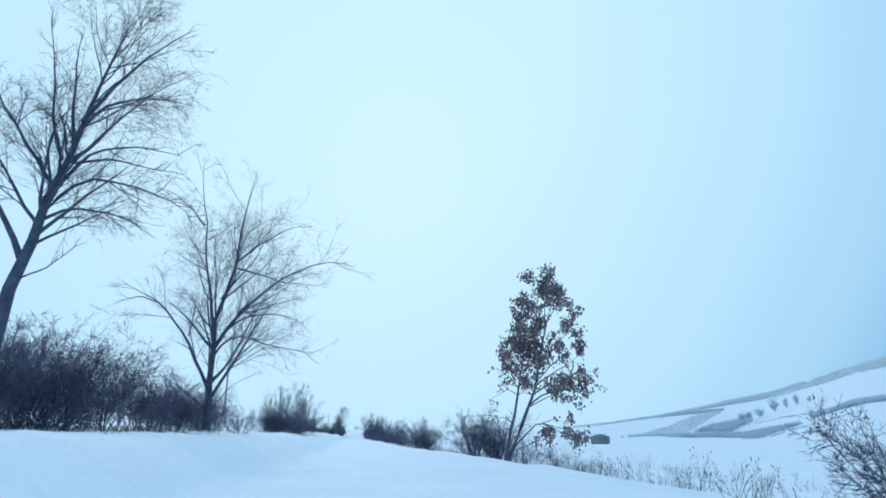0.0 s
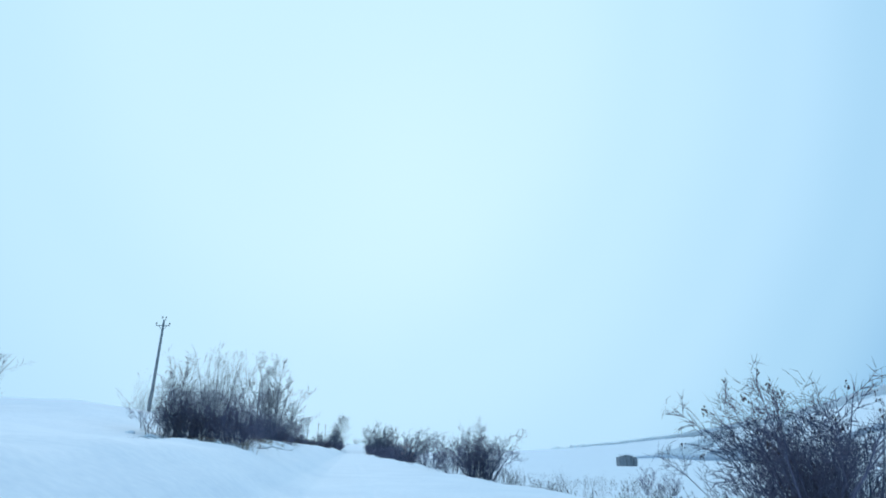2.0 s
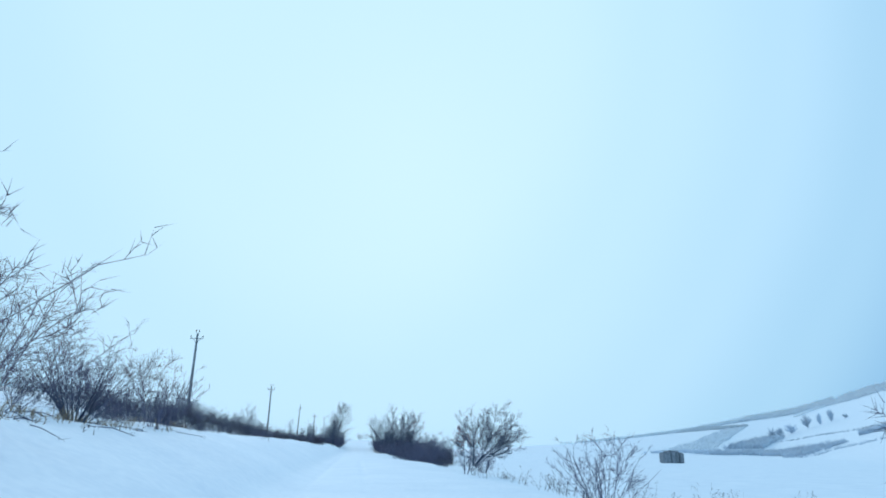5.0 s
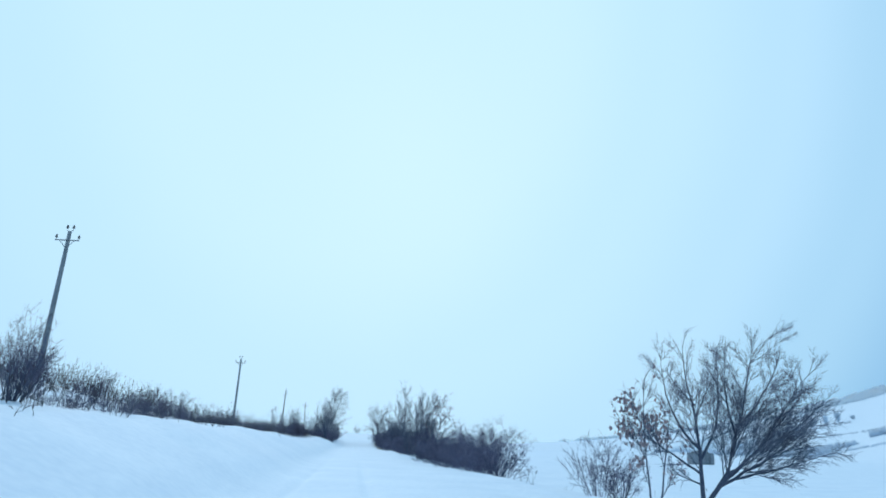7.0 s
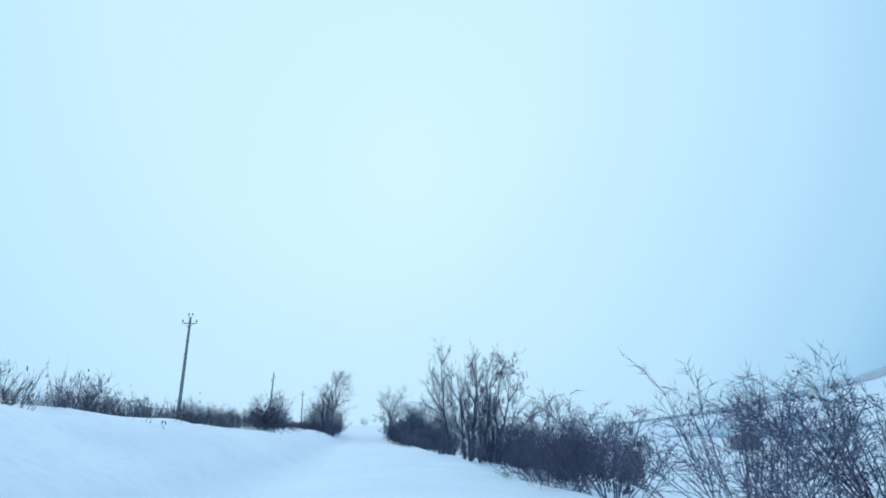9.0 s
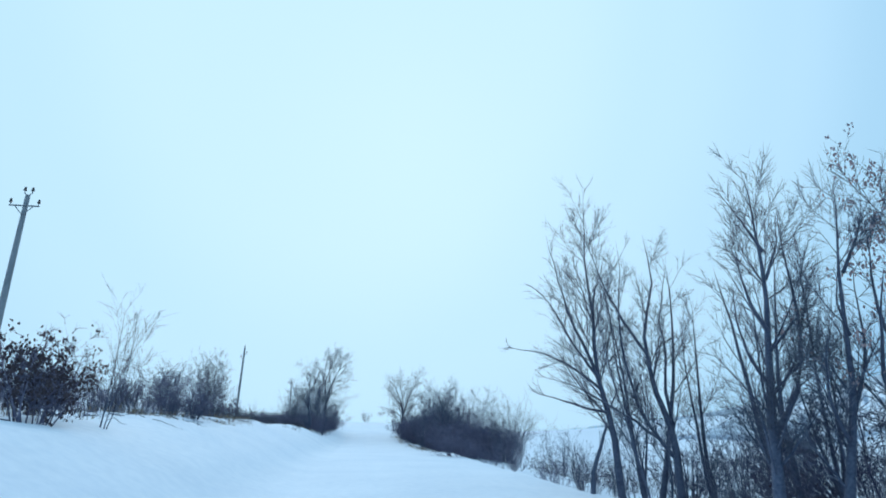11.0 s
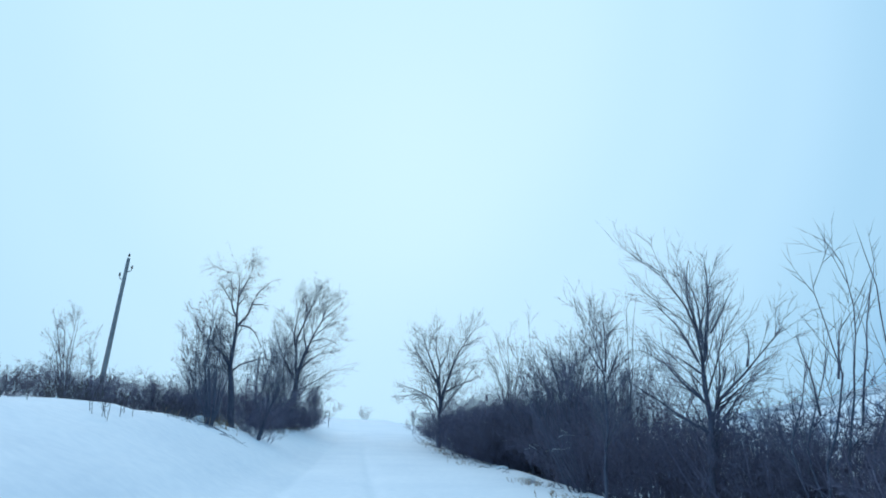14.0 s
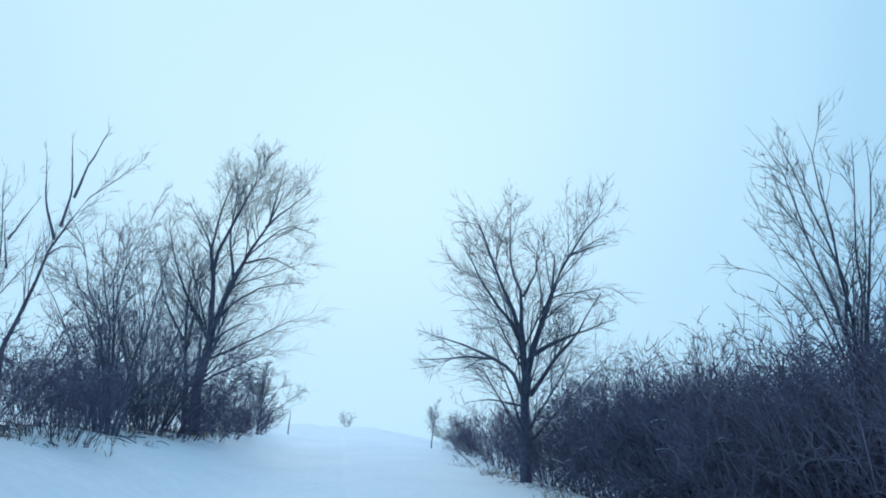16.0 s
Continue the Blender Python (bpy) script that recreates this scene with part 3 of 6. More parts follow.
# slim double-stemmed tree that keeps its brown leaves
LV_B = [dict(n=8, u=(0.4, 1.0), angle=(25, 60), ratio=(0.10, 0.22), up=0.02, wig=0.12, m=4, thick=0.5, least=0.008),
        dict(n=4, u=(0.3, 1.0), angle=(25, 60), ratio=(0.4, 0.8), up=-0.03, wig=0.16, m=3, thick=0.6, least=0.006),
        dict(n=2, u=(0.3, 1.0), angle=(25, 60), ratio=(0.4, 0.8), up=-0.08, wig=0.18, m=2, thick=0.7, least=0.005, short=0.12)]
grown("brown_leaved_tree", 13, 9.09, 34.8, [
    ([(0.05, -0.45), (0.31, 0.87), (0.68, 2.34), (1.04, 3.91), (1.38, 5.57), (1.55, 6.81), (1.69, 8.27), (1.53, 9.41), (1.37, 9.89)], 0.13, 0.012, 0.3),
    ([(0.14, -0.46), (0.76, 1.01), (1.14, 2.04), (1.78, 3.28), (2.1, 4.59), (2.41, 6.13), (2.83, 7.77), (3.0, 9.3), (2.95, 10.7), (2.68, 12.03)], 0.15, 0.012, -0.2),
    ([(2.71, 7.39), (3.13, 8.73), (3.58, 10.34), (3.95, 11.82)], 0.05, 0.012, 0.5),
    ([(2.99, 8.72), (3.81, 9.95), (4.2, 10.99)], 0.04, 0.012, 0.2),
    ([(2.47, 6.48), (3.36, 7.61), (4.17, 8.79), (4.67, 9.81)], 0.05, 0.012, -0.6),
    ([(2.38, 5.95), (3.55, 7.07), (4.59, 8.43), (5.04, 9.63), (5.1, 10.45)], 0.05, 0.012, 0.6),
    ([(2.1, 4.59), (3.12, 5.8), (4.24, 6.73), (5.21, 7.7), (5.57, 8.19)], 0.05, 0.012, -0.4),
    ([(2.07, 4.42), (3.21, 5.28), (4.47, 6.03), (5.4, 6.78), (6.0, 7.27)], 0.05, 0.012, 0.9),
    ([(1.95, 3.93), (2.98, 4.61), (4.23, 4.89), (5.27, 5.35), (5.72, 5.53)], 0.05, 0.012, -0.9),
    ([(1.78, 3.28), (2.59, 3.94), (3.7, 4.12), (5.06, 4.49), (6.26, 4.77)], 0.06, 0.012, 0.4),
    ([(1.66, 3.12), (2.92, 3.78), (3.82, 3.8), (4.26, 3.32), (4.79, 2.93)], 0.04, 0.012, -0.5),
    ([(3.9, 4.21), (4.79, 4.06), (5.7, 3.99)], 0.03, 0.012, -0.3),
    ([(0.45, 0.31), (1.38, 1.45), (2.17, 2.13), (2.9, 1.89), (3.7, 1.6), (4.54, 1.44), (5.37, 1.6)], 0.06, 0.012, -0.5),
    ([(2.57, 1.97), (3.49, 1.45), (4.09, 0.99), (4.66, 0.84)], 0.03, 0.012, -0.8),
    ([(2.42, 2.08), (3.15, 2.28), (4.0, 2.13)], 0.03, 0.012, 0.3),
    ([(0.53, 0.31), (1.67, 0.79), (2.56, 1.0), (3.33, 1.45)], 0.03, 0.012, 0.4),
    ([(1.1, 4.23), (0.88, 4.72), (0.5, 5.13), (-0.06, 5.53), (-0.64, 5.77)], 0.04, 0.012, -0.4),
    ([(1.02, 3.91), (0.47, 4.3), (-0.11, 3.89), (-0.47, 3.72)], 0.03, 0.012, 0.5),
    ([(1.12, 4.39), (0.67, 4.55), (0.16, 4.62), (-0.28, 4.45)], 0.03, 0.012, -0.7),
    ([(0.63, 2.04), (0.29, 2.49), (-0.22, 2.41), (-1.08, 2.11)], 0.03, 0.012, 0.3),
    ([(0.54, 1.75), (0.01, 1.75), (-0.45, 1.3), (-0.82, 0.95)], 0.025, 0.012, -0.4),
    ([(1.41, 5.92), (1.04, 6.43), (0.59, 6.41), (0.27, 6.71)], 0.03, 0.012, 0.4),
    ([(1.53, 6.62), (1.35, 7.88), (1.12, 8.8)], 0.035, 0.012, -0.5),
    ([(1.38, 5.57), (1.86, 6.99), (2.23, 8.12), (2.56, 8.7)], 0.035, 0.012, 0.7),
    ([(2.6, 7.03), (2.42, 8.13), (2.41, 9.46), (2.65, 11.29)], 0.04, 0.012, 0.5),
    ([(2.0, 4.09), (1.65, 4.57), (1.51, 5.07)], 0.03, 0.012, -0.6),
    ([(1.95, 3.93), (1.39, 4.08), (1.07, 3.75)], 0.03, 0.012, 0.6),
    ([(2.17, 4.92), (2.72, 5.62), (3.25, 6.52)], 0.03, 0.012, -0.9),
    ([(2.06, 4.59), (2.78, 4.94), (3.46, 5.64)], 0.03, 0.012, 1.1),
], "slim tree holding clusters of dry brown leaves", LV_B, 0.7, 0.88, 0.92, (0.60, 0.20))

# round-crowned tree beside the road's left verge
LV_F = [dict(n=10, u=(0.15, 0.94), angle=(22, 50), ratio=(0.26, 0.48), up=0.03, wig=0.08, m=5, thick=0.42, least=0.009, drop=0.62),
        dict(n=6, u=(0.12, 0.92), angle=(22, 48), ratio=(0.42, 0.74), up=0.02, wig=0.07, m=4, thick=0.45, least=0.007, drop=0.3),
        dict(n=5, u=(0.10, 0.9), angle=(24, 52), ratio=(0.45, 0.85), up=0.0, wig=0.07, m=2, thick=0.55, least=0.0055, short=0.3)]
LV_R = [dict(LV_F[0], n=12), dict(LV_F[1], n=7), dict(LV_F[2], n=5, least=0.005)]
grown("bare_tree", 14, -4.5, 251.8, [
    ([(-0.2, 0.7), (-0.2, 1.6), (-0.18, 2.9), (-0.09, 4.55), (0.07, 5.95), (0.42, 7.2), (0.93, 8.25), (1.52, 9.7), (1.92, 11.1), (2.25, 12.4)], 0.27, 0.02, 0.2),
    ([(-0.03, 5.2), (-0.15, 6.5), (-0.31, 8.0), (-0.04, 8.9), (0.47, 10.2), (0.9, 11.3), (1.0, 12.5), (0.7, 13.5)], 0.13, 0.016, -0.5),
    ([(-0.31, 7.8), (-0.51, 8.7), (-1.1, 9.8), (-1.6, 10.5), (-1.9, 11.0)], 0.07, 0.013, 0.4),
    ([(-0.3, 7.5), (-0.5, 8.5), (-0.32, 10.5), (-0.02, 12.4), (-0.03, 13.4)], 0.08, 0.013, 0.8),
    ([(0.3, 6.85), (0.91, 8.3), (2.05, 9.5), (2.7, 9.6), (3.3, 8.95)], 0.08, 0.013, -0.8),
    ([(0.1, 5.7), (0.71, 6.5), (1.48, 7.1), (2.7, 7.45), (3.6, 7.4)], 0.07, 0.012, 0.6),
    ([(-0.05, 4.7), (0.66, 5.35), (1.53, 5.75), (2.3, 5.55)], 0.06, 0.012, -0.7),
    ([(1.45, 9.6), (2.0, 10.25), (2.8, 10.9), (3.3, 11.7)], 0.06, 0.012, -0.6),
    ([(0.75, 8.0), (1.76, 8.4), (2.67, 8.05), (3.45, 7.6)], 0.06, 0.012, 0.9),
    ([(-0.5, 0.7), (-0.5, 1.6), (-0.65, 3.1), (-0.96, 4.7), (-1.15, 6.4), (-1.07, 8.2), (-1.0, 9.6)], 0.13, 0.014, 0.6),
    ([(1.6, 9.9), (1.8, 11.8), (1.9, 13.2)], 0.06, 0.012, 0.7),
    ([(-0.95, 4.8), (-1.8, 6.2), (-2.3, 7.8), (-2.4, 9.0)], 0.06, 0.012, 0.3),
    ([(-0.1, 4.9), (-1.1, 6.6), (-1.9, 8.6), (-2.1, 10.8)], 0.08, 0.013, -0.7),
    ([(0.5, 7.3), (0.2, 9.0), (0.3, 11.0), (0.1, 12.6)], 0.07, 0.012, -0.9),
], "tall bare tree with full rounded crown beside snowy road", LV_R, 0.6, 0.96, 0.85)

# wide forked tree rising from the hedge
grown("bare_tree", 15, 6.1, 245.5, [
    ([(-0.56, -0.4), (-0.55, 1.2), (-0.51, 2.6), (-0.6, 3.6), (-0.64, 4.6), (-1.09, 5.75), (-1.52, 7.15), (-1.96, 8.1), (-2.33, 8.9)], 0.24, 0.018, 0.2),
    ([(-0.63, 4.5), (-1.5, 5.5), (-1.96, 6.2), (-2.5, 7.1), (-2.75, 7.7)], 0.08, 0.012, -0.6),
    ([(-0.55, 3.7), (-0.6, 4.9), (-0.56, 5.9), (-0.78, 6.3), (-0.85, 7.2), (-0.77, 8.7), (-0.67, 9.4)], 0.10, 0.013, 0.6),
    ([(-0.56, 5.7), (-0.1, 6.5), (0.03, 7.4), (0.34, 8.4)], 0.06, 0.012, 0.5),
    ([(-0.5, 2.7), (-0.34, 3.9), (0.04, 5.1), (0.34, 5.85), (0.74, 6.75), (1.15, 7.5), (1.87, 8.5), (2.6, 9.4)], 0.15, 0.016, -0.3),
    ([(0.38, 6.0), (0.57, 7.1), (0.23, 8.0)], 0.06, 0.012, 0.5),
    ([(0.9, 7.1), (1.6, 7.4), (2.5, 7.65)], 0.05, 0.012, -0.5),
    ([(-0.3, 3.9), (0.55, 4.4), (1.27, 4.7), (2.2, 5.1), (3.0, 5.4)], 0.09, 0.012, 0.5),
    ([(-0.4, 2.7), (0.17, 3.6), (0.8, 4.3), (1.5, 5.5), (2.0, 6.4)], 0.09, 0.012, -0.7),
    ([(-0.53, 2.5), (-0.95, 3.45), (-1.53, 3.75), (-2.37, 3.7), (-3.3, 3.6), (-4.4, 3.55)], 0.09, 0.011, -0.5),
    ([(-1.5, 3.75), (-2.37, 4.15), (-3.2, 4.4), (-4.1, 4.7)], 0.05, 0.010, 0.5),
    ([(-0.55, 2.4), (-1.7, 2.55), (-2.8, 2.35)], 0.05, 0.010, -0.4),
], "wide forked bare tree rising from dark roadside hedge", LV_F, 0.6, 0.97, 0.82)

# crooked tree with an arching side limb
LV_D = [dict(n=8, u=(0.3, 0.97), angle=(24, 54), ratio=(0.16, 0.32), up=-0.01, wig=0.1, m=6, thick=0.4, least=0.006, drop=0.45),
        dict(n=5, u=(0.15, 0.97), angle=(24, 56), ratio=(0.45, 0.8), up=-0.12, wig=0.1, m=4, thick=0.5, least=0.0045, drop=0.3),
        dict(n=4, u=(0.12, 1.0), angle=(24, 50), ratio=(0.5, 0.9), up=-0.2, wig=0.1, m=3, thick=0.6, least=0.0036, short=0.15)]
grown("bare_tree", 16, -5.3, 230.6, [
    ([(0.5, 0.9), (0.38, 1.7), (0.3, 2.41), (0.2, 3.41), (0.09, 3.87), (0.17, 4.58), (0.18, 5.25), (0.19, 5.83), (0.12, 6.78), (0.07, 7.66), (-0.14, 8.62)], 0.165, 0.01, 0.2),
    ([(0.09, 3.87), (-0.2, 4.28), (-0.49, 4.54), (-0.8, 4.9), (-1.01, 5.0), (-1.3, 5.25)], 0.075, 0.01, -0.3),
    ([(0.19, 5.31), (0.32, 5.66), (0.57, 5.98), (0.69, 6.47), (0.86, 7.04), (1.19, 7.33), (1.62, 7.94)], 0.06, 0.009, 0.3),
    ([(0.69, 6.47), (1.21, 6.46), (1.59, 6.0)], 0.03, 0.008, -0.4),
    ([(0.22, 5.54), (0.65, 5.51), (0.93, 5.31), (1.16, 4.87), (1.41, 4.38)], 0.04, 0.008, 0.4),
    ([(0.19, 5.83), (-0.11, 6.4), (-0.17, 7.0), (-0.31, 7.75), (-0.49, 8.31)], 0.045, 0.009, 0.4),
    ([(-0.1, 6.52), (-0.44, 7.04), (-0.78, 7.5)], 0.03, 0.008, -0.3),
    ([(0.05, 5.93), (-0.39, 6.25), (-0.71, 6.28)], 0.03, 0.008, 0.3),
    ([(0.12, 6.78), (0.39, 7.31), (0.62, 7.85), (0.72, 8.37)], 0.04, 0.009, -0.5),
    ([(0.17, 6.42), (0.38, 6.81), (0.32, 7.43)], 0.03, 0.008, 0.4),
    ([(0.26, 3.62), (0.54, 3.9), (1.0, 4.03), (1.41, 4.22), (1.89, 4.0)], 0.035, 0.008, -0.3),
    ([(-0.31, 4.39), (-0.33, 4.01), (-0.33, 3.54)], 0.025, 0.008, 0.2),
    ([(-0.68, 4.8), (-0.52, 5.2), (-0.55, 5.59)], 0.03, 0.008, -0.4),
    ([(-0.85, 4.93), (-0.84, 4.41), (-0.62, 3.68)], 0.025, 0.008, 0.3),
    ([(-1.14, 5.15), (-1.42, 5.58), (-1.64, 6.14)], 0.03, 0.008, 0.2),
], "slender crooked bare tree on roadside bank", LV_D, 0.75, 0.97)

# slim trees standing in the near end of the hedge
LV_S = [dict(n=9, u=(0.2, 0.95), angle=(16, 38), ratio=(0.22, 0.44), up=0.02, wig=0.05, m=5, thick=0.45, least=0.006, drop=0.45),
        dict(n=5, u=(0.15, 0.97), angle=(18, 40), ratio=(0.4, 0.7), up=0.02, wig=0.06, m=3, thick=0.5, least=0.0045, drop=0.3),
        dict(n=3, u=(0.15, 1.0), angle=(20, 42), ratio=(0.45, 0.8), up=0.0, wig=0.06, m=2, thick=0.6, least=0.0036, short=0.2)]
LV_K = [dict(LV_S[0], n=12, u=(0.35, 0.92), ratio=(0.12, 0.26), least=0.006), dict(LV_S[1], n=5, least=0.0045), dict(LV_S[2], n=3, least=0.0036)]
LV_T = [dict(LV_S[0], n=5), dict(LV_S[1], n=3), dict(LV_S[2], n=1)]
grown("bare_tree", 17, 6.9, 216.1, [
    ([(-0.36, -0.62), (-0.25, 0.58), (-0.19, 1.22), (-0.13, 2.09), (-0.12, 2.78), (-0.12, 3.24), (-0.23, 3.78), (-0.46, 4.38), (-0.85, 5.00), (-1.21, 5.55)], 0.085, 0.009, 0.1),
    ([(-0.14, 3.00), (0.05, 3.74), (0.19, 4.48), (0.30, 5.13), (0.30, 5.78)], 0.035, 0.008, 0.4),
    ([(-0.17, 3.48), (-0.29, 3.96), (-0.43, 4.32), (-0.43, 4.95), (-0.25, 5.61)], 0.03, 0.008, -0.3),
    ([(0.07, 3.62), (0.34, 3.99), (0.67, 4.50), (1.04, 5.03)], 0.022, 0.007, 0.3),
    ([(-0.18, 0.82), (-0.11, 1.98), (0.32, 2.44), (0.77, 2.92), (1.32, 3.54), (1.79, 4.12)], 0.05, 0.008, -0.3),
    ([(-0.06, 1.18), (0.08, 2.21), (0.29, 2.79), (0.38, 3.39), (0.41, 3.99)], 0.035, 0.008, 0.5),
    ([(-0.16, 2.09), (-0.61, 2.48), (-1.06, 2.92), (-1.52, 3.14), (-1.94, 3.23)], 0.03, 0.008, -0.4),
    ([(-0.20, 1.54), (-0.73, 1.85), (-1.13, 2.18), (-1.58, 2.50), (-1.92, 2.84)], 0.035, 0.008, 0.3),
    ([(-0.12, 1.76), (0.36, 2.21), (0.85, 2.57), (1.46, 2.82)], 0.03, 0.008, 0.5),
    ([(-0.12, 3.24), (-0.07, 4.34), (-0.11, 4.84), (-0.14, 5.50)], 0.028, 0.007, 0.6),
    ([(-0.26, 2.98), (-0.66, 3.70), (-1.13, 4.05), (-1.49, 4.28)], 0.025, 0.007, -0.5),
    ([(-0.13, 2.66), (-0.60, 3.11), (-1.02, 3.33)], 0.025, 0.007, 0.5),
    ([(0.77, 2.92), (0.96, 3.46), (1.02, 4.18)], 0.022, 0.007, 0.3),
], "slim bare tree with upright branches in roadside hedge", LV_S, 0.45, 0.92, 1.1)
grown("bare_tree", 18, 5.6, 217.8, [
    ([(-0.35, -0.3), (-0.31, 0.27), (-0.24, 1.41), (-0.19, 2.12), (-0.18, 2.73), (-0.29, 3.23), (-0.45, 3.86), (-0.62, 4.38)], 0.05, 0.008, 0.1),
    ([(-0.18, 2.73), (-0.12, 3.36), (-0.12, 4.14), (-0.1, 4.8)], 0.025, 0.007, 0.2),
    ([(-0.17, 2.48), (0.08, 3.11), (0.23, 3.89)], 0.022, 0.007, -0.2),
    ([(-0.17, 2.61), (-0.55, 3.34), (-0.65, 3.85)], 0.02, 0.007, 0.3),
    ([(-0.2, 2.0), (0.12, 2.49), (0.35, 2.87)], 0.022, 0.007, -0.3),
], "thin bare young tree in roadside hedge", LV_S, 0.45, 0.96, 1.0)
grown("bare_tree", 19, 6.9, 213.2, [
    ([(-0.03, -0.3), (-0.38, 1.13), (-0.24, 1.57), (-0.11, 2.65), (-0.46, 3.37), (-0.81, 3.95), (-1.05, 4.73)], 0.03, 0.008, -1.3),
    ([(0.2, -0.3), (0.0, 1.13), (0.21, 2.66), (0.07, 3.31), (-0.14, 4.07), (-0.65, 5.13)], 0.03, 0.008, -1.3),
    ([(0.43, -0.3), (0.39, 1.14), (0.77, 2.36), (0.73, 3.17), (0.49, 3.76), (0.14, 4.54), (-0.37, 5.68)], 0.03, 0.008, -1.3),
    ([(0.48, 1.88), (0.81, 3.78), (0.83, 4.4), (0.87, 5.25)], 0.022, 0.008, -0.5),
    ([(-0.19, 2.02), (-0.31, 2.72), (-0.58, 3.2), (-0.78, 3.61)], 0.022, 0.008, -0.5),
    ([(0.21, 2.66), (0.2, 3.49), (0.54, 4.21)], 0.022, 0.008, -0.5),
    ([(-0.29, -0.3), (-0.82, 1.41), (-0.58, 2.24), (-0.54, 2.95), (-0.74, 3.52)], 0.022, 0.008, -0.5),
    ([(-0.14, -0.3), (-0.57, 1.41), (-0.3, 2.32), (-0.18, 2.97), (-0.18, 3.64)], 0.022, 0.008, -0.5),
], "cluster of long thin leaning stems in roadside hedge", LV_T, 0.55, 0.84, 0.85)

# sheaf of tall straight stems beyond the hedge
grown("tall_shrub", 20, 7.5, 236.5, [
    ([(-0.05, -0.5), (0.3, 2.5), (0.17, 3.72), (-0.25, 4.78), (-0.55, 5.77), (-0.99, 6.62)], 0.055, 0.007, -0.3),
    ([(0.0, -0.5), (0.34, 2.5), (0.47, 4.17), (0.24, 5.21), (-0.05, 6.31), (-0.34, 7.04)], 0.06, 0.007, 0.2),
    ([(0.05, -0.5), (0.37, 2.51), (0.54, 4.32), (0.55, 5.56), (0.58, 6.73), (0.44, 7.59)], 0.06, 0.007, 0.4),
    ([(0.1, -0.5), (0.41, 2.51), (0.64, 4.04), (0.64, 5.17), (0.74, 6.07), (0.73, 6.83)], 0.05, 0.007, -0.4),
    ([(0.15, -0.5), (0.46, 2.51), (0.81, 4.05), (1.22, 5.46), (1.33, 6.3), (1.42, 7.18)], 0.06, 0.007, 0.0),
    ([(0.2, -0.5), (0.51, 2.51), (1.0, 4.06), (1.34, 5.15), (1.52, 6.07)], 0.05, 0.007, 0.5),
    ([(-0.1, -0.5), (0.22, 2.5), (-0.04, 3.43), (-0.53, 4.1), (-1.06, 4.57)], 0.045, 0.007, 0.3),
    ([(0.25, -0.5), (0.56, 2.51), (1.26, 3.93), (1.8, 5.12), (2.12, 6.39)], 0.055, 0.007, -0.2),
    ([(-0.02, -0.5), (0.36, 2.5), (0.19, 3.44), (-0.08, 4.42), (-0.27, 5.09), (-0.49, 5.69)], 0.045, 0.007, 0.6),
], "tall sheaf of straight bare stems rising behind the hedge", LV_K, 0.85, 0.94, 0.9)

# long thin stems arching out of the hedge towards the road
LV_N = [dict(LV_S[0], n=5, u=(0.35, 0.92), ratio=(0.10, 0.24), least=0.0045), dict(LV_S[1], n=3, least=0.0036), dict(LV_S[2], n=1, least=0.003)]
grown("tall_shrub", 21, 5.6, 220.3, [
    ([(-0.1, -0.3), (-0.75, 1.0), (-1.23, 2.03), (-1.43, 2.58), (-1.56, 3.16), (-1.77, 3.45), (-1.92, 3.91)], 0.028, 0.006, -0.3),
    ([(0.0, -0.3), (-0.7, 1.1), (-1.15, 2.1), (-1.34, 2.73), (-1.47, 3.32), (-1.49, 4.01)], 0.026, 0.006, 0.3),
    ([(0.1, -0.3), (-0.6, 1.1), (-0.93, 2.04), (-1.07, 2.74), (-1.15, 3.64), (-1.19, 4.48)], 0.028, 0.006, 0.0),
    ([(0.15, -0.3), (-0.5, 1.1), (-0.83, 2.18), (-1.09, 2.89), (-1.19, 3.33)], 0.022, 0.006, 0.4),
    ([(0.2, -0.3), (-0.4, 1.1), (-0.6, 2.19), (-0.65, 2.91), (-0.69, 3.51)], 0.022, 0.006, -0.2),
    ([(0.25, -0.3), (-0.3, 1.1), (-0.36, 2.19), (-0.41, 2.92), (-0.49, 3.45)], 0.022, 0.006, 0.3),
    ([(0.3, -0.3), (-0.2, 1.1), (-0.02, 2.35), (-0.17, 2.93), (-0.23, 3.54)], 0.022, 0.006, 0.5),
], "long thin bare stems arching from the hedge", LV_N, 1.0, 1.0, 0.75)
grown("tall_shrub", 22, 7.6, 222.5, [
    ([(0.05, -0.7), (0.33, 1.41), (0.59, 2.71), (0.45, 3.69), (0.03, 4.39), (0.0, 4.92)], 0.034, 0.007, -0.3),
    ([(0.1, -0.7), (0.38, 1.41), (0.68, 2.9), (0.64, 4.11), (0.79, 6.1)], 0.036, 0.007, 0.2),
    ([(0.15, -0.7), (0.43, 1.41), (0.74, 2.91), (0.93, 4.44), (1.37, 6.15)], 0.036, 0.007, 0.4),
    ([(0.2, -0.7), (0.54, 1.41), (1.07, 2.92), (1.17, 3.93), (1.0, 4.77)], 0.032, 0.007, -0.4),
    ([(0.25, -0.7), (0.64, 1.41), (1.36, 2.73), (1.35, 3.73), (1.33, 4.68)], 0.032, 0.007, 0.3),
    ([(0.3, -0.7), (0.69, 1.41), (1.69, 2.74), (2.27, 4.2), (2.41, 5.31)], 0.032, 0.007, 0.1),
    ([(0.0, -0.7), (0.1, 1.4), (0.1, 2.6), (-0.2, 3.6), (-0.3, 4.4)], 0.03, 0.007, 0.5),
], "long thin bare stems arching from the hedge", LV_N, 0.95, 1.0, 0.8)

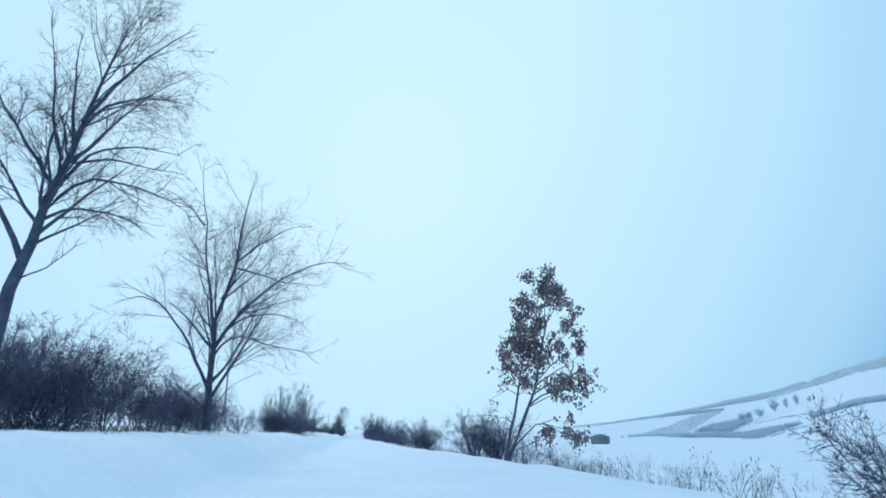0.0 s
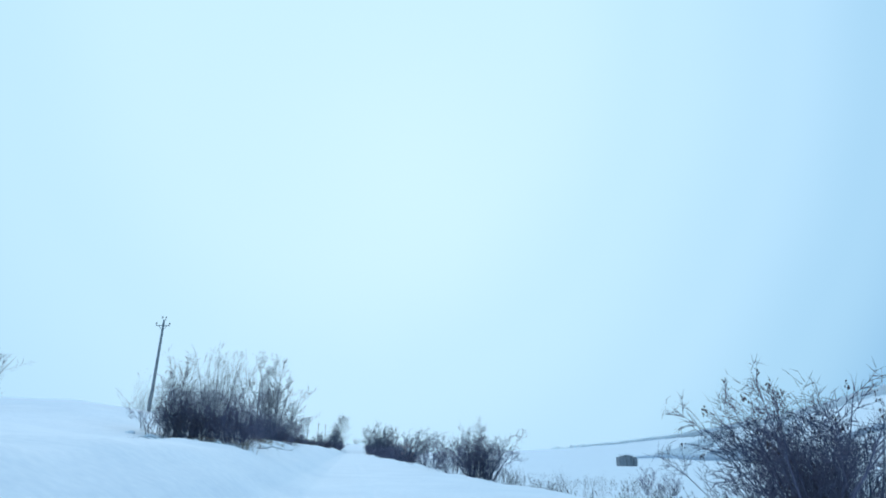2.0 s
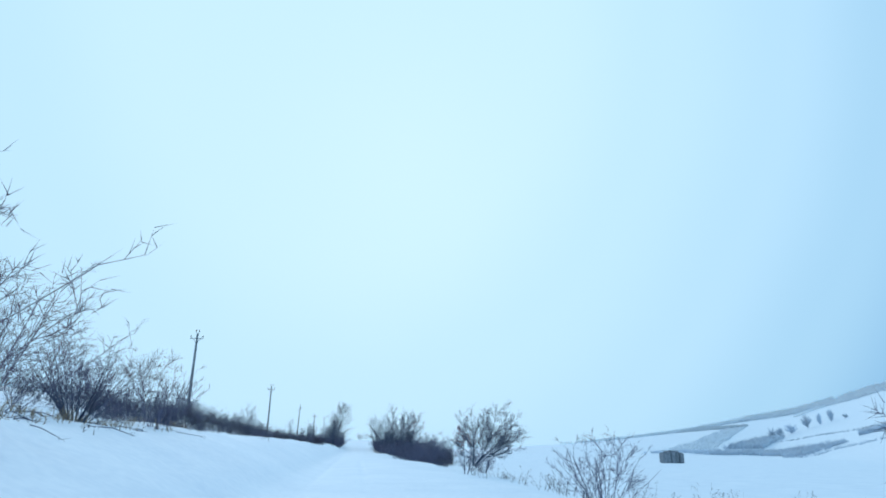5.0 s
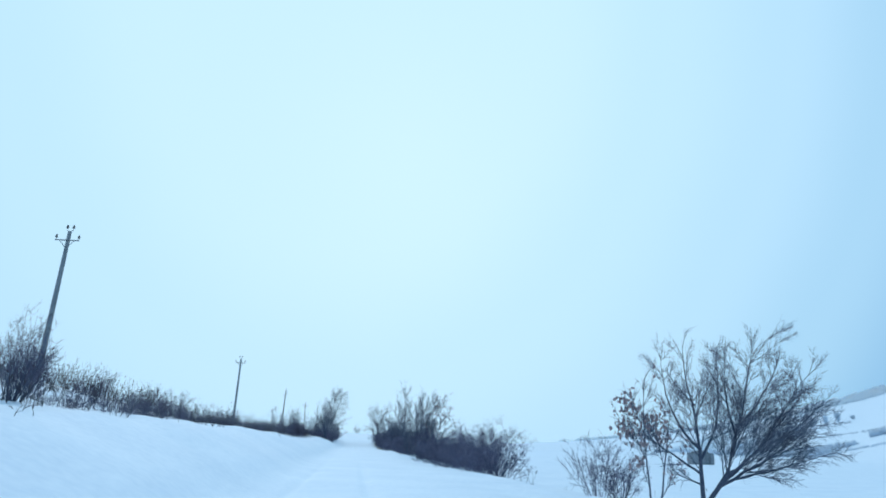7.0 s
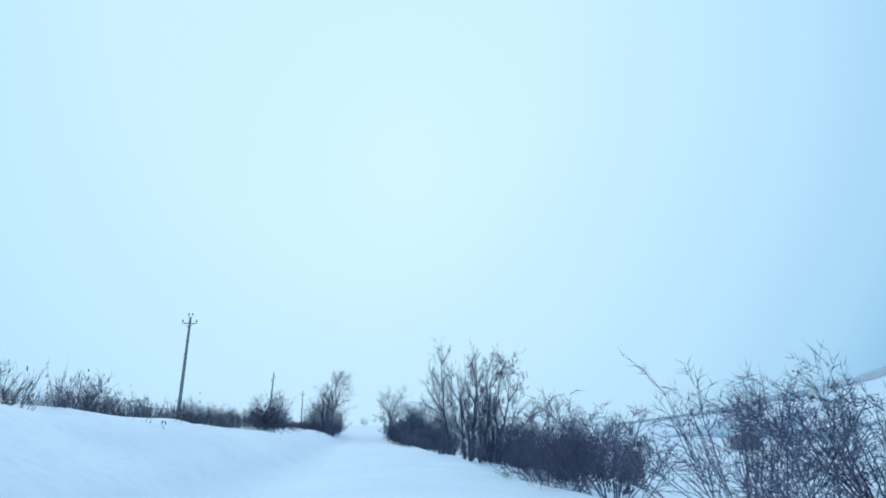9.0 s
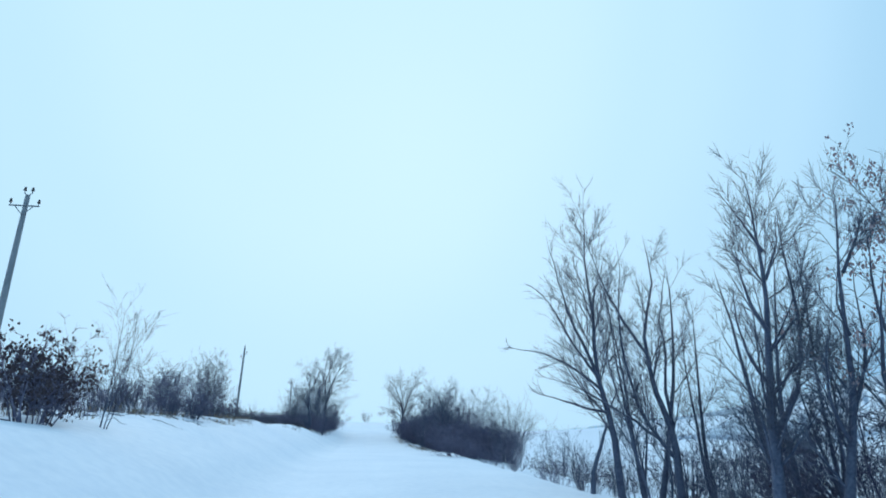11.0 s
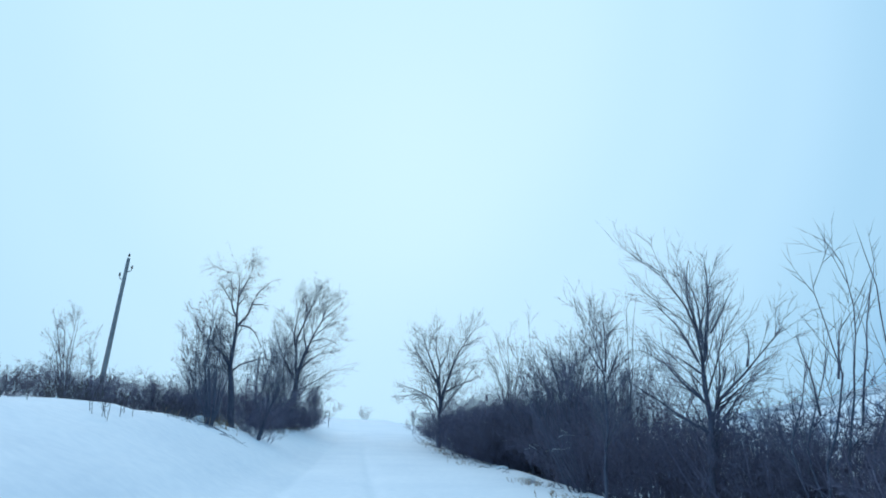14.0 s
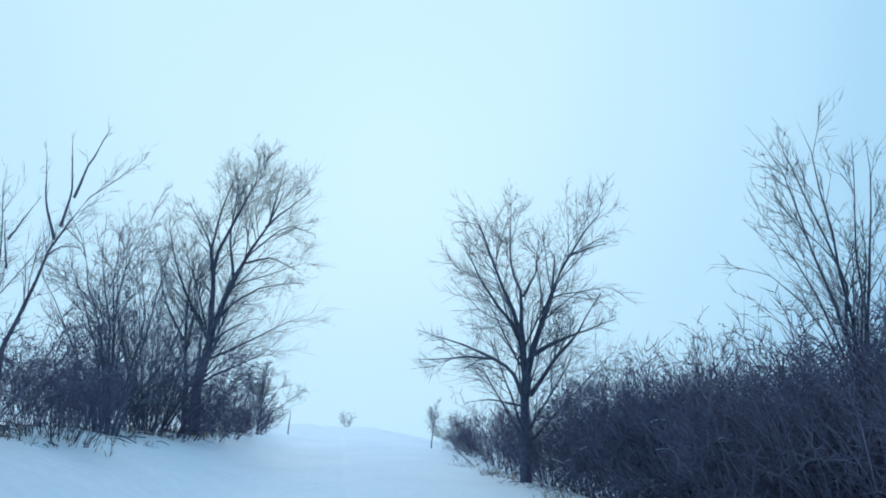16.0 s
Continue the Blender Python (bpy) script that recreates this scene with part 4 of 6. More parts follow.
# large vase-shaped shrubs with curving stems at the hedge's edge
LV_V = [dict(n=11, u=(0.18, 0.95), angle=(20, 44), ratio=(0.24, 0.44), up=0.06, wig=0.07, m=5, thick=0.5, least=0.008, drop=0.55),
        dict(n=6, u=(0.12, 0.95), angle=(22, 48), ratio=(0.38, 0.66), up=0.05, wig=0.09, m=3, thick=0.5, least=0.006, drop=0.35),
        dict(n=5, u=(0.10, 0.95), angle=(24, 52), ratio=(0.42, 0.8), up=0.04, wig=0.1, m=2, thick=0.6, least=0.0046, short=0.2)]
LV_J = [dict(LV_V[0], n=10, u=(0.25, 0.94), angle=(22, 46), ratio=(0.16, 0.32), least=0.008), dict(LV_V[1], n=5, least=0.006), dict(LV_V[2], n=4, least=0.0048)]
LV_Q = [dict(LV_J[0], n=16, u=(0.2, 0.95), ratio=(0.18, 0.36), least=0.007), dict(LV_J[1], n=7, least=0.0055), dict(LV_J[2], n=5, least=0.0042)]
VASE = "large vase-shaped leafless shrub with curving dark stems"
for seed, x, y, guides in (
        (23, 8.2, 230.6, [
            ([(0.2, -0.65), (0.6, 1.13), (0.52, 2.59), (-0.08, 3.4), (-0.93, 3.91), (-1.78, 4.43), (-2.17, 4.65)], 0.06, 0.009, -0.5),
            ([(0.25, -0.65), (0.72, 1.13), (0.6, 2.71), (0.11, 3.77), (-0.58, 4.61), (-1.04, 5.16)], 0.06, 0.009, 0.4),
            ([(0.3, -0.65), (0.85, 1.13), (0.93, 2.72), (0.62, 3.67), (0.23, 4.66), (-0.33, 5.47)], 0.06, 0.009, 0.0),
            ([(0.0, -0.65), (0.22, 1.13), (-0.12, 2.23), (-0.91, 3.02), (-1.73, 3.58), (-2.34, 3.85)], 0.055, 0.009, -0.7),
            ([(-0.15, -0.65), (-0.28, 1.12), (-0.77, 2.1), (-1.58, 2.65), (-2.17, 2.97)], 0.05, 0.009, 0.3),
            ([(0.15, -0.65), (0.79, 1.13), (0.81, 2.37), (0.13, 3.05), (-0.86, 3.37), (-1.58, 3.82)], 0.05, 0.009, 0.7),
            ([(0.35, -0.65), (0.66, 1.13), (1.27, 2.73), (1.6, 3.84), (1.51, 4.86), (1.34, 5.51)], 0.055, 0.009, 0.5)]),
        (24, 7.85, 228.70, [
            ([(0.00, -0.50), (0.26, 1.17), (0.42, 2.60), (0.23, 3.41), (-0.06, 4.35), (-0.13, 5.36), (-0.26, 5.76)], 0.065, 0.009, 0.2),
            ([(0.09, -0.50), (0.37, 1.17), (0.60, 2.61), (0.58, 3.43), (0.59, 4.39), (0.70, 5.30), (0.62, 5.88)], 0.06, 0.009, -0.5),
            ([(0.18, -0.50), (0.48, 1.17), (0.80, 2.51), (1.05, 3.45), (1.37, 4.43), (1.57, 5.37), (1.73, 6.47)], 0.065, 0.009, 0.5),
            ([(-0.09, -0.50), (0.15, 1.17), (-0.04, 2.49), (-0.33, 3.39), (-0.70, 4.00), (-1.06, 4.63), (-1.19, 4.94)], 0.06, 0.009, -0.3),
            ([(0.22, -0.50), (0.42, 1.17), (1.04, 2.82), (1.62, 3.90), (2.12, 5.05), (2.49, 6.40)], 0.06, 0.009, 0.0),
            ([(0.04, -0.50), (0.48, 2.01), (0.16, 3.00), (-0.64, 3.58), (-1.51, 3.75)], 0.05, 0.009, -0.7),
            ([(0.26, -0.50), (0.53, 1.17), (0.62, 3.02), (1.00, 4.09), (1.05, 5.22), (1.33, 6.06)], 0.055, 0.009, 0.8)]),
        (25, 8.19, 227.35, [
            ([(-0.24, -0.54), (-0.36, 1.19), (-0.07, 2.45), (0.22, 3.55), (0.61, 4.74), (0.86, 5.86)], 0.065, 0.009, 0.2),
            ([(-0.16, -0.54), (-0.26, 1.19), (0.23, 2.46), (0.86, 3.76), (1.50, 5.00), (1.99, 6.01)], 0.06, 0.009, -0.4),
            ([(-0.32, -0.54), (-0.46, 1.19), (-0.39, 2.36), (-0.59, 3.32), (-0.71, 4.25), (-0.66, 4.85)], 0.06, 0.009, 0.5),
            ([(-0.08, -0.54), (-0.17, 1.20), (0.74, 2.48), (1.74, 3.81), (2.52, 4.97)], 0.06, 0.009, 0.3),
            ([(-0.28, -0.54), (-0.41, 1.19), (-0.18, 2.62), (-0.06, 3.91), (0.22, 5.22), (0.25, 5.86)], 0.06, 0.009, -0.6),
            ([(-0.20, -0.54), (-0.31, 1.19), (0.21, 2.81), (0.65, 4.24), (1.29, 5.52), (1.46, 6.19)], 0.06, 0.009, 0.7)])):
    tagged(grown("tall_shrub", seed, x, y, guides, VASE, LV_V, 0.75, 0.95, 0.85), "", "", "tall hedge shrubs")

# many-stemmed young trees on the bank by the last power pole
grown("small_tree", 38, -15.0, 240.0, [
    ([(-0.5, 1.5), (-0.59, 2.78), (-1.08, 4.75), (-1.71, 5.91), (-2.12, 6.33)], 0.05, 0.008, 0.3),
    ([(-0.45, 1.5), (-0.51, 2.78), (-0.92, 5.09), (-1.39, 6.62), (-1.79, 7.75)], 0.055, 0.008, -0.3),
    ([(-0.4, 1.5), (-0.44, 2.78), (-0.76, 5.09), (-1.0, 6.64), (-1.35, 7.95)], 0.055, 0.008, 0.0),
    ([(-0.35, 1.5), (-0.36, 2.78), (-0.61, 4.76), (-0.61, 6.3), (-0.74, 7.98)], 0.05, 0.008, 0.4),
    ([(-0.3, 1.5), (-0.29, 2.79), (-0.34, 4.94), (-0.25, 6.32), (-0.19, 7.65)], 0.05, 0.008, -0.4),
    ([(-0.55, 1.5), (-0.67, 2.78), (-1.27, 4.57), (-1.69, 5.06)], 0.04, 0.008, 0.2),
], "bare young tree with several upright stems on bank", LV_J, 0.8)
grown("sapling", 39, -14.0, 240.0, [
    ([(-0.04, 1.5), (-0.06, 2.82), (-0.54, 5.31), (-0.94, 6.16)], 0.04, 0.007, 0.3),
    ([(0.0, 1.5), (-0.03, 2.82), (-0.3, 5.32), (-0.2, 6.45)], 0.04, 0.007, -0.2),
], "thin bare sapling beside concrete power pole", LV_J, 0.8)

# open fan of forked stems and a clump of thin saplings by the first power pole
tagged(grown("tall_shrub", 30, -5.85, 84.2, [
    ([(-0.1, 1.6), (-0.37, 2.1), (-1.05, 4.36), (-1.33, 6.24), (-1.52, 7.55), (-1.52, 9.09)], 0.07, 0.009, 0.0),
    ([(-0.15, 1.6), (-0.44, 2.1), (-1.17, 3.75), (-1.89, 5.58), (-2.34, 6.52), (-2.82, 7.65)], 0.065, 0.009, 0.3),
    ([(-0.2, 1.6), (-0.51, 2.1), (-1.13, 3.0), (-1.84, 3.43), (-2.52, 4.93), (-2.73, 6.18), (-3.25, 7.05)], 0.06, 0.009, -0.4),
    ([(-0.05, 1.6), (-0.3, 2.1), (-0.67, 3.76), (-0.79, 5.62), (-0.9, 6.91), (-1.06, 8.08)], 0.06, 0.009, 0.5),
    ([(0.0, 1.6), (-0.16, 2.1), (-0.16, 3.77), (-0.05, 5.17), (0.03, 6.3), (0.13, 7.29), (0.36, 8.59)], 0.07, 0.009, -0.2),
    ([(0.05, 1.6), (-0.09, 2.1), (-0.01, 3.78), (-0.04, 5.65), (-0.46, 7.1), (-0.44, 8.63)], 0.06, 0.009, 0.4),
    ([(0.08, 1.6), (-0.02, 2.1), (0.32, 3.48), (0.59, 4.88), (0.75, 6.0), (0.78, 7.67)], 0.065, 0.009, 0.1),
    ([(0.1, 1.6), (0.12, 2.1), (0.8, 3.19), (1.41, 4.28), (1.74, 5.39), (1.95, 6.38)], 0.06, 0.009, 0.5),
    ([(0.15, 1.6), (0.19, 2.1), (0.96, 3.05), (1.62, 4.44), (2.06, 5.24), (2.7, 5.83)], 0.06, 0.009, -0.4),
    ([(-0.25, 1.6), (-0.58, 2.0), (-1.32, 2.85), (-2.17, 3.72), (-3.15, 5.21), (-3.43, 5.83)], 0.05, 0.009, 0.4),
    ([(-0.02, 1.6), (-0.23, 2.1), (-0.38, 3.77), (-0.4, 5.0), (-0.65, 6.27)], 0.05, 0.009, -0.6),
    ([(0.18, 1.6), (0.27, 2.0), (1.4, 3.06), (2.08, 3.68), (2.75, 3.69)], 0.045, 0.009, 0.2),
], "leafless many-stemmed shrub with forked upright stems in snow", LV_Q, 0.8, 0.95, 0.85), "", "", "tall roadside shrubs")
grown("sapling", 34, -8.6, 80.0, [
    ([(0.4, 1.85), (0.43, 2.3), (0.16, 3.21), (-0.07, 3.93), (-0.1, 4.42)], 0.028, 0.006, 0.2),
    ([(0.43, 1.85), (0.46, 2.3), (0.33, 3.22), (0.33, 4.07), (0.2, 5.07)], 0.028, 0.006, -0.2),
    ([(0.46, 1.85), (0.51, 2.3), (0.54, 2.98), (0.58, 3.83), (0.5, 4.7)], 0.028, 0.006, 0.3),
    ([(0.42, 1.85), (0.44, 2.3), (0.32, 2.98), (0.29, 3.7), (0.16, 4.25)], 0.024, 0.006, 0.0),
    ([(0.48, 1.85), (0.54, 2.3), (0.64, 2.75), (0.74, 3.23), (0.72, 3.71)], 0.02, 0.006, -0.3),
], "clump of thin bare saplings in deep snow", LV_N, 0.95)

# slight leaning tree and a clump of straight saplings on the left bank
grown("small_tree", 26, -3.7, 229.2, [
    ([(0.1, 0.75), (0.27, 1.5), (0.37, 1.88), (0.5, 2.31), (0.7, 2.67), (0.98, 3.05), (1.35, 3.46)], 0.045, 0.007, 0.1),
    ([(0.08, 0.75), (0.23, 1.5), (0.23, 1.96), (0.17, 2.3), (-0.07, 2.56)], 0.028, 0.006, 0.3),
    ([(0.12, 0.75), (0.31, 1.5), (0.35, 1.96), (0.42, 2.57), (0.29, 3.02), (0.16, 3.38)], 0.034, 0.006, -0.4),
    ([(0.14, 0.75), (0.35, 1.5), (0.43, 1.97), (0.61, 2.67), (0.72, 3.22), (0.75, 3.5)], 0.034, 0.006, 0.5),
    ([(0.06, 0.75), (0.19, 1.5), (0.06, 2.04), (-0.18, 2.47), (-0.32, 2.77)], 0.025, 0.006, -0.2),
    ([(0.34, 1.79), (0.63, 2.06), (0.85, 2.24), (1.02, 2.2)], 0.02, 0.006, 0.4),
], "slight bare tree leaning out over the snowy verge", LV_N, 0.9, 1.0, 0.75)
grown("small_tree", 28, -5.2, 239.8, [
    ([(0.1, 0.85), (0.05, 1.6), (-0.1, 2.31), (-0.13, 2.79), (0.04, 3.23), (0.23, 4.21), (0.3, 4.69), (0.57, 5.28), (1.04, 5.82), (1.52, 6.48)], 0.06, 0.007, 0.0),
    ([(0.28, 4.61), (-0.03, 5.3), (-0.2, 5.87), (-0.39, 6.54)], 0.03, 0.006, 0.4),
    ([(0.34, 4.85), (0.42, 5.51), (0.35, 6.1), (0.29, 6.7)], 0.03, 0.006, -0.3),
    ([(0.45, 5.43), (0.53, 6.03), (0.65, 6.56), (0.78, 7.17)], 0.03, 0.006, 0.2),
    ([(0.02, 0.85), (-0.05, 1.6), (-0.26, 3.0), (-0.36, 4.02), (-0.5, 5.02), (-0.57, 6.0)], 0.045, 0.006, -0.4),
    ([(-0.36, 4.02), (-0.55, 4.54), (-0.77, 5.08)], 0.02, 0.006, 0.3),
    ([(-0.45, 4.55), (-0.35, 5.03), (-0.27, 5.61)], 0.02, 0.006, 0.4),
    ([(-0.13, 2.79), (0.11, 2.95), (0.39, 3.0)], 0.02, 0.006, -0.3),
    ([(0.21, 4.29), (0.37, 4.54), (0.7, 4.6)], 0.02, 0.006, 0.4),
], "forked young tree with long leaning bare stems", LV_N, 0.9, 1.0, 0.9)
tagged(grown("tall_shrub", 29, -4.9, 244.0, [
    ([(-0.15, 0.85), (-0.23, 1.84), (-0.76, 2.96), (-1.44, 4.11), (-1.97, 5.11), (-2.11, 5.32)], 0.05, 0.009, -0.4),
    ([(-0.12, 0.85), (-0.19, 1.84), (-0.52, 3.16), (-1.05, 4.44), (-1.62, 5.46), (-1.8, 5.88)], 0.05, 0.009, 0.4),
    ([(-0.08, 0.85), (-0.1, 1.84), (-0.46, 3.56), (-1.01, 4.97), (-1.42, 6.13), (-1.57, 6.67)], 0.055, 0.009, 0.0),
    ([(-0.02, 0.85), (-0.01, 1.84), (-0.34, 3.57), (-0.7, 4.88), (-1.0, 5.94), (-1.1, 7.12)], 0.055, 0.009, 0.5),
    ([(0.05, 0.85), (0.06, 1.85), (-0.18, 3.58), (-0.26, 4.81), (-0.2, 5.56), (0.05, 6.14), (0.51, 7.33)], 0.06, 0.009, -0.3),
    ([(0.02, 0.85), (0.04, 1.84), (-0.21, 3.57), (-0.54, 4.89), (-0.52, 5.98), (-0.83, 7.2)], 0.055, 0.009, 0.3),
    ([(0.1, 0.85), (0.17, 1.85), (0.24, 3.0), (0.4, 4.01), (0.01, 5.47), (-0.21, 6.79)], 0.05, 0.009, 0.6),
    ([(0.14, 0.85), (0.26, 1.85), (0.46, 2.81), (0.58, 3.82), (0.76, 5.09), (0.96, 6.44)], 0.05, 0.009, -0.5),
    ([(0.18, 0.85), (0.35, 1.85), (0.77, 2.63), (1.18, 3.64), (1.46, 5.03), (1.39, 6.24)], 0.05, 0.009, 0.2),
    ([(-0.2, 0.85), (-0.32, 1.83), (-0.99, 2.75), (-1.62, 3.21), (-1.95, 3.49)], 0.04, 0.009, 0.3),
], "many-stemmed leafless shrub fanning up from roadside bank", LV_V, 0.75, 0.97, 0.8), "", "", "tall roadside shrubs")
LV_U = [dict(LV_S[0], n=8, ratio=(0.12, 0.3)), dict(LV_S[1], n=4), dict(LV_S[2], n=2)]
grown("tall_shrub", 27, -5.6, 226.5, [
    ([(0.65, 1.21), (0.74, 1.62), (0.45, 2.70), (0.10, 3.64), (-0.03, 4.08)], 0.035, 0.007, 0.3),
    ([(0.72, 1.21), (0.83, 1.62), (0.64, 2.79), (0.48, 3.86), (0.51, 4.68), (0.52, 5.49)], 0.04, 0.007, -0.3),
    ([(0.79, 1.21), (0.90, 1.62), (0.84, 2.90), (0.82, 3.98), (0.80, 5.13), (0.81, 5.85)], 0.04, 0.007, 0.1),
    ([(0.83, 1.21), (0.95, 1.62), (0.96, 2.71), (1.09, 3.49), (1.20, 4.31)], 0.035, 0.007, 0.4),
    ([(0.68, 1.21), (0.78, 1.62), (0.53, 2.70), (0.39, 3.65), (0.43, 4.36), (0.61, 5.72)], 0.04, 0.007, 0.2),
    ([(0.61, 1.21), (0.70, 1.61), (0.25, 2.60), (-0.10, 3.43), (-0.39, 4.21)], 0.035, 0.007, -0.4),
    ([(0.88, 1.21), (0.99, 1.62), (1.17, 2.53), (1.32, 3.11)], 0.028, 0.007, -0.3),
    ([(0.66, 1.21), (0.76, 1.62), (0.43, 2.33), (0.09, 2.97), (-0.11, 3.64)], 0.028, 0.007, 0.4),
    ([(0.76, 1.21), (0.90, 1.62), (0.77, 2.70), (0.65, 3.67), (0.46, 4.47)], 0.035, 0.007, 0.5),
], "clump of straight dark saplings on roadside bank", LV_U, 0.95, 1.0, 0.9)


# ---- thickets, saplings and hedges ----
def thicket_at(source, x, y, size=1.0, turn=None, label="", group="", rise=1.0, sink=0.15):
    """A copy of a shrub at a place, turned and scaled."""
    p = on(x, y, sink)
    w = turn if turn is not None else (x * 57.3 + y * 31.7) % 360
    q = size * NATURAL.get(source.name, 1.0) / source.scale.x
    ob = copy_thing(source, pose(p.x, p.y, p.z, 0, 0, w) @ Matrix.Diagonal((q, q, q * rise, 1)))
    return tagged(ob, label, "", group)


def first(ob, label, x, y, size=1.0, turn=0.0, group="", category="shrub"):
    place(ob, x, y, turn, size)
    return tagged(ob, label, category, group)


DENSE = "dense dark leafless thicket rising from the snow"
FAN = "leafless shrub with many upright grey stems in snow"

# dense thickets
dense_a = first(shrub("thicket", 31, n=28, spread=0.95, tall=3.2, kids=(4, 5, 3), r0=0.02, least=0.0065, base=0.9, up=0.03), DENSE, -12.0, 26.5, 1.35, 0, "roadside thickets")
dense_b = first(shrub("thicket", 32, n=30, spread=0.95, tall=3.0, kids=(4, 5, 3), r0=0.02, least=0.0065, base=1.1, up=0.02), DENSE, -11.5, 30.5, 1.2, 40, "roadside thickets")
dense_c = first(shrub("thicket", 33, n=26, spread=1.0, tall=2.6, kids=(4, 5, 3), r0=0.02, least=0.0065, base=0.8, up=0.0), DENSE, -10.8, 47.6, 0.95, 10, "roadside thickets")
# open fans of tall stems
fan_a = first(shrub("tall_shrub", 41, n=14, spread=0.54, tall=8.6, r0=0.075, kids=(9, 6, 4), base=0.6, up=0.04, mats=(BARK, TWIG), least=0.0065, open_angle=0.75, wig=0.5, least_tall=0.82, drop=0.78, rise=1.3), FAN, -5.6, 250.0, 0.68, 0, "tall roadside shrubs")
fan_b = first(shrub("tall_shrub", 42, n=10, spread=0.52, tall=8.6, r0=0.075, kids=(9, 6, 4), base=0.6, up=0.045, mats=(BARK, TWIG), least=0.0065, open_angle=0.75, wig=0.5, least_tall=0.82, drop=0.78, rise=1.3), FAN, -7.5, 70.9, 0.6, 0, "tall roadside shrubs")
# rounded open shrubs
open_a = first(shrub("rounded_shrub", 51, n=16, spread=0.9, tall=3.4, r0=0.04, kids=(6, 5, 3), base=0.3, up=0.03, mats=(BUSH, BUSH), leafy=(0.02, 0.07)), "rounded leafless shrub with fine dark twigs", 10.2, 49.0, 1.2, 150, "field edge shrubs")
open_b = first(shrub("rounded_shrub", 52, n=18, spread=1.0, tall=3.5, r0=0.04, kids=(6, 4, 3), base=0.3, up=0.05, mats=(BARK, BUSH), leafy=(0.015, 0.06)), "rounded leafless shrub with fine dark twigs", 12.3, 50.0, 1.15, 120, "field edge shrubs")
# shrub that keeps some leaves
leafy_a = first(shrub("leafy_shrub", 61, n=16, spread=0.6, tall=2.3, r0=0.03, kids=(5, 4, 3), base=0.6, up=0.04, leafy=(0.30, 0.11)), "dark shrub with withered leaves at snowy verge", -5.3, 177.2, 0.68, 0, "leafy shrubs")
fan_l = first(shrub("tall_shrub", 43, n=12, spread=0.28, tall=5.0, r0=0.03, kids=(6, 4, 3), base=0.6, up=0.05, mats=(BARK, TWIG), leafy=(0.05, 0.06), open_angle=0.7, wig=0.6), "upright bare stems keeping a few withered leaves", -6.5, 231.4, 0.95, 0, "tall roadside shrubs")
# thin saplings
thin_a = first(shrub("sapling", 71, n=4, spread=0.35, tall=5.0, r0=0.03, kids=(8, 4, 3), base=0.2, up=0.04, mats=(BARK, TWIG), least=0.005, open_angle=0.7, wig=0.45), "thin bare sapling with few fine branches", -4.9, 178.8, 0.56, 0, "roadside saplings", "sapling")
thin_b = first(shrub("sapling", 72, n=6, spread=0.3, tall=4.6, r0=0.028, kids=(7, 4, 3), base=0.3, up=0.05, mats=(BARK, TWIG), least=0.005, open_angle=0.7, wig=0.45), "thin bare sapling with few fine branches", 12.4, 43.0, 0.95, 0, "roadside saplings", "sapling")

# hedge shrubs with a close mass of twigs
core_a = first(shrub("thicket", 36, n=44, spread=0.75, tall=3.3, kids=(5, 5, 2), r0=0.02, least=0.0065, base=1.2, up=0.03), DENSE, -13.0, 25.0, 1.15, 0, "roadside thickets")

# small bush for the open snow
low_a = first(shrub("low_bush", 37, n=22, spread=0.95, tall=2.9, kids=(3, 4, 3), r0=0.02, least=0.008, base=0.7, up=0.02, open_angle=0.75, wig=0.6), "low leafless bush half buried in drifted snow", -9.4, 107.0, 0.5, 0, "low bushes", "bush")

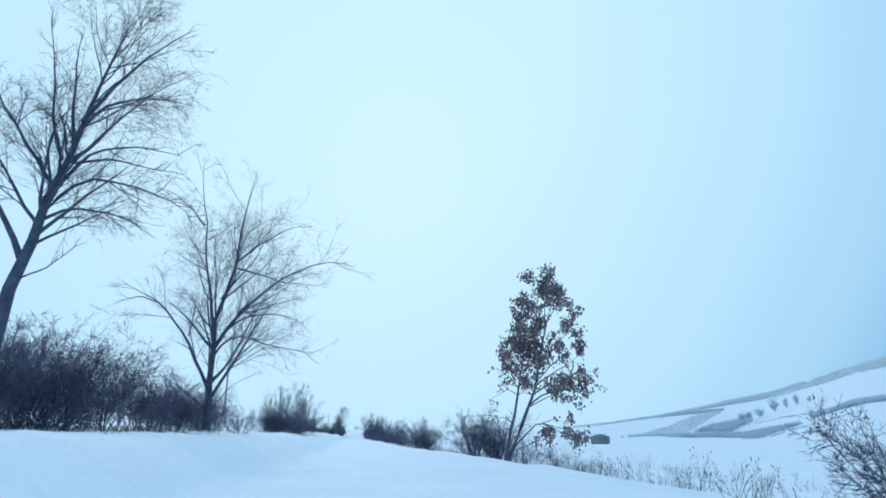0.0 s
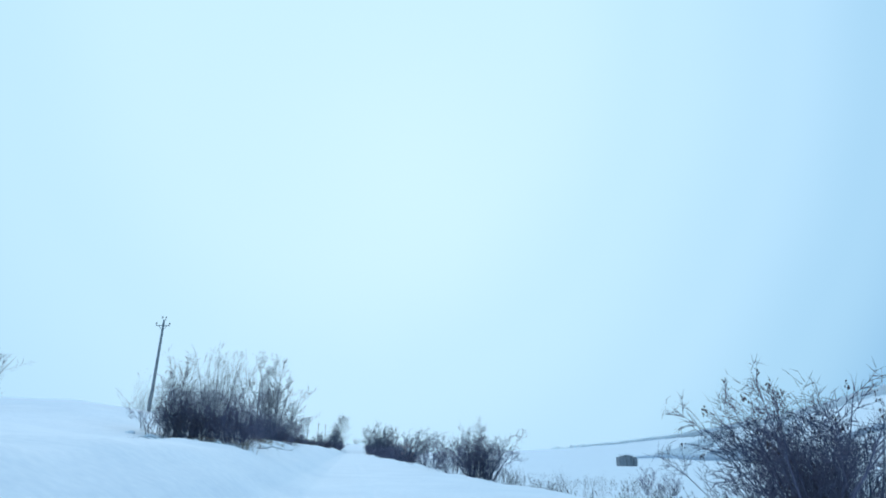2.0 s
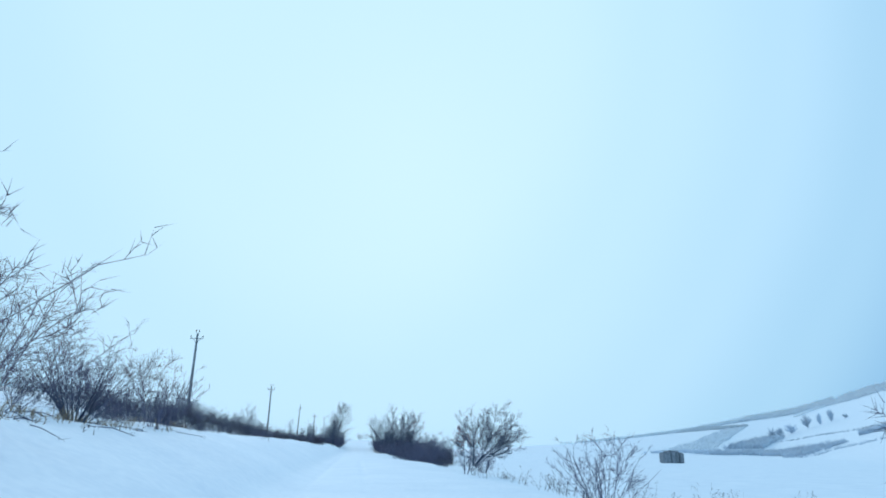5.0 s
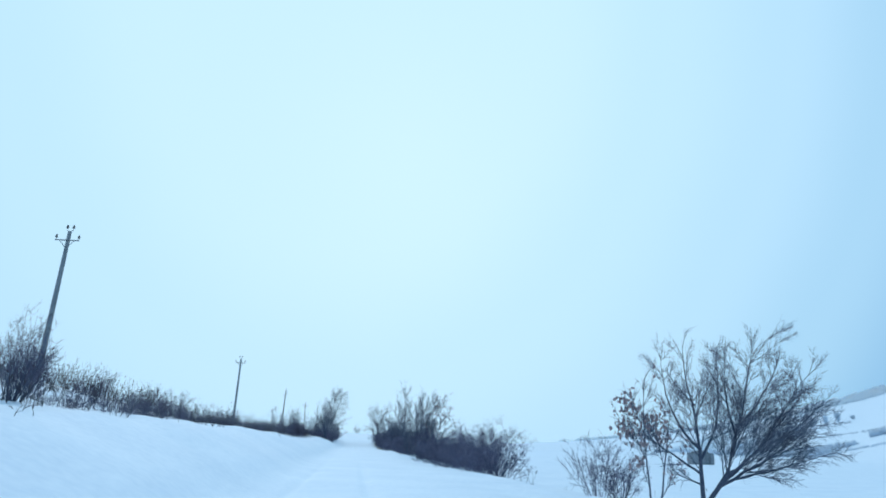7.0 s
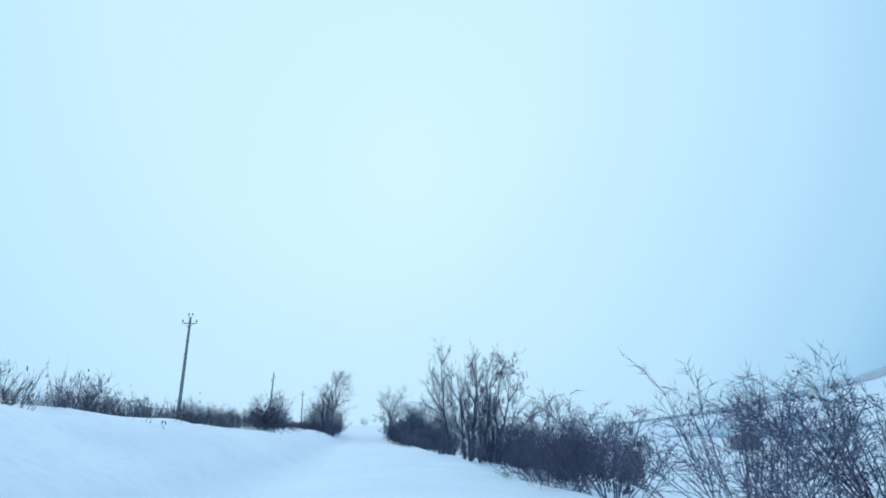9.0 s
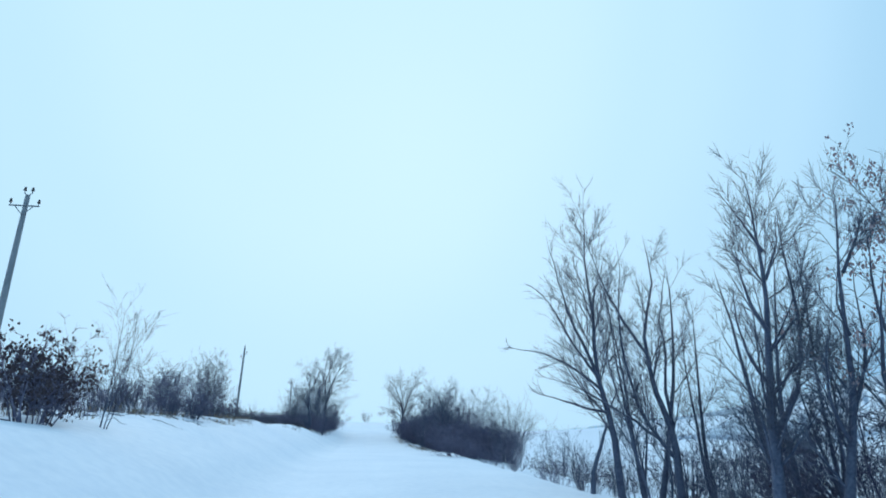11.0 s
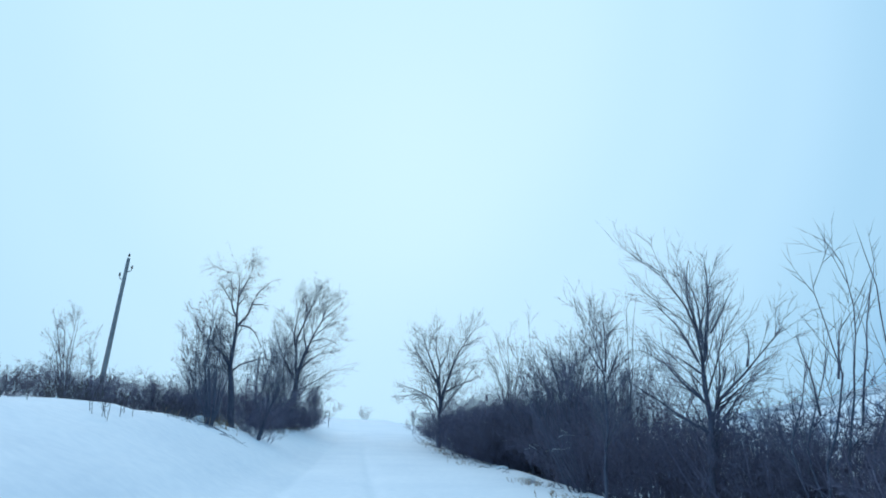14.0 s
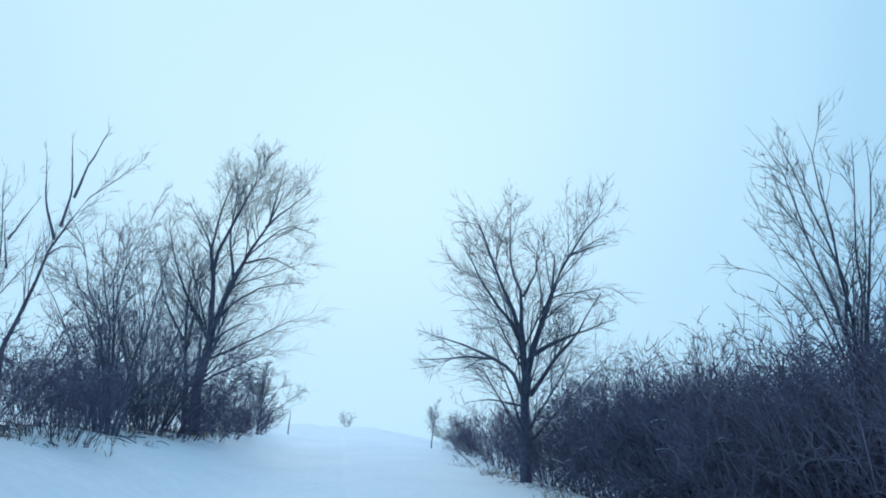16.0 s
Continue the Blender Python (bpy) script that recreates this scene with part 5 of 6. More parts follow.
# usual growth of each kind against its first plant
NATURAL = {dense_a.name: 1.35, dense_b.name: 1.2, dense_c.name: 1.35, fan_a.name: 0.93, fan_b.name: 0.92, open_b.name: 0.95, leafy_a.name: 0.9, thin_a.name: 0.74, thin_b.name: 0.8, core_a.name: 1.35, low_a.name: 1.3}
LOW = "low leafless bush half buried in drifted snow"
for src, x, y, size, rise, label in (
        # bank by the first trees
        (dense_a, -10.4, 25.0, 1.0, 1.0, ""), (dense_c, -12.8, 22.6, 1.25, 1.0, ""), (dense_b, -10.0, 28.6, 0.95, 1.0, ""), (dense_b, -11.6, 24.0, 1.15, 1.0, ""), (dense_c, -12.6, 29.0, 1.2, 1.0, ""), (dense_a, -9.4, 30.6, 0.8, 0.9, ""), 
        (dense_c, -9.6, 33.5, 0.95, 0.8, LOW), (dense_a, -10.8, 36.0, 0.8, 0.9, ""), (low_a, -6.4, 36.4, 0.5, 0.75, LOW), (low_a, -5.6, 35.8, 0.42, 0.8, LOW), (dense_b, -9.2, 35.6, 0.75, 0.9, ""),
        (dense_c, -11.8, 42.0, 0.75, 0.8, ""), (dense_a, -12.4, 49.5, 0.6, 0.9, ""), (core_a, -11.7, 49.2, 0.8, 0.95, ""), (dense_b, -7.5, 35.5, 0.72, 0.95, ""), (dense_a, -8.6, 34.4, 0.62, 0.95, ""), (core_a, -10.0, 48.3, 0.58, 0.92, ""), (core_a, -19.2, 67.0, 0.8, 0.95, ""), (dense_a, -20.6, 68.0, 0.8, 1.0, ""),
        # thicket on the drift
        (dense_a, -4.9, 63.8, 0.55, 0.9, ""), (dense_b, -6.2, 64.8, 0.75, 0.95, ""), (dense_a, -8.2, 65.4, 0.65, 1.0, ""), (open_b, -7.2, 64.2, 0.75, 1.0, ""), (fan_l, -8.2, 65.6, 0.72, 1.0, ""), (dense_c, -5.4, 66.8, 0.42, 0.85, ""), (dense_b, -7.4, 67.6, 0.5, 0.9, ""),
        (fan_b, -8.0, 68.8, 0.38, 1.0, ""), (thin_b, -7.9, 71.6, 0.8, 1.0, ""), (thin_a, -7.3, 70.2, 0.7, 1.0, ""), (dense_b, -5.4, 71.5, 0.38, 0.8, ""), (thin_a, -9.6, 66.0, 0.7, 1.0, ""), (dense_c, -5.6, 77.0, 0.5, 0.8, LOW),
        # shrubs before the open bank
        (dense_c, -9.6, 81.0, 0.38, 0.8, LOW), (dense_b, -5.6, 87.0, 0.75, 0.85, ""), (dense_c, -5.2, 84.6, 0.6, 0.8, ""), (dense_a, -6.6, 91.0, 0.85, 0.9, ""), (dense_a, -8.0, 95.5, 0.85, 0.9, ""), (open_b, -7.2, 99.0, 0.85, 0.9, ""), (dense_c, -6.4, 103.0, 0.7, 0.8, LOW), (open_a, -8.0, 86.5, 0.7, 0.9, ""),
        (open_b, -7.3, 125.0, 0.5, 1.25, ""), (dense_b, -7.7, 121.0, 0.4, 0.5, ""), (dense_c, -7.4, 127.6, 0.36, 0.5, ""), (dense_b, -7.3, 131.0, 0.36, 0.5, ""), (dense_a, -7.6, 135.0, 0.34, 0.5, ""), (open_b, -8.4, 111.0, 0.5, 1.1, ""), (dense_c, -9.0, 104.0, 0.7, 0.8, LOW), (open_b, -16.0, 143.2, 0.6, 1.0, LOW), (dense_c, -17.0, 145.5, 0.55, 0.9, LOW), (open_a, -13.0, 132.0, 0.5, 0.8, LOW),
        # low growth in the weeds
        (open_a, -9.4, 108.0, 0.36, 0.9, LOW), (dense_c, -10.2, 112.5, 0.34, 0.8, LOW), (open_b, -9.8, 118.0, 0.38, 0.9, LOW), (dense_b, -11.0, 121.5, 0.36, 0.8, LOW), (open_a, -10.4, 127.0, 0.42, 0.9, LOW),
        (dense_c, -11.6, 130.0, 0.42, 0.8, LOW), (open_b, -10.6, 137.0, 0.40, 0.9, LOW), (dense_a, -12.0, 141.0, 0.36, 0.8, LOW), (open_a, -10.2, 148.0, 0.42, 0.9, LOW), (dense_c, -9.6, 154.0, 0.44, 0.8, LOW),
        (open_b, -9.0, 160.5, 0.42, 0.9, LOW), (dense_b, -9.4, 166.0, 0.36, 0.8, LOW), (open_a, -8.6, 171.5, 0.42, 0.9, LOW), (dense_c, -8.8, 176.0, 0.44, 0.8, LOW),
        # verge further on
        (dense_c, -6.0, 179.4, 0.5, 0.8, ""), (open_a, -6.8, 186.0, 0.7, 0.8, ""), (thin_b, -7.0, 191.0, 0.6, 1.0, ""), (fan_l, -7.3, 191.6, 0.42, 1.0, ""), (dense_c, -7.0, 192.2, 0.4, 0.8, ""), (open_b, -6.2, 190.4, 0.6, 0.9, ""),
        (fan_l, -8.1, 201.0, 0.7, 1.0, ""), (fan_l, -8.6, 201.5, 0.66, 1.0, ""), (fan_l, -7.7, 200.8, 0.55, 1.0, ""), (fan_l, -9.5, 197.8, 0.5, 1.0, ""), (dense_b, -8.1, 201.2, 0.5, 0.85, ""), (dense_a, -9.4, 197.6, 0.5, 0.9, ""), (open_a, -8.6, 203.5, 0.3, 0.8, LOW),
        (dense_c, -13.0, 243.0, 0.6, 0.6, LOW), (dense_c, -10.5, 240.5, 0.6, 0.7, LOW), (thin_a, -10.4, 229.6, 0.6, 1.0, ""), (dense_b, -8.6, 229.4, 0.5, 0.7, LOW),
        # brush under the roadside trees
        (dense_c, -6.6, 229.0, 0.55, 0.8, ""), (dense_c, -5.0, 232.4, 0.75, 0.8, ""), (dense_a, -6.6, 234.6, 0.8, 0.85, ""), (fan_b, -7.6, 237.5, 0.4, 1.0, ""), (dense_c, -3.5, 230.2, 0.42, 0.9, ""), (dense_b, -3.9, 229.6, 0.36, 0.9, ""),
        (dense_b, -5.2, 238.4, 0.75, 0.85, ""), (fan_b, -8.2, 241.6, 0.6, 1.0, ""), (dense_a, -5.2, 244.6, 0.6, 0.8, ""), (dense_c, -4.6, 248.2, 0.95, 0.9, ""),
        (dense_b, -4.4, 252.6, 0.9, 0.85, ""), (dense_a, -4.0, 256.4, 0.7, 0.7, ""), (dense_c, -3.8, 261.0, 0.6, 0.6, LOW), (dense_b, -5.4, 246.6, 0.85, 0.9, ""), (dense_c, -6.6, 249.0, 0.8, 0.9, ""), (dense_a, -3.6, 253.8, 0.55, 0.7, LOW),
        (dense_b, -4.6, 268.0, 0.7, 0.6, LOW), (dense_c, -5.4, 276.0, 0.8, 0.6, LOW), (open_a, 2.4, 345.0, 0.8, 0.9, LOW),
        # field edge on the low side
        (open_a, 14.8, 13.0, 1.15, 1.0, ""), (open_b, 15.6, 15.0, 1.2, 1.0, ""), (open_b, 12.4, 51.6, 1.1, 1.1, ""), (core_a, 11.8, 50.2, 0.66, 1.0, ""), (dense_b, 10.1, 49.6, 0.75, 1.05, ""),
        (dense_c, 8.0, 85.0, 0.95, 1.0, ""), (open_b, 9.6, 86.0, 1.3, 1.05, ""), (open_a, 11.4, 87.2, 1.25, 1.0, ""), (dense_b, 10.6, 88.6, 0.95, 0.95, ""), (open_b, 10.8, 86.2, 1.2, 1.0, ""),
        (dense_c, 8.6, 103.0, 0.8, 0.75, LOW), (open_b, 27.6, 92.0, 0.7, 0.9, LOW), (open_a, 30.2, 92.6, 0.6, 0.9, LOW), (dense_c, 8.2, 164.0, 0.85, 0.8, ""), (dense_b, 9.4, 161.5, 0.8, 0.8, ""), (open_b, 9.8, 135.0, 0.66, 0.9, LOW), (open_a, 11.4, 136.4, 0.75, 0.9, ""),
        (dense_c, 7.4, 141.5, 0.8, 0.8, ""), (dense_b, 7.0, 146.0, 0.9, 0.85, ""), (dense_a, 7.8, 150.0, 0.95, 0.85, ""), (open_b, 8.8, 147.4, 0.95, 1.0, ""), (dense_c, 6.8, 154.5, 0.95, 0.9, ""),
        (dense_b, 6.6, 159.0, 0.9, 0.85, ""), (dense_a, 9.6, 167.0, 0.95, 0.85, ""), (dense_b, 11.0, 169.5, 1.0, 0.85, ""), (open_b, 9.2, 165.6, 0.9, 1.0, ""), (leafy_a, 12.2, 166.5, 1.1, 1.1, ""),
        (low_a, 6.4, 183.6, 0.4, 0.8, LOW), (thin_b, 9.4, 180.6, 0.9, 1.0, ""), (thin_a, 8.0, 184.0, 0.6, 1.0, ""), (dense_b, 8.6, 179.4, 0.75, 0.7, LOW), (dense_c, 9.8, 173.2, 0.85, 0.9, ""), (dense_b, 12.6, 178.2, 0.8, 0.9, ""), (dense_c, 11.4, 171.6, 0.7, 0.9, ""), (dense_b, 12.8, 174.6, 0.7, 0.9, ""), (dense_a, 13.6, 177.4, 0.7, 0.9, ""), (thin_b, 10.9, 175.6, 0.85, 1.0, ""), (leafy_a, 12.4, 176.4, 1.0, 1.2, ""), (dense_a, 9.4, 176.8, 0.85, 0.9, ""), (dense_a, 10.8, 181.0, 0.7, 0.8, ""), (thin_b, 10.6, 184.2, 0.55, 1.0, ""), (low_a, 9.0, 187.0, 0.32, 0.8, LOW), (low_a, 6.4, 196.0, 0.3, 0.8, LOW), (low_a, 6.6, 186.6, 0.28, 0.8, LOW), (thin_b, 6.9, 185.2, 0.5, 1.0, ""), (thin_b, 7.5, 187.0, 0.5, 1.0, ""), (thin_a, 6.5, 184.2, 0.5, 1.0, ""), (low_a, 7.2, 189.6, 0.26, 0.9, LOW), (low_a, 6.6, 193.0, 0.28, 0.8, LOW), (low_a, 7.0, 199.6, 0.34, 0.9, LOW), (low_a, 7.8, 196.6, 0.3, 0.8, LOW), (low_a, 6.8, 203.4, 0.4, 0.8, LOW), (dense_c, 5.8, 203.0, 0.8, 0.7, ""),
        (open_a, 9.8, 176.0, 0.85, 1.0, ""), (open_b, 10.6, 178.4, 0.95, 1.0, ""), (thin_b, 8.9, 178.6, 0.8, 1.0, ""), (thin_b, 8.2, 180.0, 0.7, 1.0, ""), (thin_a, 9.8, 179.8, 0.8, 1.0, ""), (thin_b, 7.3, 178.0, 0.55, 1.0, ""), (thin_b, 6.9, 182.6, 0.5, 1.0, ""), (open_b, 9.0, 182.8, 0.8, 1.0, ""), (open_a, 11.4, 182.0, 0.9, 1.0, ""), (thin_b, 11.0, 188.0, 0.5, 1.0, ""), (thin_a, 12.2, 190.0, 0.5, 1.0, ""), (thin_b, 12.8, 204.5, 0.95, 1.0, ""), (thin_a, 13.2, 207.5, 1.0, 1.0, ""), (thin_b, 9.0, 205.5, 0.8, 1.0, "")):
    thicket_at(low_a if label == LOW else src, x, y, size, None, label, "low bushes" if label == LOW else "", rise)

# scattered low bushes along the open bank
rng_l = np.random.default_rng(55)
for y in np.arange(99.0, 205.0, 1.35):
    x = float(np.interp(y, [99, 120, 150, 180, 205], [-7.6, -7.8, -7.8, -7.2, -7.4])) - rng_l.uniform(0, 1) ** 1.6 * 5.0
    thicket_at(low_a, x, y, rng_l.uniform(0.16, 0.36), rng_l.uniform(0, 360), LOW, "low bushes", rng_l.uniform(0.7, 1.0))

# low brush along the crest of the last stretch of bank
BRUSH = "low tangled brown brush along the snowy bank"
for y in np.arange(219.0, 236.5, 0.8):
    x = float(np.interp(y, [219, 230, 241], [-7.0, -7.2, -6.4])) - rng_l.uniform(0, 1) * 4.5
    thicket_at((dense_a, dense_b, dense_c)[int(rng_l.integers(3))], x, y, rng_l.uniform(0.26, 0.46), rng_l.uniform(0, 360), BRUSH, "low bushes", rng_l.uniform(0.7, 1.0))

# the long hedge along the low side
rng_h = np.random.default_rng(5)
n_h = 0
for y in np.arange(206.0, 264.0, 2.9):
    for row, depth in enumerate((0.0, 2.2)):
        if 226 < y < 232 and row == 0:
            continue
        src = (dense_a, dense_b, dense_c)[n_h % 3]
        tallness = float(np.interp(y, [205, 214, 219, 224, 230, 236, 241, 247, 255, 264], [0.40, 0.45, 0.52, 0.70, 0.78, 0.92, 0.98, 0.84, 0.65, 0.42])) * (1.0 + 0.06 * row)
        thicket_at(src, float(np.interp(y, [205, 215, 224, 232, 241, 250, 264], [7.2, 7.0, 6.7, 7.3, 6.9, 6.5, 7.2])) + depth + rng_h.uniform(-0.3, 0.3), y + rng_h.uniform(-0.6, 0.6), tallness * rng_h.uniform(0.9, 1.08), rng_h.uniform(0, 360), "dense dark leafless hedge shrub along snowy road", "hedge along the road", rng_h.uniform(0.85, 1.0))
        n_h += 1
# tall vase-shaped shrubs of the hedge
vase = first(shrub("tall_shrub", 35, n=15, spread=0.7, tall=5.0, r0=0.055, kids=(9, 6, 4), base=0.9, up=0.07, mats=(BARK, BUSH), least=0.006, open_angle=0.85, wig=0.6, least_tall=0.82, drop=0.78, rise=1.6), "tall rounded leafless shrub with curving dark stems", 7.4, 225.4, 0.86, 0, "tall hedge shrubs")
for x, y, size in ((8.6, 224.2, 0.9), (7.5, 227.6, 0.84), (8.9, 227.0, 0.95), (9.4, 231.8, 0.9), (10.2, 225.6, 0.95), (7.0, 223.4, 0.72), (9.4, 235.2, 0.85), (11.2, 234.0, 0.95)):
    thicket_at(vase, x, y, size, None, "tall rounded leafless shrub with curving dark stems", "tall hedge shrubs", 1.0)
for x, y, size in ((7.9, 208.6, 0.58), (7.4, 211.4, 0.64), (9.0, 210.4, 0.66), (9.4, 207.8, 0.55), (8.6, 212.0, 0.66), (11.0, 215.0, 0.7), (10.8, 211.6, 0.62), (8.2, 213.6, 0.7), (9.6, 213.0, 0.7), (7.0, 214.6, 0.6), (7.8, 216.6, 0.68), (9.6, 216.8, 0.64), (7.6, 219.4, 0.66), (6.8, 217.6, 0.6), (8.6, 218.6, 0.66), (6.6, 220.8, 0.62), (8.2, 236.0, 0.92), (7.6, 238.6, 0.9), (9.6, 238.0, 0.92), (8.6, 239.8, 0.88), (6.9, 239.6, 0.8), (10.2, 240.2, 0.9), (7.2, 241.2, 0.84), (8.8, 241.6, 0.84), (6.4, 244.0, 0.68), (7.6, 244.8, 0.7), (7.0, 233.0, 0.8), (8.2, 234.4, 0.9), (7.2, 235.2, 0.85), (9.2, 233.6, 0.9), (7.9, 230.8, 0.6), (8.3, 228.6, 0.55), (6.3, 231.6, 0.5), (6.8, 232.7, 0.62), (6.3, 233.6, 0.6), (7.0, 231.4, 0.55), (6.6, 234.8, 0.66), (6.1, 236.2, 0.6)):
    thicket_at(core_a, x, y, size, None, "dense dark leafless hedge shrub along snowy road", "hedge along the road", 0.95)
for x, y, size in ((-11.2, 25.6, 0.72), (-12.4, 27.6, 0.8), (-10.6, 28.2, 0.62), (-14.0, 24.4, 0.85), (-12.0, 22.6, 0.72), (-5.0, 62.8, 0.42), (-6.4, 64.0, 0.36), (-7.8, 64.8, 0.42), (-5.6, 242.6, 0.45), (-5.0, 247.0, 0.5), (-6.0, 236.4, 0.5), (-4.5, 240.6, 0.42), (-4.4, 235.6, 0.38), (-4.0, 250.6, 0.42), (-3.7, 256.4, 0.34), (-7.6, 234.0, 0.42), (-9.0, 238.4, 0.42)):
    thicket_at(core_a, x, y, size, None, DENSE, "roadside thickets", 0.9)
# tall growth standing in the hedge
for src, x, y, size, rise in ((fan_l, 9.6, 234.8, 1.0, 1.0), (fan_b, 12.6, 235.4, 1.0, 1.0),
                              (fan_a, 11.3, 212.7, 0.72, 1.0), (thin_b, 13.0, 216.0, 1.0, 1.0), (fan_l, 8.0, 240.6, 0.8, 1.0)):
    thicket_at(src, x, y, size, None, "tall leafless stems fanning up out of the hedge", "tall roadside shrubs", rise)

# many-stemmed tree with a few leaves left
LV_C = [dict(n=10, u=(0.15, 0.95), angle=(18, 42), ratio=(0.34, 0.58), up=0.03, wig=0.05, m=5, thick=0.5, least=0.009, drop=0.78),
        dict(n=7, u=(0.12, 0.98), angle=(16, 36), ratio=(0.42, 0.7), up=0.02, wig=0.05, m=3, thick=0.5, least=0.007, drop=0.35),
        dict(n=4, u=(0.12, 1.0), angle=(18, 38), ratio=(0.45, 0.8), up=0.02, wig=0.06, m=2, thick=0.6, least=0.0055, short=0.25)]
LV_P = [dict(n=18, u=(0.16, 0.96), angle=(22, 50), ratio=(0.24, 0.46), up=0.05, wig=0.05, m=5, thick=0.45, least=0.0075, drop=0.6),
        dict(n=7, u=(0.15, 0.96), angle=(20, 44), ratio=(0.4, 0.7), up=0.04, wig=0.06, m=3, thick=0.5, least=0.0055, drop=0.35),
        dict(n=5, u=(0.12, 1.0), angle=(20, 46), ratio=(0.4, 0.75), up=0.03, wig=0.07, m=2, thick=0.6, least=0.0042, short=0.15)]
grown("small_tree", 81, 8.9, 124.6, [
    ([(-0.71, 0.03), (-0.67, 0.77), (-0.65, 1.42), (-0.67, 2.2), (-0.77, 3.01), (-0.79, 3.85), (-0.72, 4.22)], 0.07, 0.01, 0.1),
    ([(-0.63, 1.09), (-0.17, 1.76), (0.08, 2.56), (0.19, 3.4), (0.16, 4.07)], 0.045, 0.009, 0.3),
    ([(-0.65, 1.31), (-1.16, 1.85), (-1.45, 2.53), (-1.57, 3.22), (-1.6, 3.76)], 0.045, 0.009, -0.4),
    ([(-0.67, 0.71), (-1.35, 1.19), (-1.92, 1.62), (-2.42, 2.11)], 0.04, 0.009, 0.3),
    ([(-0.65, 2.09), (-0.26, 2.91), (0.03, 3.63)], 0.03, 0.009, -0.3),
    ([(-0.65, 2.37), (-1.09, 3.0), (-1.21, 3.59)], 0.03, 0.009, 0.4),
    ([(-0.62, 0.03), (-0.0, 0.72), (0.15, 1.32), (0.51, 2.0), (0.76, 2.82), (1.03, 3.67), (1.69, 4.38)], 0.075, 0.01, 0.0),
    ([(-0.15, 0.55), (0.77, 1.21), (1.42, 2.01), (2.12, 2.97), (2.71, 3.54)], 0.055, 0.009, -0.3),
    ([(-0.22, 0.45), (0.99, 1.0), (1.99, 1.57), (2.75, 2.04), (3.41, 2.29)], 0.05, 0.009, 0.4),
    ([(0.33, 1.65), (0.25, 2.45), (0.44, 3.28), (0.7, 4.15)], 0.04, 0.009, 0.5),
    ([(0.49, 1.88), (1.27, 2.71), (1.8, 3.45), (2.16, 4.08)], 0.04, 0.009, 0.2),
    ([(0.9, 1.27), (1.92, 1.91), (2.69, 2.75)], 0.04, 0.009, -0.6),
    ([(0.17, 0.61), (1.35, 0.87), (2.18, 1.17), (2.74, 1.35)], 0.04, 0.009, -0.7),
    ([(1.45, 2.04), (2.14, 2.38), (2.88, 3.05)], 0.03, 0.009, 0.5),
    ([(-0.67, 0.45), (-1.06, 0.6), (-1.52, 0.76), (-1.85, 1.08)], 0.03, 0.009, -0.6),
], "small wide-crowned bare tree with forked trunks beside field", LV_P, 0.75, 0.95, 0.8)
rng_c = np.random.default_rng(82)
ob = tree("small_tree", rng_c, stems(rng_c, 2, 0.3, 4.2, 0.0, 0.04, k=8, base=0.2, up=0.05), LV_C, (BARK, TWIG), (0.12, 0.12), apart=True)
tagged(place(ob, 8.0, 127.0, 0.0, 1.05), "slim young tree with few brown leaves", "tree")

# grove of slender trunks with wide side boughs
LV_G = [dict(n=12, u=(0.12, 0.95), angle=(26, 50), ratio=(0.20, 0.38), up=0.05, wig=0.05, m=6, thick=0.4, least=0.007, drop=0.55),
        dict(n=7, u=(0.12, 0.92), angle=(20, 44), ratio=(0.36, 0.62), up=0.05, wig=0.06, m=3, thick=0.45, least=0.005, drop=0.35),
        dict(n=5, u=(0.10, 0.92), angle=(20, 46), ratio=(0.42, 0.75), up=0.04, wig=0.06, m=2, thick=0.55, least=0.0038, short=0.2)]
tagged(grown("bare_tree", 89, 6.2, 181.0, [
    ([(0.15, -0.5), (0.1, 0.43), (0.12, 1.0), (-0.07, 1.73), (-0.17, 2.4), (-0.28, 3.2), (-0.25, 4.5), (-0.36, 5.5), (-0.3, 6.7), (-0.28, 7.4)], 0.11, 0.012, 0.1),
    ([(-0.15, 2.2), (-0.46, 3.3), (-0.8, 4.0), (-1.11, 5.3), (-1.35, 6.6)], 0.055, 0.010, 0.3),
    ([(-0.25, 2.6), (-0.94, 3.55), (-1.42, 4.4), (-1.84, 4.8), (-2.3, 4.95)], 0.04, 0.009, -0.4),
    ([(-0.18, 2.3), (-0.96, 2.9), (-1.65, 3.25), (-2.3, 3.3), (-2.6, 3.5)], 0.04, 0.009, 0.5),
    ([(-0.1, 1.75), (-0.7, 1.85), (-1.38, 2.05), (-2.0, 2.2), (-2.25, 2.5)], 0.035, 0.009, -0.3),
    ([(-0.25, 4.4), (-0.09, 5.0), (0.27, 5.65)], 0.035, 0.009, 0.3),
    ([(-0.6, -0.5), (-0.53, 0.44), (-0.28, 1.0), (-0.06, 1.65)], 0.08, 0.05, 0.0),
], "slender dark-trunked bare tree in roadside grove", LV_G, 0.9), "", "", "trees of the grove")
GROVE = "slender dark-trunked bare tree in roadside grove"
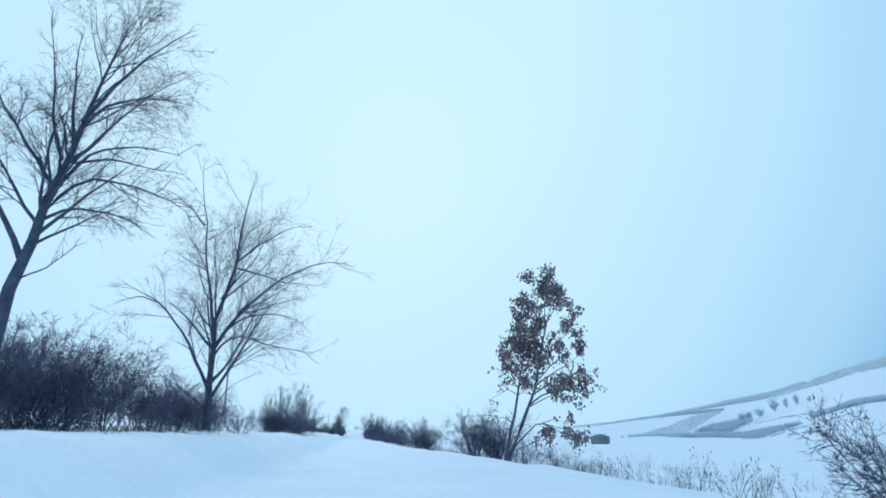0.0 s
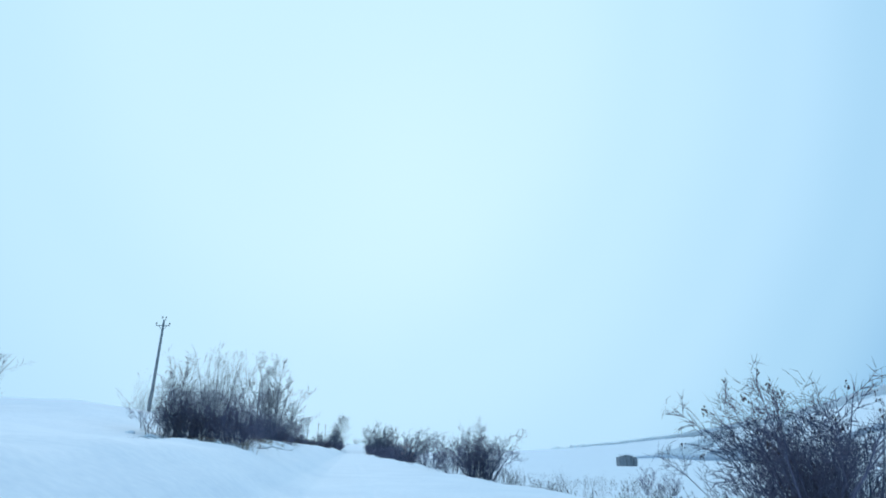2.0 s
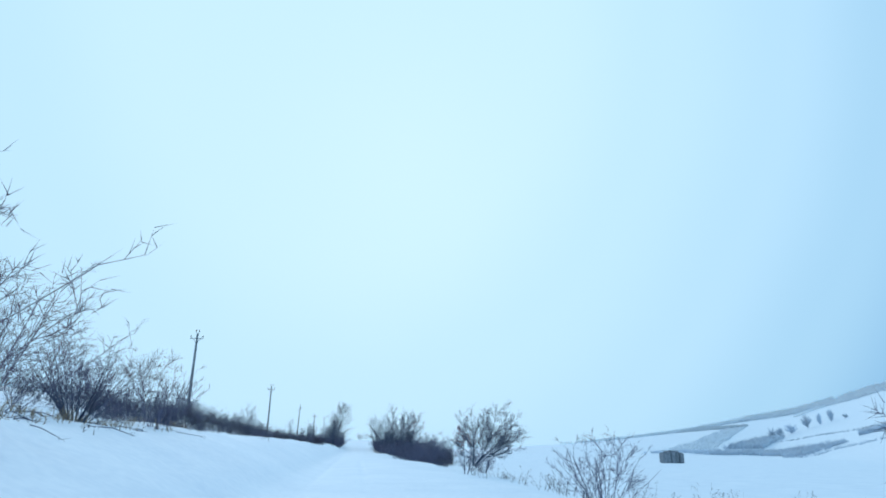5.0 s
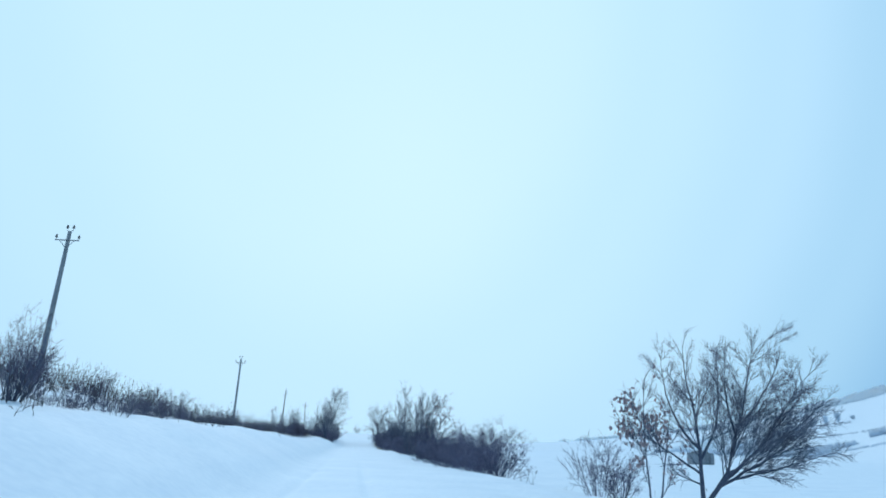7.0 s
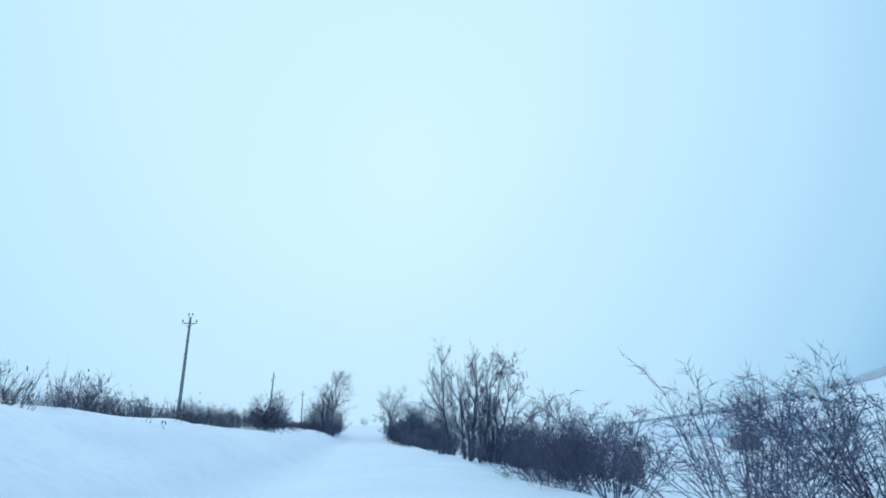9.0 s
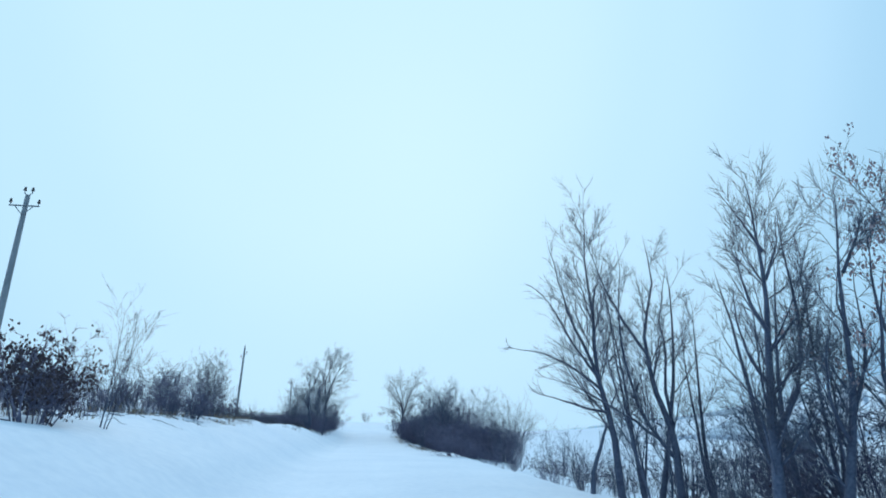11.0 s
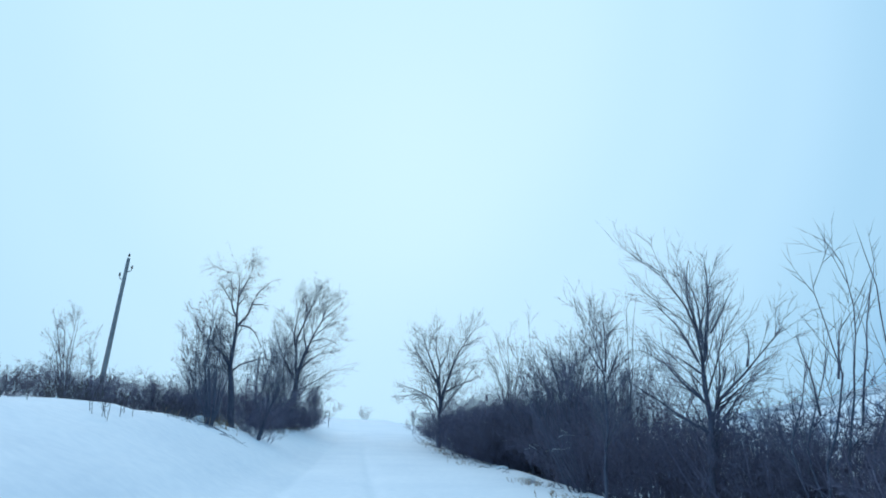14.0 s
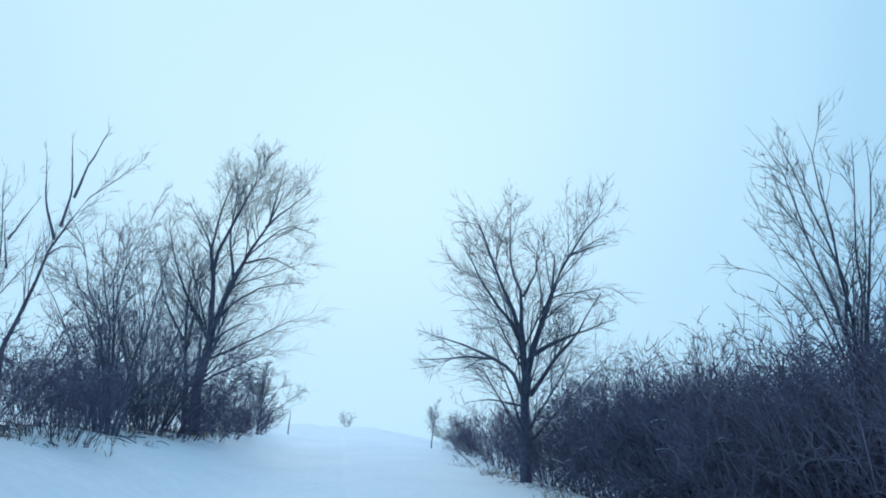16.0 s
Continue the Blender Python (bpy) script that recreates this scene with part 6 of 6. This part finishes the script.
tagged(grown("bare_tree", 92, 7.6, 180.7, [
    ([(0.13, -0.68), (0.14, 0.59), (0.09, 1.46), (-0.29, 2.21), (-0.41, 3.12), (-0.42, 4.05), (-0.06, 5.01), (-0.09, 5.99), (-0.19, 6.83)], 0.12, 0.012, 0.1),
    ([(0.14, 0.59), (-0.48, 1.33), (-0.96, 2.22), (-1.12, 3.28), (-1.21, 4.37), (-1.06, 5.33), (-1.17, 6.15)], 0.06, 0.01, -0.4),
    ([(-0.4, 3.27), (-0.91, 4.05), (-1.4, 5.16), (-1.6, 5.98), (-1.8, 6.72)], 0.045, 0.009, 0.3),
    ([(-0.33, 1.18), (-1.46, 1.93), (-2.52, 2.46), (-3.52, 2.67)], 0.04, 0.009, -0.5),
    ([(0.09, 1.46), (-0.01, 2.51), (0.17, 3.42), (0.09, 4.21), (0.43, 5.17), (0.67, 6.0)], 0.05, 0.009, 0.5),
], "bare tree with winding dark trunk in roadside grove", LV_G, 0.85, 0.97), "", "", "trees of the grove")
tagged(grown("bare_tree", 93, 7.0, 176.2, [
    ([(-0.11, -0.5), (0.08, 0.83), (0.15, 1.52), (0.22, 2.47), (0.36, 3.46), (0.44, 4.48), (0.46, 5.54), (0.41, 6.35), (0.29, 7.19)], 0.14, 0.012, 0.1),
    ([(0.14, 1.41), (0.65, 1.99), (0.95, 2.83), (1.13, 3.71), (1.12, 4.74), (1.16, 5.68), (1.36, 6.51)], 0.07, 0.01, 0.5),
    ([(0.31, 3.33), (-0.05, 3.96), (-0.25, 4.6), (-0.49, 5.13)], 0.05, 0.009, -0.4),
    ([(0.43, 4.41), (0.91, 5.27), (1.17, 6.09)], 0.04, 0.009, 0.4),
    ([(0.47, 5.0), (0.21, 5.8), (0.02, 6.62)], 0.04, 0.009, 0.5),
    ([(0.19, 2.23), (-0.23, 2.84), (-0.52, 3.46), (-0.66, 4.22)], 0.05, 0.009, -0.6),
    ([(0.3, 2.96), (0.78, 3.58), (1.31, 4.09)], 0.04, 0.009, -0.5),
], "tall straight bare tree with stout dark trunk in grove", LV_G, 0.8, 0.92, 0.85), "", "", "trees of the grove")
tagged(grown("bare_tree", 94, 7.5, 175.2, [
    ([(-0.24, -0.42), (0.1, 0.84), (0.3, 1.71), (0.5, 2.62), (0.55, 3.56), (0.65, 4.54), (0.81, 5.55), (0.94, 6.74)], 0.12, 0.012, 0.1),
    ([(0.3, 1.71), (0.77, 2.62), (1.0, 3.32), (1.12, 4.17), (1.35, 5.05)], 0.055, 0.01, 0.5),
    ([(0.55, 3.21), (0.3, 3.8), (0.24, 4.54)], 0.04, 0.009, -0.4),
    ([(0.66, 4.42), (1.13, 5.17), (1.47, 5.69), (1.72, 6.36)], 0.045, 0.009, 0.4),
    ([(0.2, 1.27), (-0.12, 1.94), (-0.22, 2.63), (-0.26, 3.33)], 0.05, 0.009, -0.5),
], GROVE, LV_G, 0.8, 0.90, 0.75), "", "", "trees of the grove")
LV_L = [dict(n=8, u=(0.2, 0.95), angle=(20, 46), ratio=(0.22, 0.42), up=0.03, wig=0.06, m=5, thick=0.45, least=0.008, drop=0.4),
        dict(n=5, u=(0.15, 0.95), angle=(20, 46), ratio=(0.4, 0.7), up=0.02, wig=0.08, m=3, thick=0.5, least=0.006, drop=0.3),
        dict(n=4, u=(0.12, 1.0), angle=(20, 50), ratio=(0.4, 0.75), up=0.0, wig=0.08, m=2, thick=0.6, least=0.005, short=0.15)]
tagged(grown("withered_leaved_tree", 95, 8.4, 175.0, [
    ([(-0.3, -0.43), (0.06, 0.82), (0.53, 1.91), (0.78, 3.06), (0.82, 4.14), (0.79, 5.26)], 0.09, 0.012, 0.1),
    ([(0.02, -0.43), (0.73, 0.81), (1.03, 1.9), (1.46, 2.94), (1.88, 3.9)], 0.08, 0.01, 0.5),
    ([(0.3, -0.43), (1.5, 1.01), (2.16, 1.89), (2.64, 2.69)], 0.06, 0.01, -0.3),
    ([(0.13, 1.04), (-0.17, 2.15), (-0.17, 3.06), (-0.12, 3.89)], 0.06, 0.01, -0.5),
    ([(0.78, 3.06), (1.34, 3.77), (1.64, 4.64)], 0.05, 0.01, 0.4),
    ([(0.73, 0.81), (1.62, 1.67), (2.36, 2.23), (2.87, 2.52)], 0.05, 0.01, 0.5),
    ([(0.53, 1.91), (0.17, 2.83), (0.18, 3.77), (0.45, 4.75)], 0.05, 0.01, 0.2),
], "spreading tree with scattered withered reddish leaves in grove", LV_L, 1.0, 1.0, 1.0, (0.24, 0.075)), "", "", "trees of the grove")
for i, (x, y, tall, lean, r0, n) in enumerate(((8.6, 177.6, 9.0, 0.0, 0.11, 2), (6.0, 178.4, 6.0, -0.6, 0.05, 1), (8.8, 176.8, 7.0, 0.1, 0.08, 2), (9.4, 173.2, 5.6, 0.1, 0.07, 1),
                                               (7.7, 182.4, 9.0, -0.4, 0.13, 2), (9.0, 181.2, 8.6, -0.2, 0.10, 1), (8.5, 184.6, 7.0, -0.2, 0.07, 1))):
    rng_g = np.random.default_rng(90 + i)
    ob = tree("bare_tree", rng_g, stems(rng_g, n + 1, 0.34, tall * 0.8, lean, r0 * 0.8, k=9, base=0.35, up=0.05, wig=0.05), LV_G, (BARK, TWIG), apart=True)
    tagged(place(ob, x, y), GROVE, "tree", "trees of the grove")
rng_g = np.random.default_rng(101)
ob = tree("small_tree", rng_g, stems(rng_g, 1, 0.1, 2.9, 0.0, 0.05, k=7, base=0.0, up=0.05), LV_C, (BARK, TWIG), apart=True)
tagged(place(ob, 5.2, 260.6), "small bare tree at the snowy verge", "tree")
grown("small_tree", 102, -3.5, 260.3, [
    ([(0.0, 1.2), (0.02, 2.0), (0.05, 2.9), (0.0, 3.9), (-0.15, 5.0)], 0.06, 0.009, 0.1),
    ([(0.03, 2.4), (0.4, 3.0), (0.8, 3.7), (1.3, 4.4)], 0.04, 0.008, 0.3),
    ([(0.03, 2.5), (-0.35, 3.1), (-0.6, 3.9), (-0.75, 4.7)], 0.04, 0.008, -0.3),
    ([(0.05, 2.9), (0.25, 3.7), (0.45, 4.7)], 0.03, 0.008, 0.4),
    ([(0.02, 2.1), (-0.5, 2.5), (-1.1, 2.8)], 0.03, 0.008, 0.2),
    ([(0.04, 2.2), (0.7, 2.6), (1.3, 2.9)], 0.03, 0.008, -0.3),
], "small open-crowned bare tree at the snowy verge", LV_P, 0.8)


# ---- snow-laden branches lying in the hedge, lumps along the drifts ----
def snowy_branch(x, y, z, turn, reach, seed, tilt=0.0):
    rng = np.random.default_rng(seed)
    root = new("lying_branch")
    g = [(0, 0, 0), (reach * 0.35, 0.05, 0.06), (reach * 0.7, -0.04, 0.02), (reach, 0.05, -0.10)]
    P, R = limb(g, 0.022, 0.008, rng, 9, 0.05)
    side, thin = sprout(rng, P[None], R[None], 4, (0.3, 0.95), (25, 55), (0.25, 0.4), 0.0, 0.1, 3, 0.6, 0.007)
    part_mesh("wood", mesh_from("wood", *joined([tubes(P[None], R[None], 6), tubes(side, thin, 4)])), BARK, root)
    Q = P[1:-1] + np.array([0, 0, 0.022])
    part_mesh("snow", mesh_from("snow", *tubes(Q[None], (R[1:-1] * 0.7)[None], 6)), SNOW_CLOD, root, "white snow along the branch")
    p = on(x, y)
    root.matrix_basis = pose(p.x, p.y, p.z + z, 0, tilt, turn)
    return tagged(root, "dark fallen branch carrying a line of snow", "branch", "snowy branches in the hedge")


for i, (x, y, z, turn, reach, tilt) in enumerate(((6.2, 226.4, 1.0, 40, 0.9, 12), (6.3, 228.2, 0.7, -35, 1.1, -8), (6.2, 231.4, 1.2, 60, 1.0, 18), (6.0, 236.6, 1.1, -50, 1.0, 24), (5.9, 222.6, 0.8, 35, 0.8, -15))):
    snowy_branch(x, y, z, turn, reach, 500 + i, tilt)


rng_b = np.random.default_rng(66)
for i in range(16):
    y = rng_b.uniform(219, 246)
    x = float(np.interp(y, [215, 224, 232, 241, 250], [6.2, 6.0, 6.4, 6.1, 5.8])) - rng_b.uniform(0.0, 0.5)
    snowy_branch(x, y, rng_b.uniform(0.6, 1.7), rng_b.uniform(-70, 70), rng_b.uniform(0.35, 0.9), 520 + i, rng_b.uniform(-18, 18))


def litter(seed, n, x0, x1, y0, y1):
    """Thin dead twigs fallen on the snow, bent and half sunk."""
    rng = np.random.default_rng(seed)
    x, y = rng.uniform(x0, x1, n), rng.uniform(y0, y1, n)
    w, L = rng.uniform(0, 2 * math.pi, n), rng.uniform(0.25, 0.9, n)
    d = np.stack([np.cos(w), np.sin(w)], 1)
    pts = []
    for q in (0.0, 0.35, 0.7, 1.0):
        px, py = x + d[:, 0] * L * q + rng.normal(0, 0.03, n), y + d[:, 1] * L * q + rng.normal(0, 0.03, n)
        pts.append(np.stack([px, py, height(px, py) + 0.01 + 0.10 * rng.random(n) * math.sin(math.pi * min(q + 0.1, 1.0))], 1))
    P = np.stack(pts, 1)
    R = rng.uniform(0.006, 0.014, n)[:, None] * np.array([[1.0, 0.85, 0.6, 0.25]])
    S, Q = sprout(rng, P, R, 2, (0.3, 0.9), (25, 55), (0.3, 0.5), 0.05, 0.1, 2, 0.7, 0.004)
    ob = part_mesh("dead_twigs", mesh_from("dead_twigs", *joined([tubes(P, R, 4), tubes(S, Q, 3)])), BARK)
    return tagged(ob, "dead twigs strewn on snow at foot of thickets", "twigs", "", "stuff")


for seed, n, *spot in ((701, 170, -6.2, -3.9, 224, 262), (702, 60, -8.4, -4.2, 60, 70), (703, 60, -6.8, -5.2, 176, 204), (704, 50, 4.9, 6.0, 206, 246), (705, 40, -7.4, -5.8, 24, 38), (706, 60, -7.2, -5.4, 82, 104)):
    litter(seed, n, *spot)
# one longer branch fallen on the drift
fallen = snowy_branch(-4.2, 64.4, 0.06, -8, 1.7, 540, 4)
fallen["label"] = "long dead branch lying on the snowdrift"


def snow_lump(x, y, w, seed):
    bm = bmesh.new()
    bmesh.ops.create_icosphere(bm, subdivisions=3, radius=1.0)
    for v in bm.verts:
        n = noise.noise(v.co * 1.6 + Vector((seed * 3.1, 0, 0))) * 0.35 + noise.noise(v.co * 4.0 + Vector((0, seed * 1.7, 0))) * 0.10
        v.co = Vector((v.co.x, v.co.y * 0.75, v.co.z * 0.55)) * (1 + n) * w
    ob = part("snow_lump", bm, SNOW_CLOD)
    for f in ob.data.polygons:
        f.use_smooth = True
    p = on(x, y, w * 0.18)
    ob.matrix_basis = pose(p.x, p.y, p.z, 0, 0, seed * 47 % 360)
    return tagged(ob, "rounded lump of crusted snow by brushwood", "snow lump", "snow lumps on the bank")


for i, (x, y, w) in enumerate(((-5.4, 61.8, 0.22), (-6.4, 62.2, 0.28), (-7.3, 62.6, 0.20), (-8.4, 63.2, 0.30), (-4.6, 62.8, 0.18), (-4.3, 64.6, 0.20), (-9.4, 63.8, 0.26), (-4.6, 231.8, 0.20), (-4.9, 233.6, 0.26), (-4.4, 235.6, 0.18), (-5.6, 228.4, 0.28), (-6.4, 227.2, 0.22), (-4.3, 239.4, 0.20), (-3.9, 244.2, 0.22), (-3.7, 249.6, 0.24), (-6.6, 87.0, 0.20), (-5.0, 82.6, 0.18), (5.4, 224.0, 0.22), (5.9, 229.6, 0.26))):
    snow_lump(x, y, w, i + 1)


# ---- dry weeds standing in the snow ----
def weeds(seed, spots, tall, label, heads=0.3, mat=WEED):
    """One patch of dead stalks, each bent, with side stalks and some seed heads. spots: x, y of each tuft."""
    rng = np.random.default_rng(seed)
    x, y = spots
    n = len(x)
    z = height(x, y) - 0.05
    h = tall * (0.75 + 0.45 * waves(x, y, 3.0, seed)) * rng.uniform(0.4, 1.15, n)
    d = unit(np.stack([rng.normal(0.05, 0.32, n), rng.normal(0, 0.32, n), np.ones(n)], 1))
    pts = [np.stack([x, y, z], 1)]
    for _ in range(2):
        d = unit(d + rng.normal(size=(n, 3)) * 0.15)
        pts.append(pts[-1] + d * (h / 2)[:, None])
    P = np.stack(pts, 1)
    R = np.repeat(np.linspace(0.009, 0.005, 3)[None], n, 0)
    pieces = [tubes(P, R, 3)]
    S, Q = sprout(rng, P, R, 3, (0.35, 1.0), (20, 50), (0.2, 0.45), 0.06, 0.15, 1, 0.8, 0.005)
    pieces.append(tubes(S, Q, 3))
    pick = rng.random(len(S)) < heads
    tip = S[pick, -1]
    head = np.stack([tip, tip + np.array([0, 0, 0.05]), tip + rng.normal(size=tip.shape) * 0.02 + np.array([0, 0, 0.11])], 1)
    pieces.append(tubes(head, np.repeat(np.array([[0.006, 0.018, 0.004]]), len(head), 0), 4))
    ob = part_mesh("dry_weeds", mesh_from("dry_weeds", *joined(pieces)), mat)
    return tagged(ob, label, "weeds", "", "stuff")


def strip(seed, n, x0, x1, y0, y1, clump=5):
    """Tufts strewn over a stretch, in clumps."""
    rng = np.random.default_rng(seed)
    k = max(1, n // clump)
    cx, cy = rng.uniform(x0, x1, k), rng.uniform(y0, y1, k)
    return np.repeat(cx, clump) + rng.normal(0, 0.22, k * clump), np.repeat(cy, clump) + rng.normal(0, 0.3, k * clump)


DRY = "dry brown weed stalks standing in snow"
weeds(201, strip(1, 2700, -16, -6.8, 104, 150, 7), 1.3, DRY, 0.15)
weeds(202, strip(2, 2000, -14, -6.6, 148, 184, 7), 1.25, DRY, 0.15)
weeds(203, strip(3, 1500, -13, -6.6, 184, 232, 8), 1.05, DRY)
weeds(204, strip(4, 60, -7.5, -5.2, 20, 33, 5), 0.5, DRY)
weeds(205, strip(5, 240, 11.0, 18.0, 4, 44, 8), 1.4, DRY)
weeds(206, strip(6, 260, 9.5, 14.0, 56, 84, 6), 1.1, DRY)
weeds(207, strip(7, 220, 8.0, 14.0, 100, 140, 6), 1.0, DRY)
weeds(208, strip(8, 420, 7.5, 16.0, 184, 208, 6), 1.4, DRY)
weeds(217, strip(17, 360, 13, 26, 198, 216, 7), 1.3, DRY)
weeds(209, strip(9, 48, -6.4, -5.2, 95, 180, 4), 0.35, DRY)
weeds(210, strip(10, 90, -6.4, -4.6, 205, 262, 5), 0.45, DRY)
weeds(212, strip(12, 1000, 13, 34, 28, 118, 7), 1.7, DRY)
weeds(213, strip(13, 220, 10.5, 20, 30, 60, 8), 1.6, DRY)
weeds(214, strip(14, 110, -9.6, -6.2, 62.5, 66.5, 5), 2.2, DRY)
weeds(215, strip(15, 260, -9.0, -5.4, 226, 246, 6), 0.8, DRY)
weeds(216, strip(16, 240, 15.5, 24, 42, 60, 10), 2.0, DRY)
weeds(211, strip(11, 220, 16.0, 46.0, 20, 160, 4), 0.8, DRY)

# short tawny grass along the foot of the thickets
TAWNY = material("tawny_grass", (0.16, 0.115, 0.08), (0.34, 0.26, 0.18), 0.9, 3.0, 6.0, 0.0, 0.0, 0.1, 0.15)
GRASS = "short tawny grass at the edge of the drifts"
weeds(221, strip(21, 500, -6.6, -4.2, 60, 78, 12), 0.30, GRASS, 0.0, TAWNY)
weeds(222, strip(22, 420, -7.6, -5.6, 82, 106, 12), 0.28, GRASS, 0.0, TAWNY)
weeds(223, strip(23, 620, -5.8, -4.0, 224, 262, 12), 0.30, GRASS, 0.0, TAWNY)
weeds(226, strip(26, 260, -10.0, -5.4, 217, 241, 8), 0.85, DRY)
weeds(224, strip(24, 380, 4.6, 5.4, 206, 256, 12), 0.26, GRASS, 0.0, TAWNY)
weeds(225, strip(25, 300, -9.2, -6.2, 20, 36, 12), 0.30, GRASS, 0.0, TAWNY)
weeds(226, strip(26, 420, -7.2, -5.4, 178, 206, 12), 0.28, GRASS, 0.0, TAWNY)


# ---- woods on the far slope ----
def far_woods(seed, x, y, tall, label, mat=HAZED):
    """Distant leafless trees, each a sheaf of upright boughs with haze in their colour."""
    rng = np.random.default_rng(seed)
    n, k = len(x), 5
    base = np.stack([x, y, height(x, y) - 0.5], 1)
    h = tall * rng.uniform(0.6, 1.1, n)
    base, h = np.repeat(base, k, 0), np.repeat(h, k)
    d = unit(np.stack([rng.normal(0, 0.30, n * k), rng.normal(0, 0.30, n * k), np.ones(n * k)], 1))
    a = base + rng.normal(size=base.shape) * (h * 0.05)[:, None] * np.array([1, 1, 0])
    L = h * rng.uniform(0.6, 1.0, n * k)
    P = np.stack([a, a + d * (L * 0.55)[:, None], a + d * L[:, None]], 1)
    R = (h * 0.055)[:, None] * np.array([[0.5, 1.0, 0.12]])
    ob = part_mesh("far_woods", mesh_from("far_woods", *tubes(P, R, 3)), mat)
    return tagged(ob, label, "woods", "", "stuff")


def belt(seed, line, n, wide, thin=1.0):
    """Trees strewn along a line; thin below 1 lets the growth thin out towards its start."""
    rng = np.random.default_rng(seed)
    g = np.array(line, dtype=float)
    s = np.concatenate([[0], np.cumsum(np.linalg.norm(np.diff(g, axis=0), axis=1))])
    q = s[-1] * rng.uniform(0, 1, n) ** thin
    w = rng.uniform(-1, 1, n) * np.interp(q, [0, s[-1]], wide)
    i = np.clip(np.searchsorted(s, q) - 1, 0, len(g) - 2)
    t = unit(g[i + 1] - g[i])
    p = g[i] + t * (q - s[i])[:, None]
    return p[:, 0] - t[:, 1] * w, p[:, 1] + t[:, 0] * w


def bearings(*line):
    """Plan points from bearings east of north (degrees) and distances, seen from the road."""
    return [(d * math.sin(radians(b)), 80 + d * math.cos(radians(b))) for b, d in line]


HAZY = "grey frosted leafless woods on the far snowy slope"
HAZY_FOOT = "dark rimed leafless woods along the foot of the far slope"
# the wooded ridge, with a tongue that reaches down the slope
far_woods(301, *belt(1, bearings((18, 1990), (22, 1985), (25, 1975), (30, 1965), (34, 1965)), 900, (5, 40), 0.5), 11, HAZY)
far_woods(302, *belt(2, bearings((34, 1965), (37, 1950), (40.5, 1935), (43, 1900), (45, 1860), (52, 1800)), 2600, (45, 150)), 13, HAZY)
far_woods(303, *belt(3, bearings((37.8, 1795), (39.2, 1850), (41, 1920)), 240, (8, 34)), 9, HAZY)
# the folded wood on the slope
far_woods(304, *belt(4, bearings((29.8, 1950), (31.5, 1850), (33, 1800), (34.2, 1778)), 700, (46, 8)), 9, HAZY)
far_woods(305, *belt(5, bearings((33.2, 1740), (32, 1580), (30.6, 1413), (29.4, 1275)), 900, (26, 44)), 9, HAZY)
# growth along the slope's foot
far_woods(306, *belt(6, bearings((25.5, 1215), (27.3, 1235), (29.4, 1240), (31.8, 1185)), 330, (4, 26), 0.6), 8, HAZY, HALF_HAZED)
far_woods(307, *belt(7, bearings((31, 1190), (34.2, 1190), (36.4, 1165), (38, 1125), (39.4, 1085)), 1000, (26, 40)), 10, HAZY_FOOT, HALF_HAZED)
far_woods(308, *belt(8, bearings((33.6, 1270), (34.8, 1360), (36.0, 1410)), 380, (34, 20)), 15, HAZY_FOOT, HALF_HAZED)
far_woods(309, *belt(9, bearings((41.9, 1150), (43.0, 1140), (44.5, 1130), (48, 1105)), 560, (7, 16)), 11, HAZY_FOOT, HALF_HAZED)
far_woods(310, *belt(10, bearings((36, 1360), (39.3, 1311), (42.2, 1222), (44, 1190)), 150, (3, 7)), 4.5, "thin line of scrub across the far slope", HALF_HAZED)
far_woods(311, *belt(11, bearings((36.3, 1010), (38.5, 1040), (40.2, 1066), (42.2, 1034), (46, 1000)), 240, (3, 9)), 4.5, "dark scrub along the edge of the snow field", HALF_HAZED)


def far_tree(bearing, away, tall, wide, seed):
    """A distant round-headed tree: short trunk and a dome of haze-tinted boughs that fork once."""
    rng = np.random.default_rng(seed)
    root = new("far_tree")
    n = 60
    d = unit(rng.normal(size=(n, 3)))
    top = d * np.array([wide * 0.5, wide * 0.5, tall * 0.45]) * rng.uniform(0.75, 1.0, (n, 1)) + np.array([0, 0, tall * 0.54])
    low = np.zeros((n, 3)) + np.array([0, 0, 1.0]) * np.maximum(top[:, 2:] * 0.55, tall * 0.08)
    P = np.stack([low, low * 0.45 + top * 0.55 + rng.normal(size=(n, 3)) * 0.6, top], 1)
    R = np.full((n, 1), tall * 0.035) * np.array([[0.6, 1.0, 0.15]])
    S, Q = sprout(rng, P, R, 4, (0.4, 1.0), (20, 50), (0.25, 0.4), 0.05, 0.1, 2, 0.7, 0.25)
    T = np.array([[[0, 0, -1.0], [0, 0, tall * 0.25], [0, 0, tall * 0.5]]])
    part_mesh("trunk", mesh_from("trunk", *tubes(T, np.array([[0.55, 0.45, 0.3]]), 6)), HALF_HAZED, root)
    part_mesh("crown", mesh_from("crown", *joined([tubes(P, R, 3), tubes(S, Q, 3)])), HALF_HAZED, root)["kind"] = "stuff"
    x, y = bearings((bearing, away))[0]
    root.matrix_basis = Matrix.Translation(on(x, y, 0.3))
    return tagged(root, "round-headed haze-tinted leafless tree on the far slope", "tree", "row of trees on the far slope")


for i, (b, d, tall, wide) in enumerate(((35.9, 1415, 26, 22), (36.5, 1425, 22, 20), (37.3, 1450, 22, 30), (38.5, 1470, 31, 24), (39.4, 1478, 25, 14), (40.2, 1474, 28, 15), (41.2, 1468, 10, 12))):
    far_tree(b, d, tall, wide, 320 + i)
